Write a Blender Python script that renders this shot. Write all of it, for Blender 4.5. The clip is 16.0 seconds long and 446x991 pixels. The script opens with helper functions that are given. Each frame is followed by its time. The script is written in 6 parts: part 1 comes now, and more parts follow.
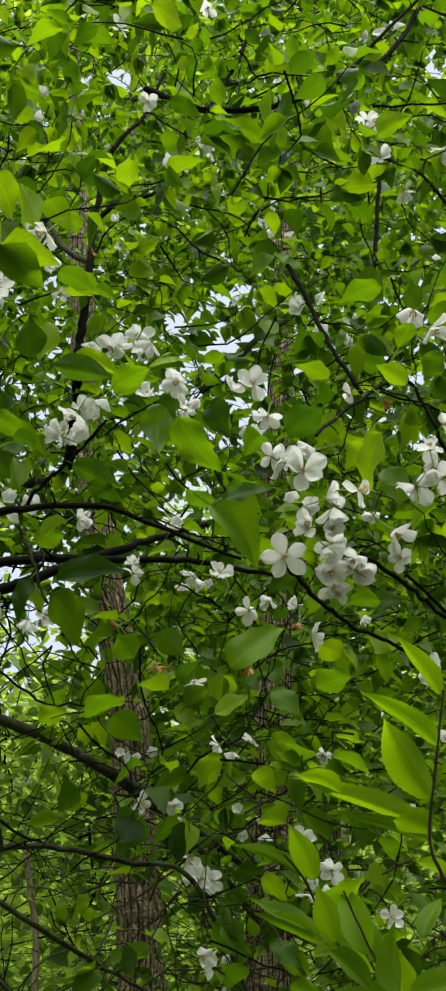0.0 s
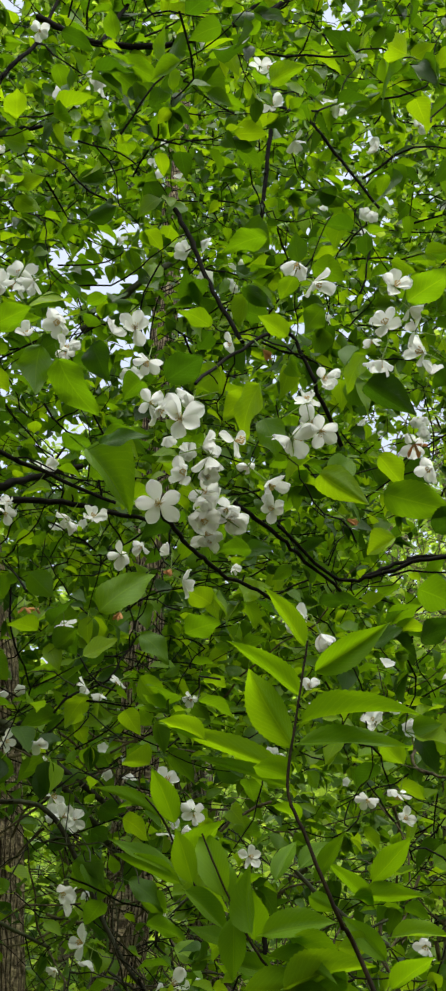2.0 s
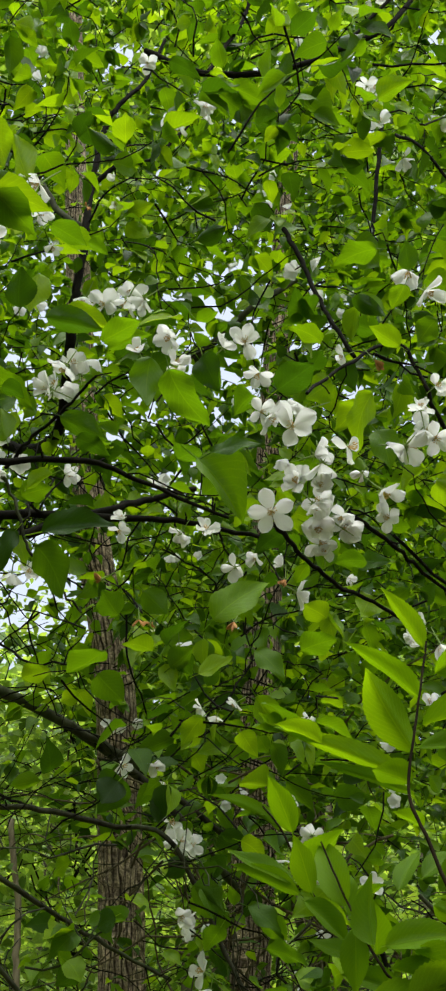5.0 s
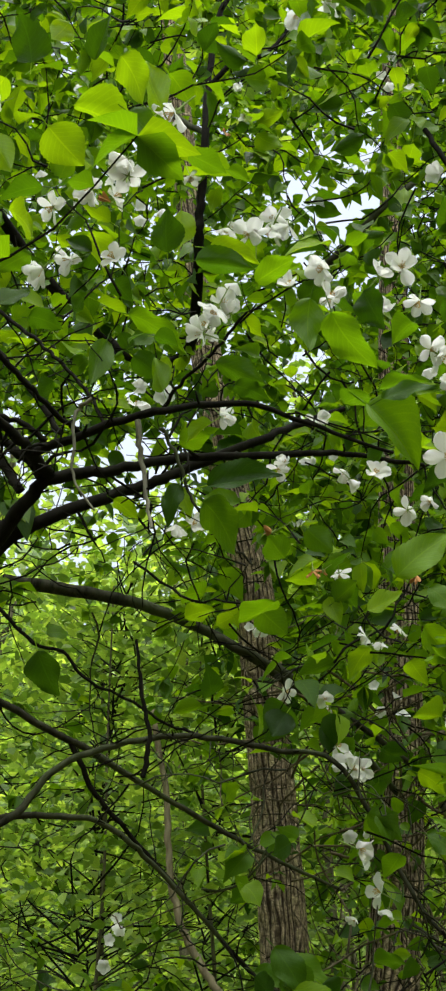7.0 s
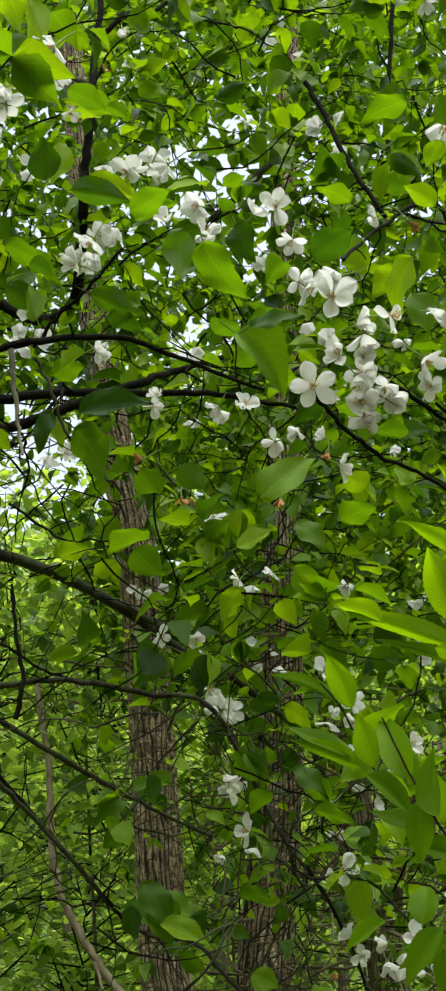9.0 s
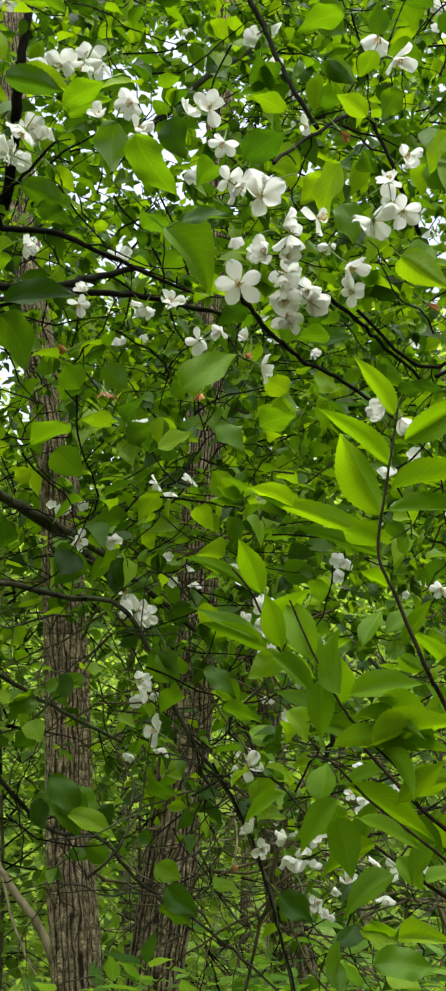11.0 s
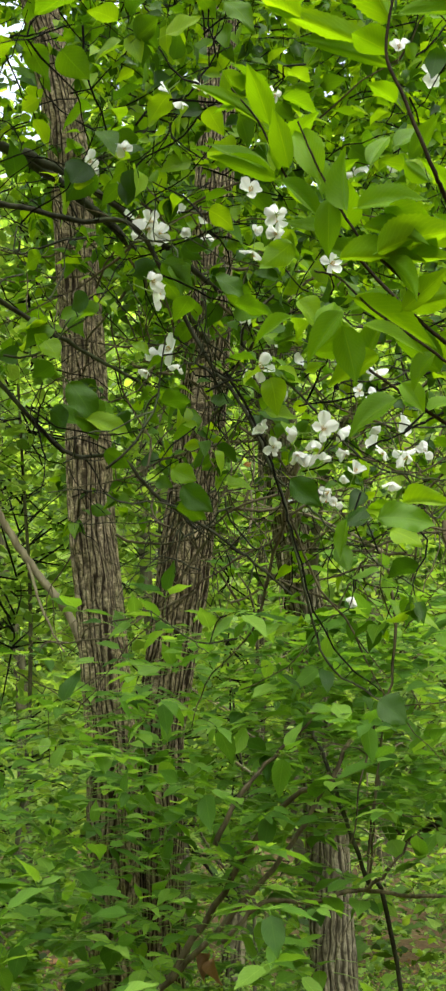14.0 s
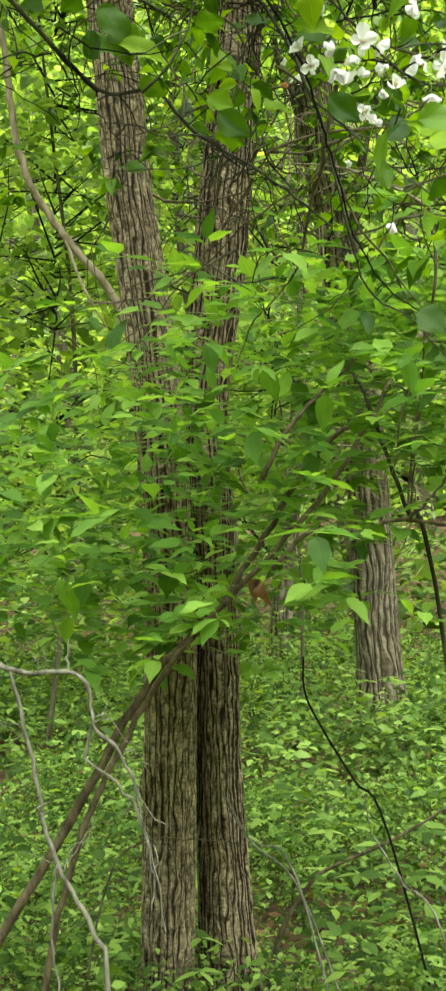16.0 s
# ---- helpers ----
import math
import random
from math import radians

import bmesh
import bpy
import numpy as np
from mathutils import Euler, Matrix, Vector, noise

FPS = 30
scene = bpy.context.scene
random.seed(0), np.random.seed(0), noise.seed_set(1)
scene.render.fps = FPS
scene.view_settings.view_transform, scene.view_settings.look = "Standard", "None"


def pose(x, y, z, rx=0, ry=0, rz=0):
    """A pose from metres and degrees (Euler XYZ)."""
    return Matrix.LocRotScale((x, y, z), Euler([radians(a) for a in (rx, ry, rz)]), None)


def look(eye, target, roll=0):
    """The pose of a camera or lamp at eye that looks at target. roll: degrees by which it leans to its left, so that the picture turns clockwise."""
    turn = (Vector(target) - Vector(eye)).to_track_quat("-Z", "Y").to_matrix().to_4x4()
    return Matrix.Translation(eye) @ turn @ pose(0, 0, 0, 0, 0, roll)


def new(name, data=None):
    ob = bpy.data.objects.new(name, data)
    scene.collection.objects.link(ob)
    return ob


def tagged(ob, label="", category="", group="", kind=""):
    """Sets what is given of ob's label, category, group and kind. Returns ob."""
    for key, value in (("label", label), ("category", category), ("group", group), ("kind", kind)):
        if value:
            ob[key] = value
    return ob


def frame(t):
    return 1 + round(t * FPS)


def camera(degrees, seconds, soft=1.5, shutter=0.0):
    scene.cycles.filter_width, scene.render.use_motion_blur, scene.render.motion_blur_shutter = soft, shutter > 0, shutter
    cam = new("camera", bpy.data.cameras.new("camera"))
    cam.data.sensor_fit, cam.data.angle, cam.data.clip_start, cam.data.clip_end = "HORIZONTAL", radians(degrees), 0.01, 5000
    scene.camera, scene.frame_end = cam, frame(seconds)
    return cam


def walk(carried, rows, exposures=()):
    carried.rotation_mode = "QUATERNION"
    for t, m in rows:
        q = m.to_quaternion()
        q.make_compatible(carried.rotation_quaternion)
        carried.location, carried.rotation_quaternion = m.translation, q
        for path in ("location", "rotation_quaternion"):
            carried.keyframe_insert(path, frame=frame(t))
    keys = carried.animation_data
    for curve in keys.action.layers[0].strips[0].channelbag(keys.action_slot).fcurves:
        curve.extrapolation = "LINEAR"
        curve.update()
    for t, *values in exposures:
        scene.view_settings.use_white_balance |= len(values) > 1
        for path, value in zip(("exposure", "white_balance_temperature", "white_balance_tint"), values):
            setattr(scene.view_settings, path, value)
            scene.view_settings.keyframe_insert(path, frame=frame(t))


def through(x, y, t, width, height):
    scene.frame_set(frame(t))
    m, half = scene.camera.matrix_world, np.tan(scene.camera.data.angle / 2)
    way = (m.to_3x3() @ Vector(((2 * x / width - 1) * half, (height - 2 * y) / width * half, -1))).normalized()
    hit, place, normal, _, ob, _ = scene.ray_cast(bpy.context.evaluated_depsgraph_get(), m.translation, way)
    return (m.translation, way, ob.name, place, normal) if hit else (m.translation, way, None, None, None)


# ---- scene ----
cam = camera(20.02, 16.0, 2.6, 0.1)
PATH = [
    (0.0, look((0.000, 0.000, 1.620), (-0.001, 2.432, 3.376), 0.51)),
    (0.5, look((-0.006, 0.009, 1.615), (0.088, 2.454, 3.350), 0.67)),
    (1.0, look((-0.003, -0.000, 1.622), (0.150, 2.462, 3.329), 0.52)),
    (1.5, look((-0.001, 0.002, 1.621), (0.229, 2.481, 3.294), -0.07)),
    (2.0, look((0.002, -0.006, 1.622), (0.293, 2.489, 3.262), -0.87)),
    (2.5, look((0.015, -0.007, 1.621), (0.368, 2.489, 3.247), -1.75)),
    (3.0, look((0.033, -0.002, 1.622), (0.407, 2.478, 3.267), -2.31)),
    (3.5, look((0.018, -0.007, 1.621), (0.347, 2.458, 3.298), -1.35)),
    (4.0, look((0.007, 0.003, 1.617), (0.167, 2.457, 3.336), 0.52)),
    (4.5, look((0.003, 0.008, 1.614), (0.065, 2.454, 3.350), 1.60)),
    (5.0, look((0.006, 0.022, 1.604), (0.020, 2.474, 3.331), 1.69)),
    (5.2, look((-0.000, 0.021, 1.602), (-0.006, 2.484, 3.315), 1.88)),
    (7.3, look((-0.048, 0.017, 1.683), (-0.313, 2.630, 3.133), 1.07)),
    (7.5, look((-0.049, 0.018, 1.674), (-0.315, 2.631, 3.123), 0.88)),
    (8.0, look((-0.038, 0.020, 1.662), (-0.250, 2.648, 3.094), 0.38)),
    (8.5, look((-0.027, 0.027, 1.634), (-0.134, 2.659, 3.069), -0.09)),
    (9.0, look((-0.025, 0.027, 1.627), (-0.018, 2.660, 3.064), -0.30)),
    (9.5, look((-0.038, 0.024, 1.626), (0.024, 2.656, 3.063), -0.02)),
    (10.0, look((-0.030, 0.025, 1.619), (0.089, 2.660, 3.048), -0.09)),
    (10.2, look((-0.026, 0.019, 1.617), (0.111, 2.664, 3.026), 0.13)),
    (12.3, look((-0.021, 0.038, 1.522), (0.220, 2.798, 2.673), -0.15)),
    (12.5, look((-0.022, 0.036, 1.518), (0.213, 2.806, 2.648), -0.24)),
    (13.0, look((-0.022, 0.041, 1.492), (0.210, 2.840, 2.546), -0.34)),
    (13.5, look((-0.020, 0.055, 1.473), (0.164, 2.892, 2.430), -0.16)),
    (14.0, look((-0.015, 0.053, 1.439), (0.154, 2.961, 2.158), 0.02)),
    (14.5, look((-0.021, 0.051, 1.422), (0.135, 2.999, 1.958), -0.15)),
    (15.0, look((-0.022, 0.048, 1.408), (0.094, 3.007, 1.884), -0.36)),
    (15.5, look((-0.024, 0.049, 1.384), (0.053, 3.023, 1.772), -0.76)),
    (15.7, look((-0.023, 0.038, 1.374), (0.051, 3.023, 1.600), -1.10)),
    (16.0, look((-0.021, 0.023, 1.360), (0.047, 3.022, 1.359), -1.59)),
]
walk(cam, PATH, [(0.0, 0.96), (2.0, 1.02), (4.0, 0.97), (5.0, 1.06), (8.0, 1.26), (10.0, 1.32), (12.5, 1.68), (13.5, 1.74), (14.5, 2.15), (15.5, 2.20), (16.0, 2.44)])

# ---- light: bright overcast over a wood ----
world = bpy.data.worlds.new("overcast_sky")
scene.world = world
world.use_nodes = True
wn, wl = world.node_tree.nodes, world.node_tree.links
sky = wn.new("ShaderNodeTexSky")
sky.sky_type, sky.sun_disc = "NISHITA", False
sky.sun_elevation, sky.sun_rotation = radians(72), radians(160)
sky.air_density, sky.dust_density = 1.0, 4.0
cloud = wn.new("ShaderNodeMixRGB")
cloud.inputs[0].default_value = 0.72
cloud.inputs[2].default_value = (8.3, 9.2, 10.6, 1)
wl.new(sky.outputs[0], cloud.inputs[1])
wl.new(cloud.outputs[0], wn["Background"].inputs[0])
wn["Background"].inputs[1].default_value = 0.06
sun = new("sun", bpy.data.lights.new("sun", "SUN"))
sun.data.energy, sun.data.angle, sun.data.color = 5.0, radians(80), (1.0, 0.98, 0.94)
sun.matrix_world = look((1.3, -2.4, 11), (0, 1, 0))


# ---- materials ----
def nodes_of(name):
    m = bpy.data.materials.new(name)
    m.use_nodes = True
    t = m.node_tree
    return m, t.nodes, t.links, t.nodes["Principled BSDF"]


def ramp(n, stops):
    r = n.new("ShaderNodeValToRGB")
    e = r.color_ramp.elements
    while len(e) < len(stops):
        e.new(0.5)
    for k, (p, c) in zip(e, stops):
        k.position, k.color = p, (*c, 1)
    return r


def math_node(n, l, op, a, b):
    m = n.new("ShaderNodeMath")
    m.operation = op
    for k, v in enumerate((a, b)):
        if isinstance(v, (int, float)):
            m.inputs[k].default_value = v
        else:
            l.new(v, m.inputs[k])
    return m.outputs[0]


def leaf_material(name, stops, glow=0.5, rough=0.5, veins=9.0, through_tint=(2.12, 1.95, 0.46), gloss=0.11):
    """Thin leaf: gloss and diffuse above, light let through, veins and midrib by the leaf's own coordinates."""
    m, n, l, p = nodes_of(name)
    info, isl = n.new("ShaderNodeObjectInfo"), n.new("ShaderNodeNewGeometry")
    rnd = math_node(n, l, "FRACT", math_node(n, l, "ADD", info.outputs["Random"], isl.outputs["Random Per Island"]), 0.0)
    uv = n.new("ShaderNodeUVMap")
    sep = n.new("ShaderNodeSeparateXYZ")
    l.new(uv.outputs[0], sep.inputs[0])
    side = math_node(n, l, "ABSOLUTE", math_node(n, l, "SUBTRACT", sep.outputs[0], 0.5), 0.0)
    ribs = math_node(n, l, "SINE", math_node(n, l, "MULTIPLY", math_node(n, l, "SUBTRACT", sep.outputs[1], math_node(n, l, "MULTIPLY", side, 0.7)), veins * 6.283), 0.0)
    ribs = math_node(n, l, "POWER", math_node(n, l, "MAXIMUM", ribs, 0.0), 6.0)
    mid = math_node(n, l, "LESS_THAN", side, 0.018)
    vein = math_node(n, l, "MAXIMUM", math_node(n, l, "MULTIPLY", ribs, 0.45), mid)
    tex = n.new("ShaderNodeTexCoord")
    blot = n.new("ShaderNodeTexNoise")
    blot.inputs["Scale"].default_value, blot.inputs["Detail"].default_value = 55, 4
    l.new(tex.outputs["Object"], blot.inputs["Vector"])
    r = ramp(n, stops)
    l.new(math_node(n, l, "ADD", math_node(n, l, "MULTIPLY", rnd, 0.86), math_node(n, l, "MULTIPLY", blot.outputs[0], 0.16)), r.inputs[0])
    mix = n.new("ShaderNodeMixRGB")
    mix.blend_type = "MULTIPLY"
    mix.inputs[2].default_value = (1.5, 1.35, 1.6, 1)
    l.new(math_node(n, l, "MULTIPLY", vein, 0.7), mix.inputs[0])
    l.new(r.outputs[0], mix.inputs[1])
    l.new(mix.outputs[0], p.inputs["Base Color"])
    p.inputs["Roughness"].default_value = rough
    p.inputs["Specular IOR Level"].default_value = gloss
    bump = n.new("ShaderNodeBump")
    bump.inputs["Strength"].default_value, bump.inputs["Distance"].default_value = 0.35, 0.002
    l.new(math_node(n, l, "SUBTRACT", blot.outputs[0], math_node(n, l, "MULTIPLY", vein, 0.6)), bump.inputs["Height"])
    l.new(bump.outputs[0], p.inputs["Normal"])
    tr = n.new("ShaderNodeBsdfTranslucent")
    warm = n.new("ShaderNodeMixRGB")
    warm.blend_type, warm.inputs[0].default_value = "MULTIPLY", 1.0
    warm.inputs[2].default_value = (*through_tint, 1)
    l.new(mix.outputs[0], warm.inputs[1])
    l.new(warm.outputs[0], tr.inputs[0])
    both = n.new("ShaderNodeMixShader")
    both.inputs[0].default_value = glow
    l.new(p.outputs[0], both.inputs[1])
    l.new(tr.outputs[0], both.inputs[2])
    l.new(both.outputs[0], n["Material Output"].inputs[0])
    return m


def bark_material(name, dark, light, scale, stretch=6.0, bump_depth=0.004, moss=0.0):
    m, n, l, p = nodes_of(name)
    tex = n.new("ShaderNodeTexCoord")
    mp = n.new("ShaderNodeMapping")
    mp.inputs["Scale"].default_value = (scale, scale, scale / stretch)
    l.new(tex.outputs["Object"], mp.inputs[0])
    a = n.new("ShaderNodeTexNoise")
    a.inputs["Scale"].default_value, a.inputs["Detail"].default_value, a.inputs["Roughness"].default_value = 1.0, 7, 0.65
    l.new(mp.outputs[0], a.inputs["Vector"])
    b = n.new("ShaderNodeTexNoise")
    b.inputs["Scale"].default_value, b.inputs["Detail"].default_value = 5.0, 3
    l.new(tex.outputs["Object"], b.inputs["Vector"])
    r = ramp(n, [(0.32, dark), (0.68, light)])
    l.new(a.outputs[0], r.inputs[0])
    tint = n.new("ShaderNodeMixRGB")
    tint.blend_type = "MULTIPLY"
    tint.inputs[2].default_value = (0.75, 0.8, 0.62, 1)
    l.new(math_node(n, l, "MULTIPLY", b.outputs[0], 0.9), tint.inputs[0])
    l.new(r.outputs[0], tint.inputs[1])
    out = tint
    if moss:
        g = n.new("ShaderNodeMixRGB")
        g.inputs[2].default_value = (0.10, 0.13, 0.06, 1)
        spots = ramp(n, [(0.5, (0, 0, 0)), (0.62, (moss, moss, moss))])
        l.new(b.outputs[0], spots.inputs[0])
        l.new(spots.outputs[0], g.inputs[0])
        l.new(tint.outputs[0], g.inputs[1])
        out = g
    l.new(out.outputs[0], p.inputs["Base Color"])
    p.inputs["Roughness"].default_value = 0.9
    p.inputs["Specular IOR Level"].default_value = 0.08
    bump = n.new("ShaderNodeBump")
    bump.inputs["Strength"].default_value, bump.inputs["Distance"].default_value = 0.8, bump_depth
    l.new(a.outputs[0], bump.inputs["Height"])
    l.new(bump.outputs[0], p.inputs["Normal"])
    return m


def plated_bark(name, furrow, plate, across, along, ridge):
    """Broken upright bark ridges between dark winding furrows; across and along: cracks to the metre; ridge: width of a ridge in metres."""
    m, n, l, p = nodes_of(name)
    uv, tex = n.new("ShaderNodeUVMap"), n.new("ShaderNodeTexCoord")
    wob = n.new("ShaderNodeTexNoise")
    wob.inputs["Scale"].default_value, wob.inputs["Detail"].default_value = 26.0, 3
    l.new(tex.outputs["Object"], wob.inputs["Vector"])
    push = n.new("ShaderNodeVectorMath")
    push.operation = "MULTIPLY_ADD"
    push.inputs[1].default_value, push.inputs[2].default_value = (0.005, 0.018, 0), (-0.0025, -0.009, 0)
    l.new(wob.outputs["Color"], push.inputs[0])
    bent = n.new("ShaderNodeVectorMath")
    l.new(uv.outputs[0], bent.inputs[0])
    l.new(push.outputs[0], bent.inputs[1])

    def ridged(ax, az, sharp, detail):
        """Flat tops parted by winding furrows, where a stretched noise passes its middle."""
        mp, c = n.new("ShaderNodeMapping"), n.new("ShaderNodeTexNoise")
        mp.inputs["Scale"].default_value = (ax, az, 1)
        l.new(bent.outputs[0], mp.inputs[0])
        c.noise_dimensions = "2D"
        c.inputs["Scale"].default_value, c.inputs["Detail"].default_value, c.inputs["Roughness"].default_value = 1.0, detail, 0.5
        l.new(mp.outputs[0], c.inputs["Vector"])
        off = math_node(n, l, "ABSOLUTE", math_node(n, l, "SUBTRACT", c.outputs[0], 0.5), 0.0)
        return math_node(n, l, "MINIMUM", math_node(n, l, "MULTIPLY", off, sharp), 1.0)

    grain = n.new("ShaderNodeTexNoise")
    grain.inputs["Scale"].default_value, grain.inputs["Detail"].default_value = 220.0, 5
    l.new(tex.outputs["Object"], grain.inputs["Vector"])
    big = n.new("ShaderNodeTexNoise")
    big.inputs["Scale"].default_value, big.inputs["Detail"].default_value = 6.0, 3
    l.new(tex.outputs["Object"], big.inputs["Vector"])
    part_u = n.new("ShaderNodeSeparateXYZ")
    l.new(bent.outputs[0], part_u.inputs[0])
    wave = math_node(n, l, "ABSOLUTE", math_node(n, l, "SINE", math_node(n, l, "MULTIPLY", part_u.outputs[0], math.pi / ridge), 0.0), 0.0)
    wave = math_node(n, l, "MINIMUM", math_node(n, l, "MULTIPLY", wave, 1.25), 1.0)
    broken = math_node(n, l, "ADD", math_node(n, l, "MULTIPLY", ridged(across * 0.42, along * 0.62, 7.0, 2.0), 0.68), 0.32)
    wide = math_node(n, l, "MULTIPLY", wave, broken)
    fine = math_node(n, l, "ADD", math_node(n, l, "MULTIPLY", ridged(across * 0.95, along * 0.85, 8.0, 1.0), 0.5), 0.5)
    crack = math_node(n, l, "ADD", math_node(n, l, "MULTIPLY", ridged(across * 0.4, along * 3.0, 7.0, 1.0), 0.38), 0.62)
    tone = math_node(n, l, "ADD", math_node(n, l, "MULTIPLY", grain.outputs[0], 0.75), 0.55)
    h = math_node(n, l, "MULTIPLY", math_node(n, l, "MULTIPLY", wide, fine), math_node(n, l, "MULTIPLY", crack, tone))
    # the furrow tone holds crack shade as well as the brown of the bark
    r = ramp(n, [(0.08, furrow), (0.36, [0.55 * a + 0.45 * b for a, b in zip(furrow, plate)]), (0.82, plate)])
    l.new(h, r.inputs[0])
    tint = n.new("ShaderNodeMixRGB")
    tint.blend_type = "MULTIPLY"
    tint.inputs[2].default_value = (0.70, 0.68, 0.5, 1)
    l.new(big.outputs[0], tint.inputs[0])
    l.new(r.outputs[0], tint.inputs[1])
    l.new(tint.outputs[0], p.inputs["Base Color"])
    p.inputs["Roughness"].default_value, p.inputs["Specular IOR Level"].default_value = 0.92, 0.12
    bump = n.new("ShaderNodeBump")
    bump.inputs["Strength"].default_value, bump.inputs["Distance"].default_value = 1.0, 0.007
    l.new(h, bump.inputs["Height"])
    l.new(bump.outputs[0], p.inputs["Normal"])
    return m


def plain_material(name, color, rough=0.6, through=0.0, var=0.15, scale=60):
    m, n, l, p = nodes_of(name)
    tex, a = n.new("ShaderNodeTexCoord"), n.new("ShaderNodeTexNoise")
    a.inputs["Scale"].default_value, a.inputs["Detail"].default_value = scale, 4
    l.new(tex.outputs["Object"], a.inputs["Vector"])
    lo, hi = [c * (1 - var) for c in color], [min(1, c * (1 + var)) for c in color]
    r = ramp(n, [(0.3, lo), (0.7, hi)])
    l.new(a.outputs[0], r.inputs[0])
    l.new(r.outputs[0], p.inputs["Base Color"])
    p.inputs["Roughness"].default_value = rough
    p.inputs["Specular IOR Level"].default_value = 0.25
    if through:
        tr, both = n.new("ShaderNodeBsdfTranslucent"), n.new("ShaderNodeMixShader")
        l.new(r.outputs[0], tr.inputs[0])
        both.inputs[0].default_value = through
        l.new(p.outputs[0], both.inputs[1])
        l.new(tr.outputs[0], both.inputs[2])
        l.new(both.outputs[0], n["Material Output"].inputs[0])
    return m


# wide random range, its dark end standing in for shaded leaves
M_CRAB = leaf_material("crabapple_leaf", [(0.0, (0.012, 0.038, 0.003)), (0.3, (0.036, 0.094, 0.004)), (0.65, (0.092, 0.194, 0.004)), (1.0, (0.190, 0.315, 0.006))], 0.5, 0.42, 9.0, (1.78, 1.66, 0.40), 0.20)
M_CHERRY = leaf_material("sapling_leaf", [(0.0, (0.068, 0.150, 0.003)), (0.6, (0.100, 0.205, 0.004)), (1.0, (0.140, 0.255, 0.006))], 0.5, 0.42, 12.0, (1.80, 1.66, 0.32), 0.10)
M_SHRUB = leaf_material("shrub_leaf", [(0.0, (0.025, 0.072, 0.010)), (0.5, (0.100, 0.214, 0.030)), (1.0, (0.225, 0.380, 0.062))], 0.48, 0.42, 8.0, (1.75, 1.70, 0.5), 0.15)
M_WOOD = leaf_material("woodland_leaf", [(0.0, (0.040, 0.086, 0.016)), (0.5, (0.142, 0.240, 0.040)), (1.0, (0.31, 0.420, 0.085))], 0.5, 0.45, 6.0, (1.78, 1.74, 0.72), 0.26)
M_HERB = leaf_material("herb_leaf", [(0.0, (0.010, 0.024, 0.004)), (0.5, (0.062, 0.126, 0.021)), (1.0, (0.228, 0.352, 0.072))], 0.40, 0.5, 6.0, (1.9, 1.78, 0.45), 0.12)
M_LITTER = leaf_material("dry_leaf", [(0.0, (0.09, 0.05, 0.025)), (0.6, (0.2, 0.11, 0.06)), (1.0, (0.34, 0.2, 0.12))], 0.2, 0.8, 6.0)
M_PETAL = plain_material("petal", (0.77, 0.78, 0.76), 0.6, 0.46, 0.07, 90)
M_STAMEN = plain_material("stamen", (0.52, 0.36, 0.12), 0.7, 0.2, 0.45, 200)
M_SEPAL = plain_material("sepal_and_stalk", (0.20, 0.30, 0.07), 0.55, 0.25)
M_WITHER = plain_material("withered_petal", (0.45, 0.22, 0.08), 0.8, 0.2, 0.4)
# near-black colour stands in for twigs standing against the bright sky
M_TWIG = bark_material("backlit_twig_bark", (0.003, 0.0028, 0.0019), (0.0120, 0.0112, 0.0078), 120, 4, 0.001)
M_LIMB = bark_material("crabapple_limb_bark", (0.008, 0.0080, 0.0050), (0.054, 0.054, 0.038), 70, 4, 0.002, 0.3)
M_STEM = bark_material("sapling_stem", (0.010, 0.008, 0.005), (0.034, 0.024, 0.014), 150, 3, 0.0006)
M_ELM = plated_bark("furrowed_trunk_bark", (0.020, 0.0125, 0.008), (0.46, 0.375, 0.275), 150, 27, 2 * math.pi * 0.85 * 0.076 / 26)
M_FAR = plated_bark("far_trunk_bark", (0.035, 0.028, 0.018), (0.28, 0.245, 0.185), 60, 7, 2 * math.pi * 0.85 * 0.150 / 20)
M_SLIM = bark_material("slender_trunk_bark", (0.04, 0.036, 0.024), (0.14, 0.127, 0.085), 40, 5, 0.002)
M_POLE = bark_material("pale_stem_bark", (0.10, 0.075, 0.05), (0.30, 0.25, 0.185), 30, 4, 0.002)
M_SHRUBWOOD = bark_material("shrub_stem_bark", (0.022, 0.017, 0.010), (0.15, 0.122, 0.08), 60, 3, 0.002)
M_DEAD = bark_material("bleached_dead_wood", (0.045, 0.042, 0.033), (0.235, 0.225, 0.19), 80, 5, 0.001)
M_SOIL = bark_material("leaf_litter_soil", (0.03, 0.02, 0.012), (0.16, 0.10, 0.06), 14, 1, 0.02)

RNG = np.random.default_rng(7)


# ---- mesh helpers ----
def unit(v):
    v = np.asarray(v, float)
    return v / np.maximum(np.linalg.norm(v, axis=-1, keepdims=True), 1e-9)


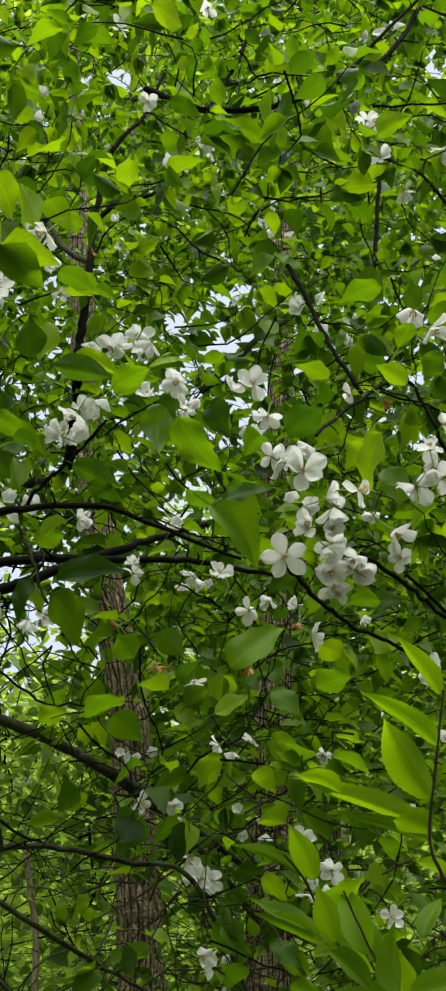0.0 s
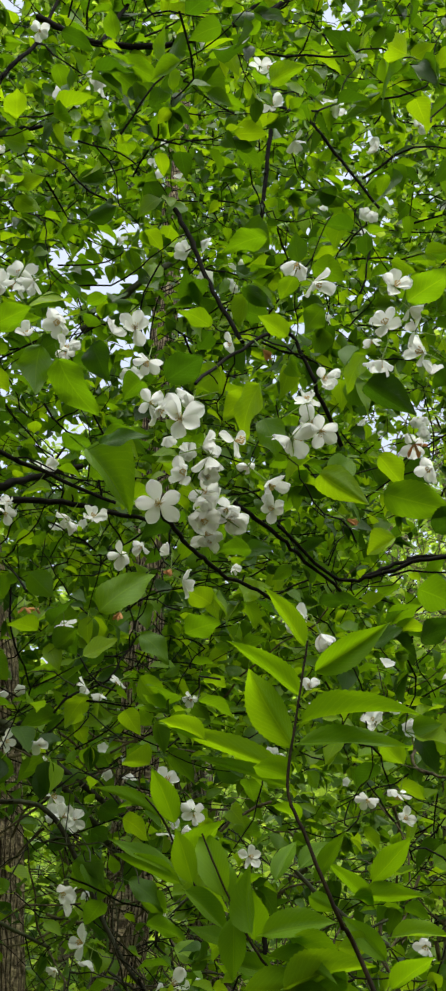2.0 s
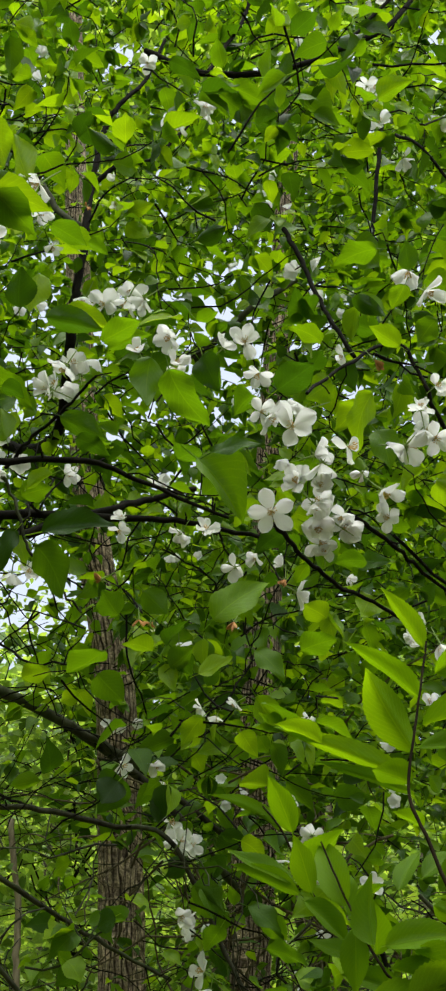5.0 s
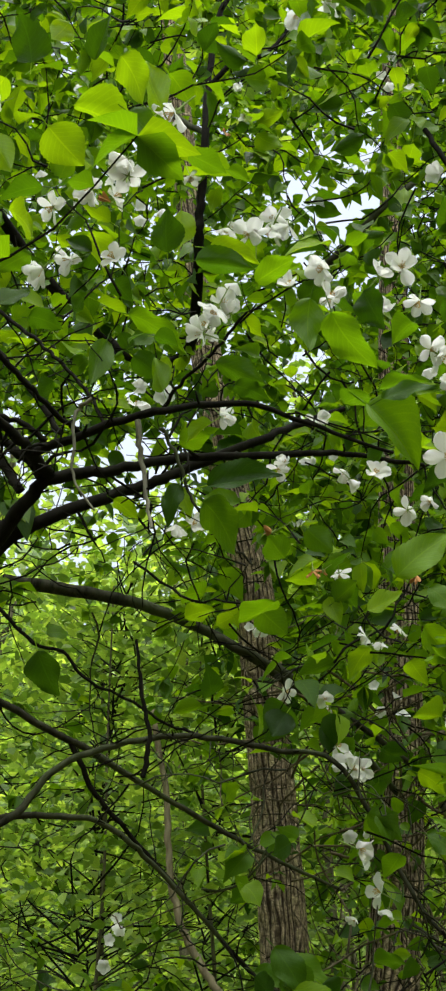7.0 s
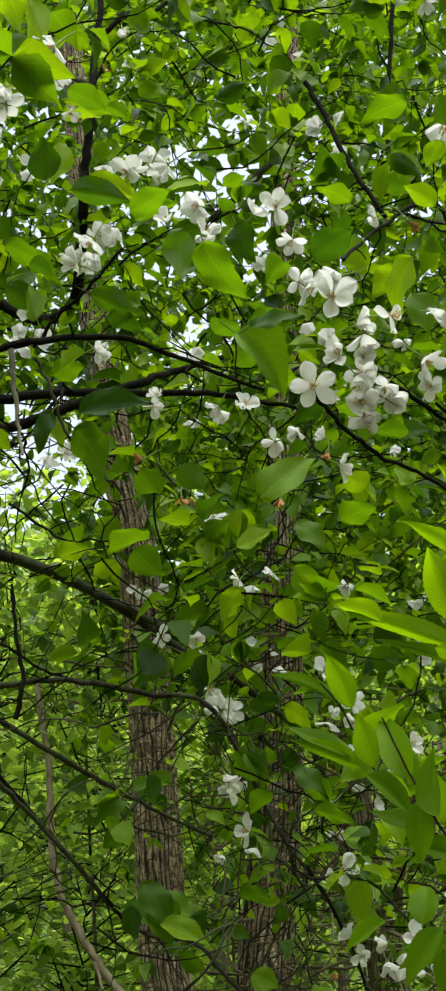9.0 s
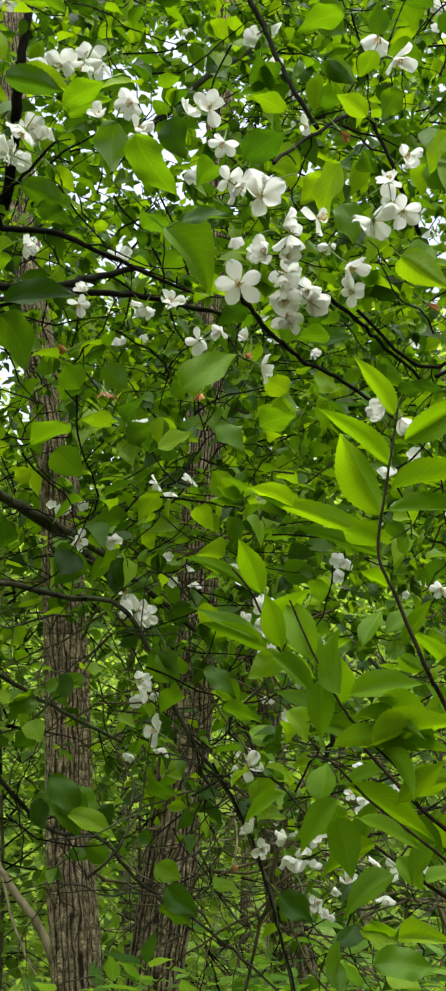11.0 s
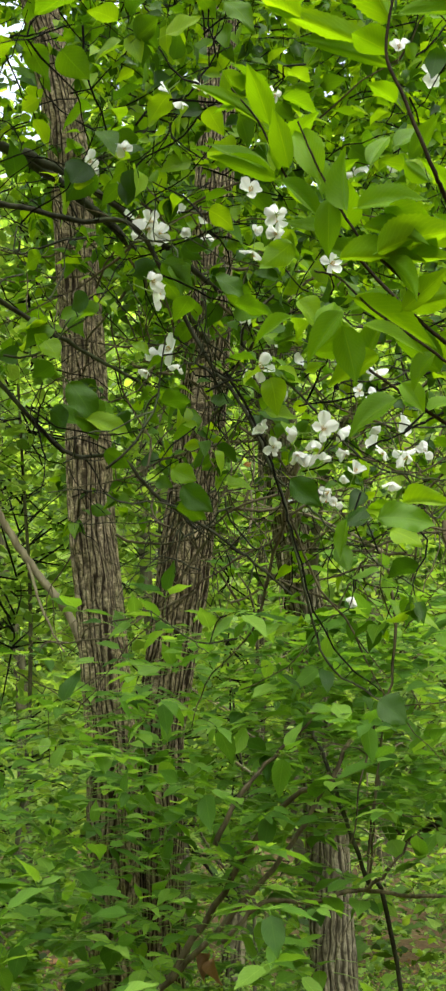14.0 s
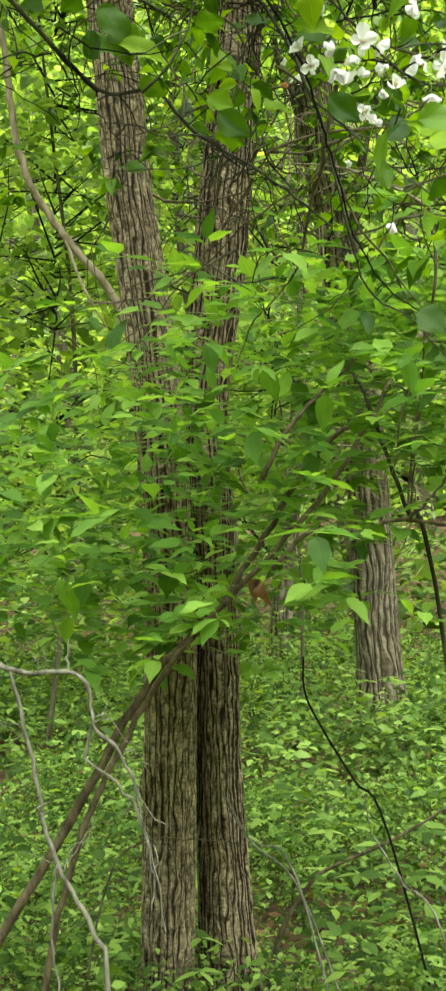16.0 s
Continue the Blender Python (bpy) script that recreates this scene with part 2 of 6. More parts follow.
def mesh_from(name, verts, faces, uvs, material, smooth=True):
    """Mesh of quads from arrays; uvs per vertex or None."""
    me = bpy.data.meshes.new(name)
    faces = np.asarray(faces, np.int32)
    k = faces.shape[1]
    me.vertices.add(len(verts))
    me.vertices.foreach_set("co", np.asarray(verts, np.float32).ravel())
    me.loops.add(faces.size)
    me.loops.foreach_set("vertex_index", faces.ravel())
    me.polygons.add(len(faces))
    me.polygons.foreach_set("loop_start", np.arange(0, faces.size, k, dtype=np.int32))
    if smooth:
        me.polygons.foreach_set("use_smooth", np.ones(len(faces), bool))
    if uvs is not None:
        layer = me.uv_layers.new(name="UVMap")
        layer.data.foreach_set("uv", np.asarray(uvs, np.float32)[faces.ravel()].ravel())
    me.update(calc_edges=True)
    me.materials.append(material)
    return me


def child(name, me, parent, label="", kind=""):
    ob = new(name, me)
    ob.parent = parent
    return tagged(ob, label, kind=kind)


def thing(name, at, label, category, group="", kind=""):
    ob = new(name)
    ob.location = at
    ob.empty_display_size = 0.1
    return tagged(ob, label, category, group, kind)


def leaf_form(rows, cols, width, peak=0.7, fold=0.18, bend=0.2, wave=0.0, teeth=0.0, petiole=0.0, sway=0.0, tip=0.55):
    """A leaf blade of length 1 along y, facing +z: ovate outline drawn out to a point, folded along the midrib, bent and swayed along its length."""
    v, uv = [], []
    for i in range(rows + 1):
        s = i / rows
        w = width * 0.5 * math.sin(math.pi * min(1, s ** peak)) ** 0.78 + 0.003
        if s > 0.6:
            w *= 1 - tip * ((s - 0.6) / 0.4) ** 1.3
        if teeth and 0 < i < rows:
            w *= 1 + teeth * (1 if i % 2 else -1)
        for j in range(cols + 1):
            u = 2 * j / cols - 1
            edge = wave * math.sin(11 * s + 2.6 * u + 40 * width) * abs(u) ** 1.5
            z = fold * abs(u) ** 0.8 * w * 2 - 0.25 * fold * u ** 4 * w - bend * s * s + edge
            v.append((u * w + sway * s * s, petiole + s * (1 - 0.25 * abs(bend)), z))
            uv.append((0.5 + u / 2, s))
    f = [(i * (cols + 1) + j, i * (cols + 1) + j + 1, (i + 1) * (cols + 1) + j + 1, (i + 1) * (cols + 1) + j) for i in range(rows) for j in range(cols)]
    if petiole:
        b = len(v)
        for s in (0, 1):
            for a in range(3):
                v.append((0.011 * math.cos(2.094 * a), petiole * s * 1.03, 0.011 * math.sin(2.094 * a) - 0.12 * petiole * (1 - s)))
                uv.append((0.5, 0.02))
        f += [(b + a, b + (a + 1) % 3, b + 3 + (a + 1) % 3, b + 3 + a) for a in range(3)]
    return np.array(v), np.array(f), np.array(uv)


def scatter(form, base, ahead, up, size):
    """Many copies of one form in one set of arrays."""
    tv, tf, tuv = form
    ahead, up = unit(ahead), np.asarray(up, float)
    side = unit(np.cross(ahead, up))
    nrm = np.cross(side, ahead)
    k, m = len(base), len(tv)
    v = base[:, None] + size[:, None, None] * (tv[None, :, :1] * side[:, None] + tv[None, :, 1:2] * ahead[:, None] + tv[None, :, 2:] * nrm[:, None])
    f = tf[None] + (np.arange(k) * m)[:, None, None]
    return v.reshape(-1, 3), f.reshape(-1, tf.shape[1]), np.tile(tuv, (k, 1))


def merged(parts):
    vs, fs, us, n = [], [], [], 0
    for v, f, u in parts:
        vs.append(v)
        fs.append(f + n)
        us.append(u)
        n += len(v)
    return np.concatenate(vs), np.concatenate(fs), np.concatenate(us)


def smooth_path(points, steps=6):
    """A smooth line through a few points."""
    p = np.array(points, float)
    if len(p) < 3:
        t = np.linspace(0, 1, steps + 1)[:, None]
        return p[0] * (1 - t) + p[-1] * t
    q = np.vstack([2 * p[0] - p[1], p, 2 * p[-1] - p[-2]])
    out = []
    for a, b, c, d in zip(q, q[1:], q[2:], q[3:]):
        for t in np.linspace(0, 1, steps, endpoint=False):
            out.append(0.5 * (2 * b + (c - a) * t + (2 * a - 5 * b + 4 * c - d) * t * t + (3 * b - a - 3 * c + d) * t ** 3))
    out.append(p[-1])
    return np.array(out)


def tube(path, r0, r1, sides=8, rough=0.0, radii=None):
    """A tapered, slightly knobbly stem along a path: arrays of verts, faces, uvs."""
    path = np.asarray(path)
    n = len(path)
    d = unit(np.gradient(path, axis=0))
    ref = np.array((0.13, 0.31, 0.94)) if abs(d[:, 2]).mean() < 0.8 else np.array((0.94, 0.31, 0.13))
    a = unit(np.cross(d, ref))
    b = np.cross(d, a)
    r = np.linspace(r0, r1, n) if radii is None else radii
    r = np.asarray(r)[:, None] * (1 + rough * RNG.normal(size=(n, sides)))
    ang = np.linspace(0, 2 * math.pi, sides, endpoint=False)
    v = path[:, None] + r[..., None] * (np.cos(ang)[None, :, None] * a[:, None] + np.sin(ang)[None, :, None] * b[:, None])
    i, j = np.meshgrid(np.arange(n - 1), np.arange(sides), indexing="ij")
    k = (j + 1) % sides
    f = np.stack([i * sides + j, i * sides + k, (i + 1) * sides + k, (i + 1) * sides + j], -1).reshape(-1, 4)
    uv = np.zeros((n * sides, 2))
    tip = np.array([[(n - 1) * sides + (0 if sides < 4 else 0), (n - 1) * sides + 1, (n - 1) * sides + 2, (n - 1) * sides + min(3, sides - 1)]]) if sides == 4 else None
    if tip is not None:
        f = np.vstack([f, tip])
    return v.reshape(-1, 3), f, uv


def branch(name, points, r0, r1, parent, material, label="", kink=0.0, sides=8):
    path = smooth_path(points)
    if kink:
        path[1:-1] += kink * RNG.normal(size=(len(path) - 2, 3))
    v, f, u = tube(path, r0, r1, sides, 0.05)
    return child(name, mesh_from(name, v, f, None, material), parent, label)


def grow(start, heading, length, step=0.03, bendy=0.25, lift=0.0):
    """A wandering twig."""
    n = max(3, int(length / step))
    p, d, out = np.array(start, float), unit(heading), [np.array(start, float)]
    for _ in range(n):
        d = unit(d + bendy * RNG.normal(size=3) * 0.6 + np.array((0, 0, lift)))
        p = p + d * step
        out.append(p)
    return np.array(out)


FORMS = {
    "crab": [leaf_form(7, 2, w, 0.74, fo, be, wa, 0, 0.28, sw) for w, fo, be, wa, sw in ((0.60, 0.25, 0.3, 0.03, 0.05), (0.52, 0.45, 0.15, 0.04, -0.08), (0.66, 0.18, 0.5, 0.04, 0.1), (0.58, 0.35, -0.12, 0.05, -0.04))],
    "crab_fine": [leaf_form(22, 6, w, 0.74, fo, be, wa, 0.022, 0.25, sw, ti) for w, fo, be, wa, sw, ti in ((0.62, 0.16, 0.14, 0.035, 0.05, 0.25), (0.56, 0.34, 0.10, 0.03, -0.10, 0.35), (0.68, 0.12, 0.3, 0.05, 0.08, 0.2), (0.60, 0.26, -0.14, 0.04, -0.06, 0.35), (0.64, 0.5, 0.2, 0.03, 0.12, 0.3), (0.58, 0.08, 0.42, 0.06, -0.05, 0.3))],
    "cherry": [leaf_form(34, 6, w, 0.78, fo, be, wa, 0.035, 0.06, sw, 0.5) for w, fo, be, wa, sw in ((0.34, 0.30, 0.14, 0.012, 0.03), (0.38, 0.42, 0.24, 0.016, -0.05), (0.32, 0.22, 0.06, 0.012, 0.06), (0.36, 0.55, 0.16, 0.02, -0.03))],
    "shrub": [leaf_form(8, 2, w, 0.66, fo, be, 0.02, 0.03, 0.16, sw, 0.65) for w, fo, be, sw in ((0.48, 0.15, 0.10, 0.04), (0.54, 0.1, 0.16, -0.05), (0.44, 0.22, 0.04, 0.07))],
    "herb": [leaf_form(3, 1, w, 0.75, 0, be) for w, be in ((0.36, 0.2), (0.5, 0.35), (0.62, 0.25))],
    "crab_far": [leaf_form(4, 2, w, 0.66, fo, be) for w, fo, be in ((0.6, 0.25, 0.3), (0.52, 0.42, 0.15), (0.66, 0.18, 0.5))],
    "low": [leaf_form(3, 1, w, 0.7, 0, be) for w, be in ((0.62, 0.3), (0.72, 0.45), (0.55, 0.2))],
}


def cloud(kind, base, ahead, up, size):
    """Leaves of one kind, its forms mixed evenly."""
    forms = FORMS[kind]
    pick = np.arange(len(base)) % len(forms)
    return merged([scatter(fm, base[pick == k], ahead[pick == k], up[pick == k], size[pick == k]) for k, fm in enumerate(forms) if (pick == k).any()])


class Spray:
    """Gathers twigs and leaves that make one mesh of twigs and one of leaves."""

    def __init__(self):
        self.twigs, self.base, self.ahead, self.up, self.size = [], [], [], [], []

    def leaf(self, p, a, u, s):
        self.base.append(p)
        self.ahead.append(a)
        self.up.append(u)
        self.size.append(s)

    def twig(self, path, r0, r1, sides=3):
        self.twigs.append(tube(path, r0, r1, sides))

    def leafy(self, path, size, gap=0.035, tuft=5, flat=0.45, droop=0.25, wild=0.8):
        """Leaves along a twig, with a tuft at its end."""
        d = unit(np.gradient(path, axis=0))
        run = 0.0
        for k in range(1, len(path)):
            run += np.linalg.norm(path[k] - path[k - 1])
            if run > gap:
                run = 0.0
                out = RNG.normal(size=3)
                out[2] *= flat
                a = unit(0.5 * d[k] + unit(out) + np.array((0, 0, -droop)))
                self.leaf(path[k], a, np.array((0, -0.2, 1.0)) + wild * RNG.normal(size=3), size * RNG.uniform(0.5, 1.2))
        for _ in range(tuft):
            a = unit(0.7 * d[-1] + 0.9 * RNG.normal(size=3) * np.array((1, 1, 0.6)) + np.array((0, 0, -droop)))
            self.leaf(path[-1], a, np.array((0, -0.2, 1.0)) + wild * RNG.normal(size=3), size * RNG.uniform(0.5, 1.2))

    def finish(self, parent, kind, leaf_mat, twig_mat, leaf_label="", name="foliage"):
        if self.base:
            v, f, u = cloud(kind, np.array(self.base), np.array(self.ahead), np.array(self.up), np.array(self.size))
            child(name, mesh_from(name, v, f, u, leaf_mat), parent, leaf_label, "stuff")
        if self.twigs:
            v, f, u = merged(self.twigs)
            child("twigwork", mesh_from("twigwork", v, f, None, twig_mat), parent, "", "stuff")


# ---- ground ----
def relief(x, y):
    return 0.10 * np.sin(0.55 * x + 1.0) * np.sin(0.42 * y) + 0.05 * np.sin(1.7 * x) * np.cos(1.3 * y + 0.4) + 0.0022 * np.maximum(y - 6, 0) ** 2 * (y < 60) + 0.0022 * 54 ** 2 * (y >= 60)


def make_ground():
    e = np.concatenate([[-400, -150, -60, -30], np.linspace(-16, 16, 65), [30, 60, 150, 400]])
    gx, gy = np.meshgrid(e, e + 6, indexing="ij")
    z = relief(gx, gy) + np.where((abs(gx) < 18) & (abs(gy - 6) < 18), RNG.normal(size=gx.shape) * 0.015, 0)
    v = np.stack([gx, gy, z], -1).reshape(-1, 3)
    n = len(e)
    i, j = np.meshgrid(np.arange(n - 1), np.arange(n - 1), indexing="ij")
    f = np.stack([i * n + j, (i + 1) * n + j, (i + 1) * n + j + 1, i * n + j + 1], -1).reshape(-1, 4)
    tagged(new("ground", mesh_from("ground", v, f, None, M_SOIL)), "brown leaf-litter woodland floor under green herbs", "ground", kind="structure")


make_ground()


def ground_points(n, x0, x1, y0, y1):
    x, y = RNG.uniform(x0, x1, n), RNG.uniform(y0, y1, n)
    return np.stack([x, y, relief(x, y)], -1)


def herb_layer():
    parts = []
    for n, x0, x1, y0, y1, hi, s in ((12500, -1.0, 1.3, 2.4, 5.0, 0.30, 0.0185), (13000, -2.2, 2.6, 5.0, 9.5, 0.5, 0.032), (2600, -4.5, 5.0, 9.5, 18.0, 0.9, 0.10), (6500, -7.0, 7.0, -6.0, 1.9, 0.22, 0.05), (3500, -7.0, -1.0, 1.9, 9.0, 0.3, 0.055), (3500, 1.3, 7.0, 1.9, 9.0, 0.3, 0.055)):
        root = ground_points(n, x0, x1, y0, y1)
        patch = np.sin(2.9 * root[:, 0] + 1.3 * root[:, 1]) * np.sin(2.3 * root[:, 1] - 1.1 * root[:, 0]) + 0.6 * np.sin(7.1 * root[:, 0] + 2.0) * np.sin(6.3 * root[:, 1])
        root, patch = root[patch > -0.85], patch[patch > -0.85]
        n = len(root)
        tall = hi * np.clip(0.75 + 0.45 * patch, 0.35, 1.4)
        wide = s * np.clip(RNG.lognormal(0.0, 0.42, n), 0.5, 2.4)
        for k in range(6 if hi == 0.30 else 5):
            top = root + np.stack([RNG.normal(0, 0.07, n), RNG.normal(0, 0.07, n), RNG.uniform(0.15, 1.0, n) * tall], -1)
            a = RNG.normal(size=(n, 3)) * np.array((1, 1, 0.3))
            up = np.array((0, -0.15, 1.0)) + 0.5 * RNG.normal(size=(n, 3))
            parts.append(cloud("herb", top, a, up, wide * RNG.uniform(0.7, 1.25, n)))
    for _ in range(420):
        r = ground_points(1, -1.4, 1.7, 2.7, 7.0)[0]
        h, turn, big = RNG.uniform(0.18, 0.5), RNG.uniform(0, 6.283), RNG.uniform(0.04, 0.065)
        for tier in range(3):
            k = 4
            ang = turn + tier * 0.8 + np.arange(k) * 1.571
            a = np.stack([np.cos(ang), np.sin(ang), 0.15 - 0.1 * tier + 0 * ang], -1)
            top = np.repeat((r + np.array((0, 0, h * (1 - 0.28 * tier))))[None], k, 0)
            parts.append(cloud("herb", top, a, np.array((0, 0, 1.0)) + 0.25 * RNG.normal(size=(k, 3)), np.full(k, big * (1 + 0.15 * tier))))
    v, f, u = merged(parts)
    tagged(new("undergrowth", mesh_from("undergrowth", v, f, u, M_HERB)), "low pale-green woodland herbs covering the forest floor", "undergrowth", kind="stuff")
    root = ground_points(4200, -4, 5, 2.2, 13)
    v, f, u = cloud("low", root + np.array((0, 0, 0.012)), RNG.normal(size=root.shape) * np.array((1, 1, 0.15)), np.array((0, 0, 1.0)) + 0.3 * RNG.normal(size=root.shape), RNG.uniform(0.04, 0.09, len(root)))
    tagged(new("leaf_litter", mesh_from("leaf_litter", v, f, u, M_LITTER)), "dry brown fallen leaves scattered on the forest floor", "leaf litter", kind="stuff")


herb_layer()


# ---- trunks ----
def trunk_mesh(name, points, radii, material, furrow=0.10, ridges=26, sides=120, steps=34):
    """A stem with deep, forking bark furrows cut into its surface."""
    path = smooth_path(points, steps)
    r = np.interp(np.linspace(0, 1, len(path)), np.linspace(0, 1, len(radii)), radii)
    n = len(path)
    d = unit(np.gradient(path, axis=0))
    a = unit(np.cross(d, np.array((0.0, 1.0, 0.0))))
    b = np.cross(d, a)
    ang = np.linspace(-math.pi / 2, 1.5 * math.pi, sides, endpoint=False)
    run = np.concatenate([[0], np.cumsum(np.linalg.norm(np.diff(path, axis=0), axis=1))])
    depth, turn = np.zeros((n, sides)), np.zeros((n, sides))
    seed = RNG.uniform(0, 50)
    for i in range(n):
        for j in range(sides):
            c, s, h = math.cos(ang[j]), math.sin(ang[j]), run[i]
            q = ridges / 6.0
            turn[i, j] = 0.5 * ridges * ang[j] + 2.6 * noise.noise(Vector((c * 1.6 + seed, s * 1.6, h * 3.2))) + 1.9 * (ridges / 26) ** 2 * noise.noise(Vector((c * q, s * q + seed, h * 12.5)))
            fork = noise.noise(Vector((c * q + seed, s * q, h * 6.0)))
            depth[i, j] = min(1.0, abs(math.sin(turn[i, j])) * 1.5) * min(1.0, 0.45 + abs(fork) * 3.0) - 0.6 + 0.25 * noise.noise(Vector((c * 6, s * 6 + seed, h * 26)))
    rr = r[:, None] * (1 + furrow * depth)
    v = path[:, None] + rr[..., None] * (np.cos(ang)[None, :, None] * a[:, None] + np.sin(ang)[None, :, None] * b[:, None])
    i, j = np.meshgrid(np.arange(n - 1), np.arange(sides), indexing="ij")
    k = (j + 1) % sides
    f = np.stack([i * sides + j, i * sides + k, (i + 1) * sides + k, (i + 1) * sides + j], -1).reshape(-1, 4)
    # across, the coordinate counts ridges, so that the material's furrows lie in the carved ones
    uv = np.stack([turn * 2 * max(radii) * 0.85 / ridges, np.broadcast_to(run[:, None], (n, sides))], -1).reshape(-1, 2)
    return mesh_from(name, v.reshape(-1, 3), f, uv, material)


def on_ground(p, drop=0.05):
    return (p[0], p[1], float(relief(np.float64(p[0]), np.float64(p[1]))) - drop)


twin = thing("twin_stemmed_tree", on_ground((-0.1, 3.1, 0), 0), "tall tree with two grey-brown stems of deeply furrowed bark", "tree")
twin.location = (0, 0, 0)
LEFT = [(-0.127, 3.100, 0.0), (-0.116, 3.090, 0.270), (-0.103, 3.080, 0.575), (-0.090, 3.080, 0.956), (-0.092, 3.070, 1.308), (-0.103, 3.060, 1.583), (-0.131, 3.050, 1.874), (-0.158, 3.050, 2.104), (-0.179, 3.050, 2.394), (-0.206, 3.040, 2.707), (-0.250, 3.000, 3.124), (-0.368, 2.990, 3.710), (-0.506, 3.050, 4.850), (-0.688, 3.200, 6.581), (-0.878, 3.300, 8.457)]
RIGHT = [(0.036, 3.170, 0.0), (0.032, 3.170, 0.208), (0.026, 3.160, 0.396), (0.021, 3.150, 0.709), (0.024, 3.150, 1.022), (0.019, 3.150, 1.335), (0.014, 3.150, 1.600), (0.046, 3.150, 1.850), (0.064, 3.150, 1.980), (0.087, 3.150, 2.194), (0.110, 3.150, 2.420), (0.134, 3.180, 2.800), (0.168, 3.300, 3.824), (0.214, 3.400, 4.896), (0.275, 3.500, 6.148)]
LEFT[0], RIGHT[0] = on_ground(LEFT[0]), on_ground(RIGHT[0])
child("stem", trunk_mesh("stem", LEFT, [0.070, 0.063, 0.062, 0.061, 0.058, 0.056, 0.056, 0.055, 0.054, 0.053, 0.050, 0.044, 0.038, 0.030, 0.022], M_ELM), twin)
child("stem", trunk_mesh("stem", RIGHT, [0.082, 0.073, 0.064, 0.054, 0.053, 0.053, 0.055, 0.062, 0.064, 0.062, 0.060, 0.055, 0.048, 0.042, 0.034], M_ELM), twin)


def burl(at, size):
    """A knotted swelling where a limb was lost."""
    rows, cols = 9, 14
    v = []
    for i in range(rows + 1):
        a = math.pi * i / rows
        for j in range(cols):
            b = 2 * math.pi * j / cols
            d = Vector((math.sin(a) * math.cos(b), math.sin(a) * math.sin(b), math.cos(a)))
            k = 1 + 0.35 * noise.noise(d * 2.6) - 0.45 * max(0.0, -d.y - 0.55)
            v.append((at[0] + size * 0.75 * k * d.x, at[1] + size * 0.8 * k * d.y, at[2] + size * 1.5 * k * d.z))
    f = [(i * cols + j, i * cols + (j + 1) % cols, (i + 1) * cols + (j + 1) % cols, (i + 1) * cols + j) for i in range(rows) for j in range(cols)]
    uv = np.array(v)[:, [0, 2]]
    child("burl", mesh_from("burl", np.array(v), f, uv, M_ELM), twin, "dark knotted burl")


burl((-0.150, 3.045, 0.668), 0.028)


def twin_crown():
    s = Spray()
    for _ in range(1500):
        y = RNG.uniform(3.4, 7.5)
        p = np.array((RNG.uniform(-0.5, 0.5) * (y + 2.6), y, 1.62 + y * RNG.uniform(1.02, 1.7)))
        path = grow(p, np.array((RNG.normal(), RNG.normal(), 0.2 * RNG.normal())), RNG.uniform(0.25, 0.6), 0.06, 0.25)
        s.twig(path, 0.004, 0.0015)
        s.leafy(path, 0.085, 0.05, 5)
    s.finish(twin, "low", M_WOOD, M_TWIG, name="crown")


twin_crown()

SKY_GAPS = ((0.02, 0.93, 0.085), (-0.15, 1.36, 0.05), (0.27, 1.42, 0.05), (-0.21, 0.58, 0.08), (-0.29, 0.56, 0.085), (0.29, 1.13, 0.05), (-0.32, 1.16, 0.05), (-0.03, 0.70, 0.04))


def deep_crown():
    """Leaves high behind the crabapple, in clumps round open gaps."""
    n, m, k = 25000, 8000, 7000
    y = RNG.uniform(4.2, 6.8, n + m + k)
    side = np.concatenate([RNG.uniform(-0.42, 0.42, n), RNG.uniform(-0.09, 0.42, m), RNG.uniform(-0.42, 0.42, k)])
    rise = np.concatenate([RNG.uniform(0.34, 1.7, n), RNG.uniform(0.40, 0.78, m), RNG.uniform(1.02, 1.75, k)])
    n += m + k
    clump = np.sin(9 * side + 3 * y) * np.sin(8 * rise + 2 * y + 1.3)
    keep = clump > -0.75
    for gs, gr, rad in SKY_GAPS:
        keep &= ((side - gs) / rad) ** 2 + ((rise - gr) / (1.5 * rad)) ** 2 > RNG.uniform(0.35, 1.4, n)
    keep &= (side > -0.12) | (rise > 0.50)
    keep &= (side < 0.265) | (rise < 0.50) | (rise > 0.80)
    side, rise, y = side[keep], rise[keep], y[keep]
    base = np.stack([side * y, y, 1.62 + rise * y], -1)
    k = len(base)
    v, f, u = cloud("low", base, RNG.normal(size=(k, 3)) * np.array((1, 1, 0.5)), np.array((0, -0.2, 1.0)) + 0.7 * RNG.normal(size=(k, 3)), RNG.uniform(0.062, 0.105, k))
    child("crown", mesh_from("crown", v, f, u, M_CRAB), twin, "", "stuff")


deep_crown()

far = thing("forest_tree", (0, 0, 0), "straight grey-brown tree trunk rising from the undergrowth", "tree", "trees behind")
FAR = [(0.960, 6.700, 0.0), (0.934, 6.700, 0.478), (0.916, 6.700, 0.948), (0.894, 6.700, 1.484), (0.858, 6.700, 1.954), (0.804, 6.700, 2.458), (0.711, 6.700, 3.096), (0.640, 6.700, 3.700), (0.470, 6.750, 4.900), (0.300, 6.800, 6.376)]
FAR[0] = on_ground(FAR[0])
child("trunk", trunk_mesh("trunk", FAR, [0.150, 0.118, 0.110, 0.108, 0.106, 0.104, 0.100, 0.095, 0.080, 0.05], M_FAR, 0.10, 20, 96, 24), far)
pale = thing("forest_tree", (0, 0, 0), "pale grey leaning tree trunk among the shrubs", "tree", "trees behind")
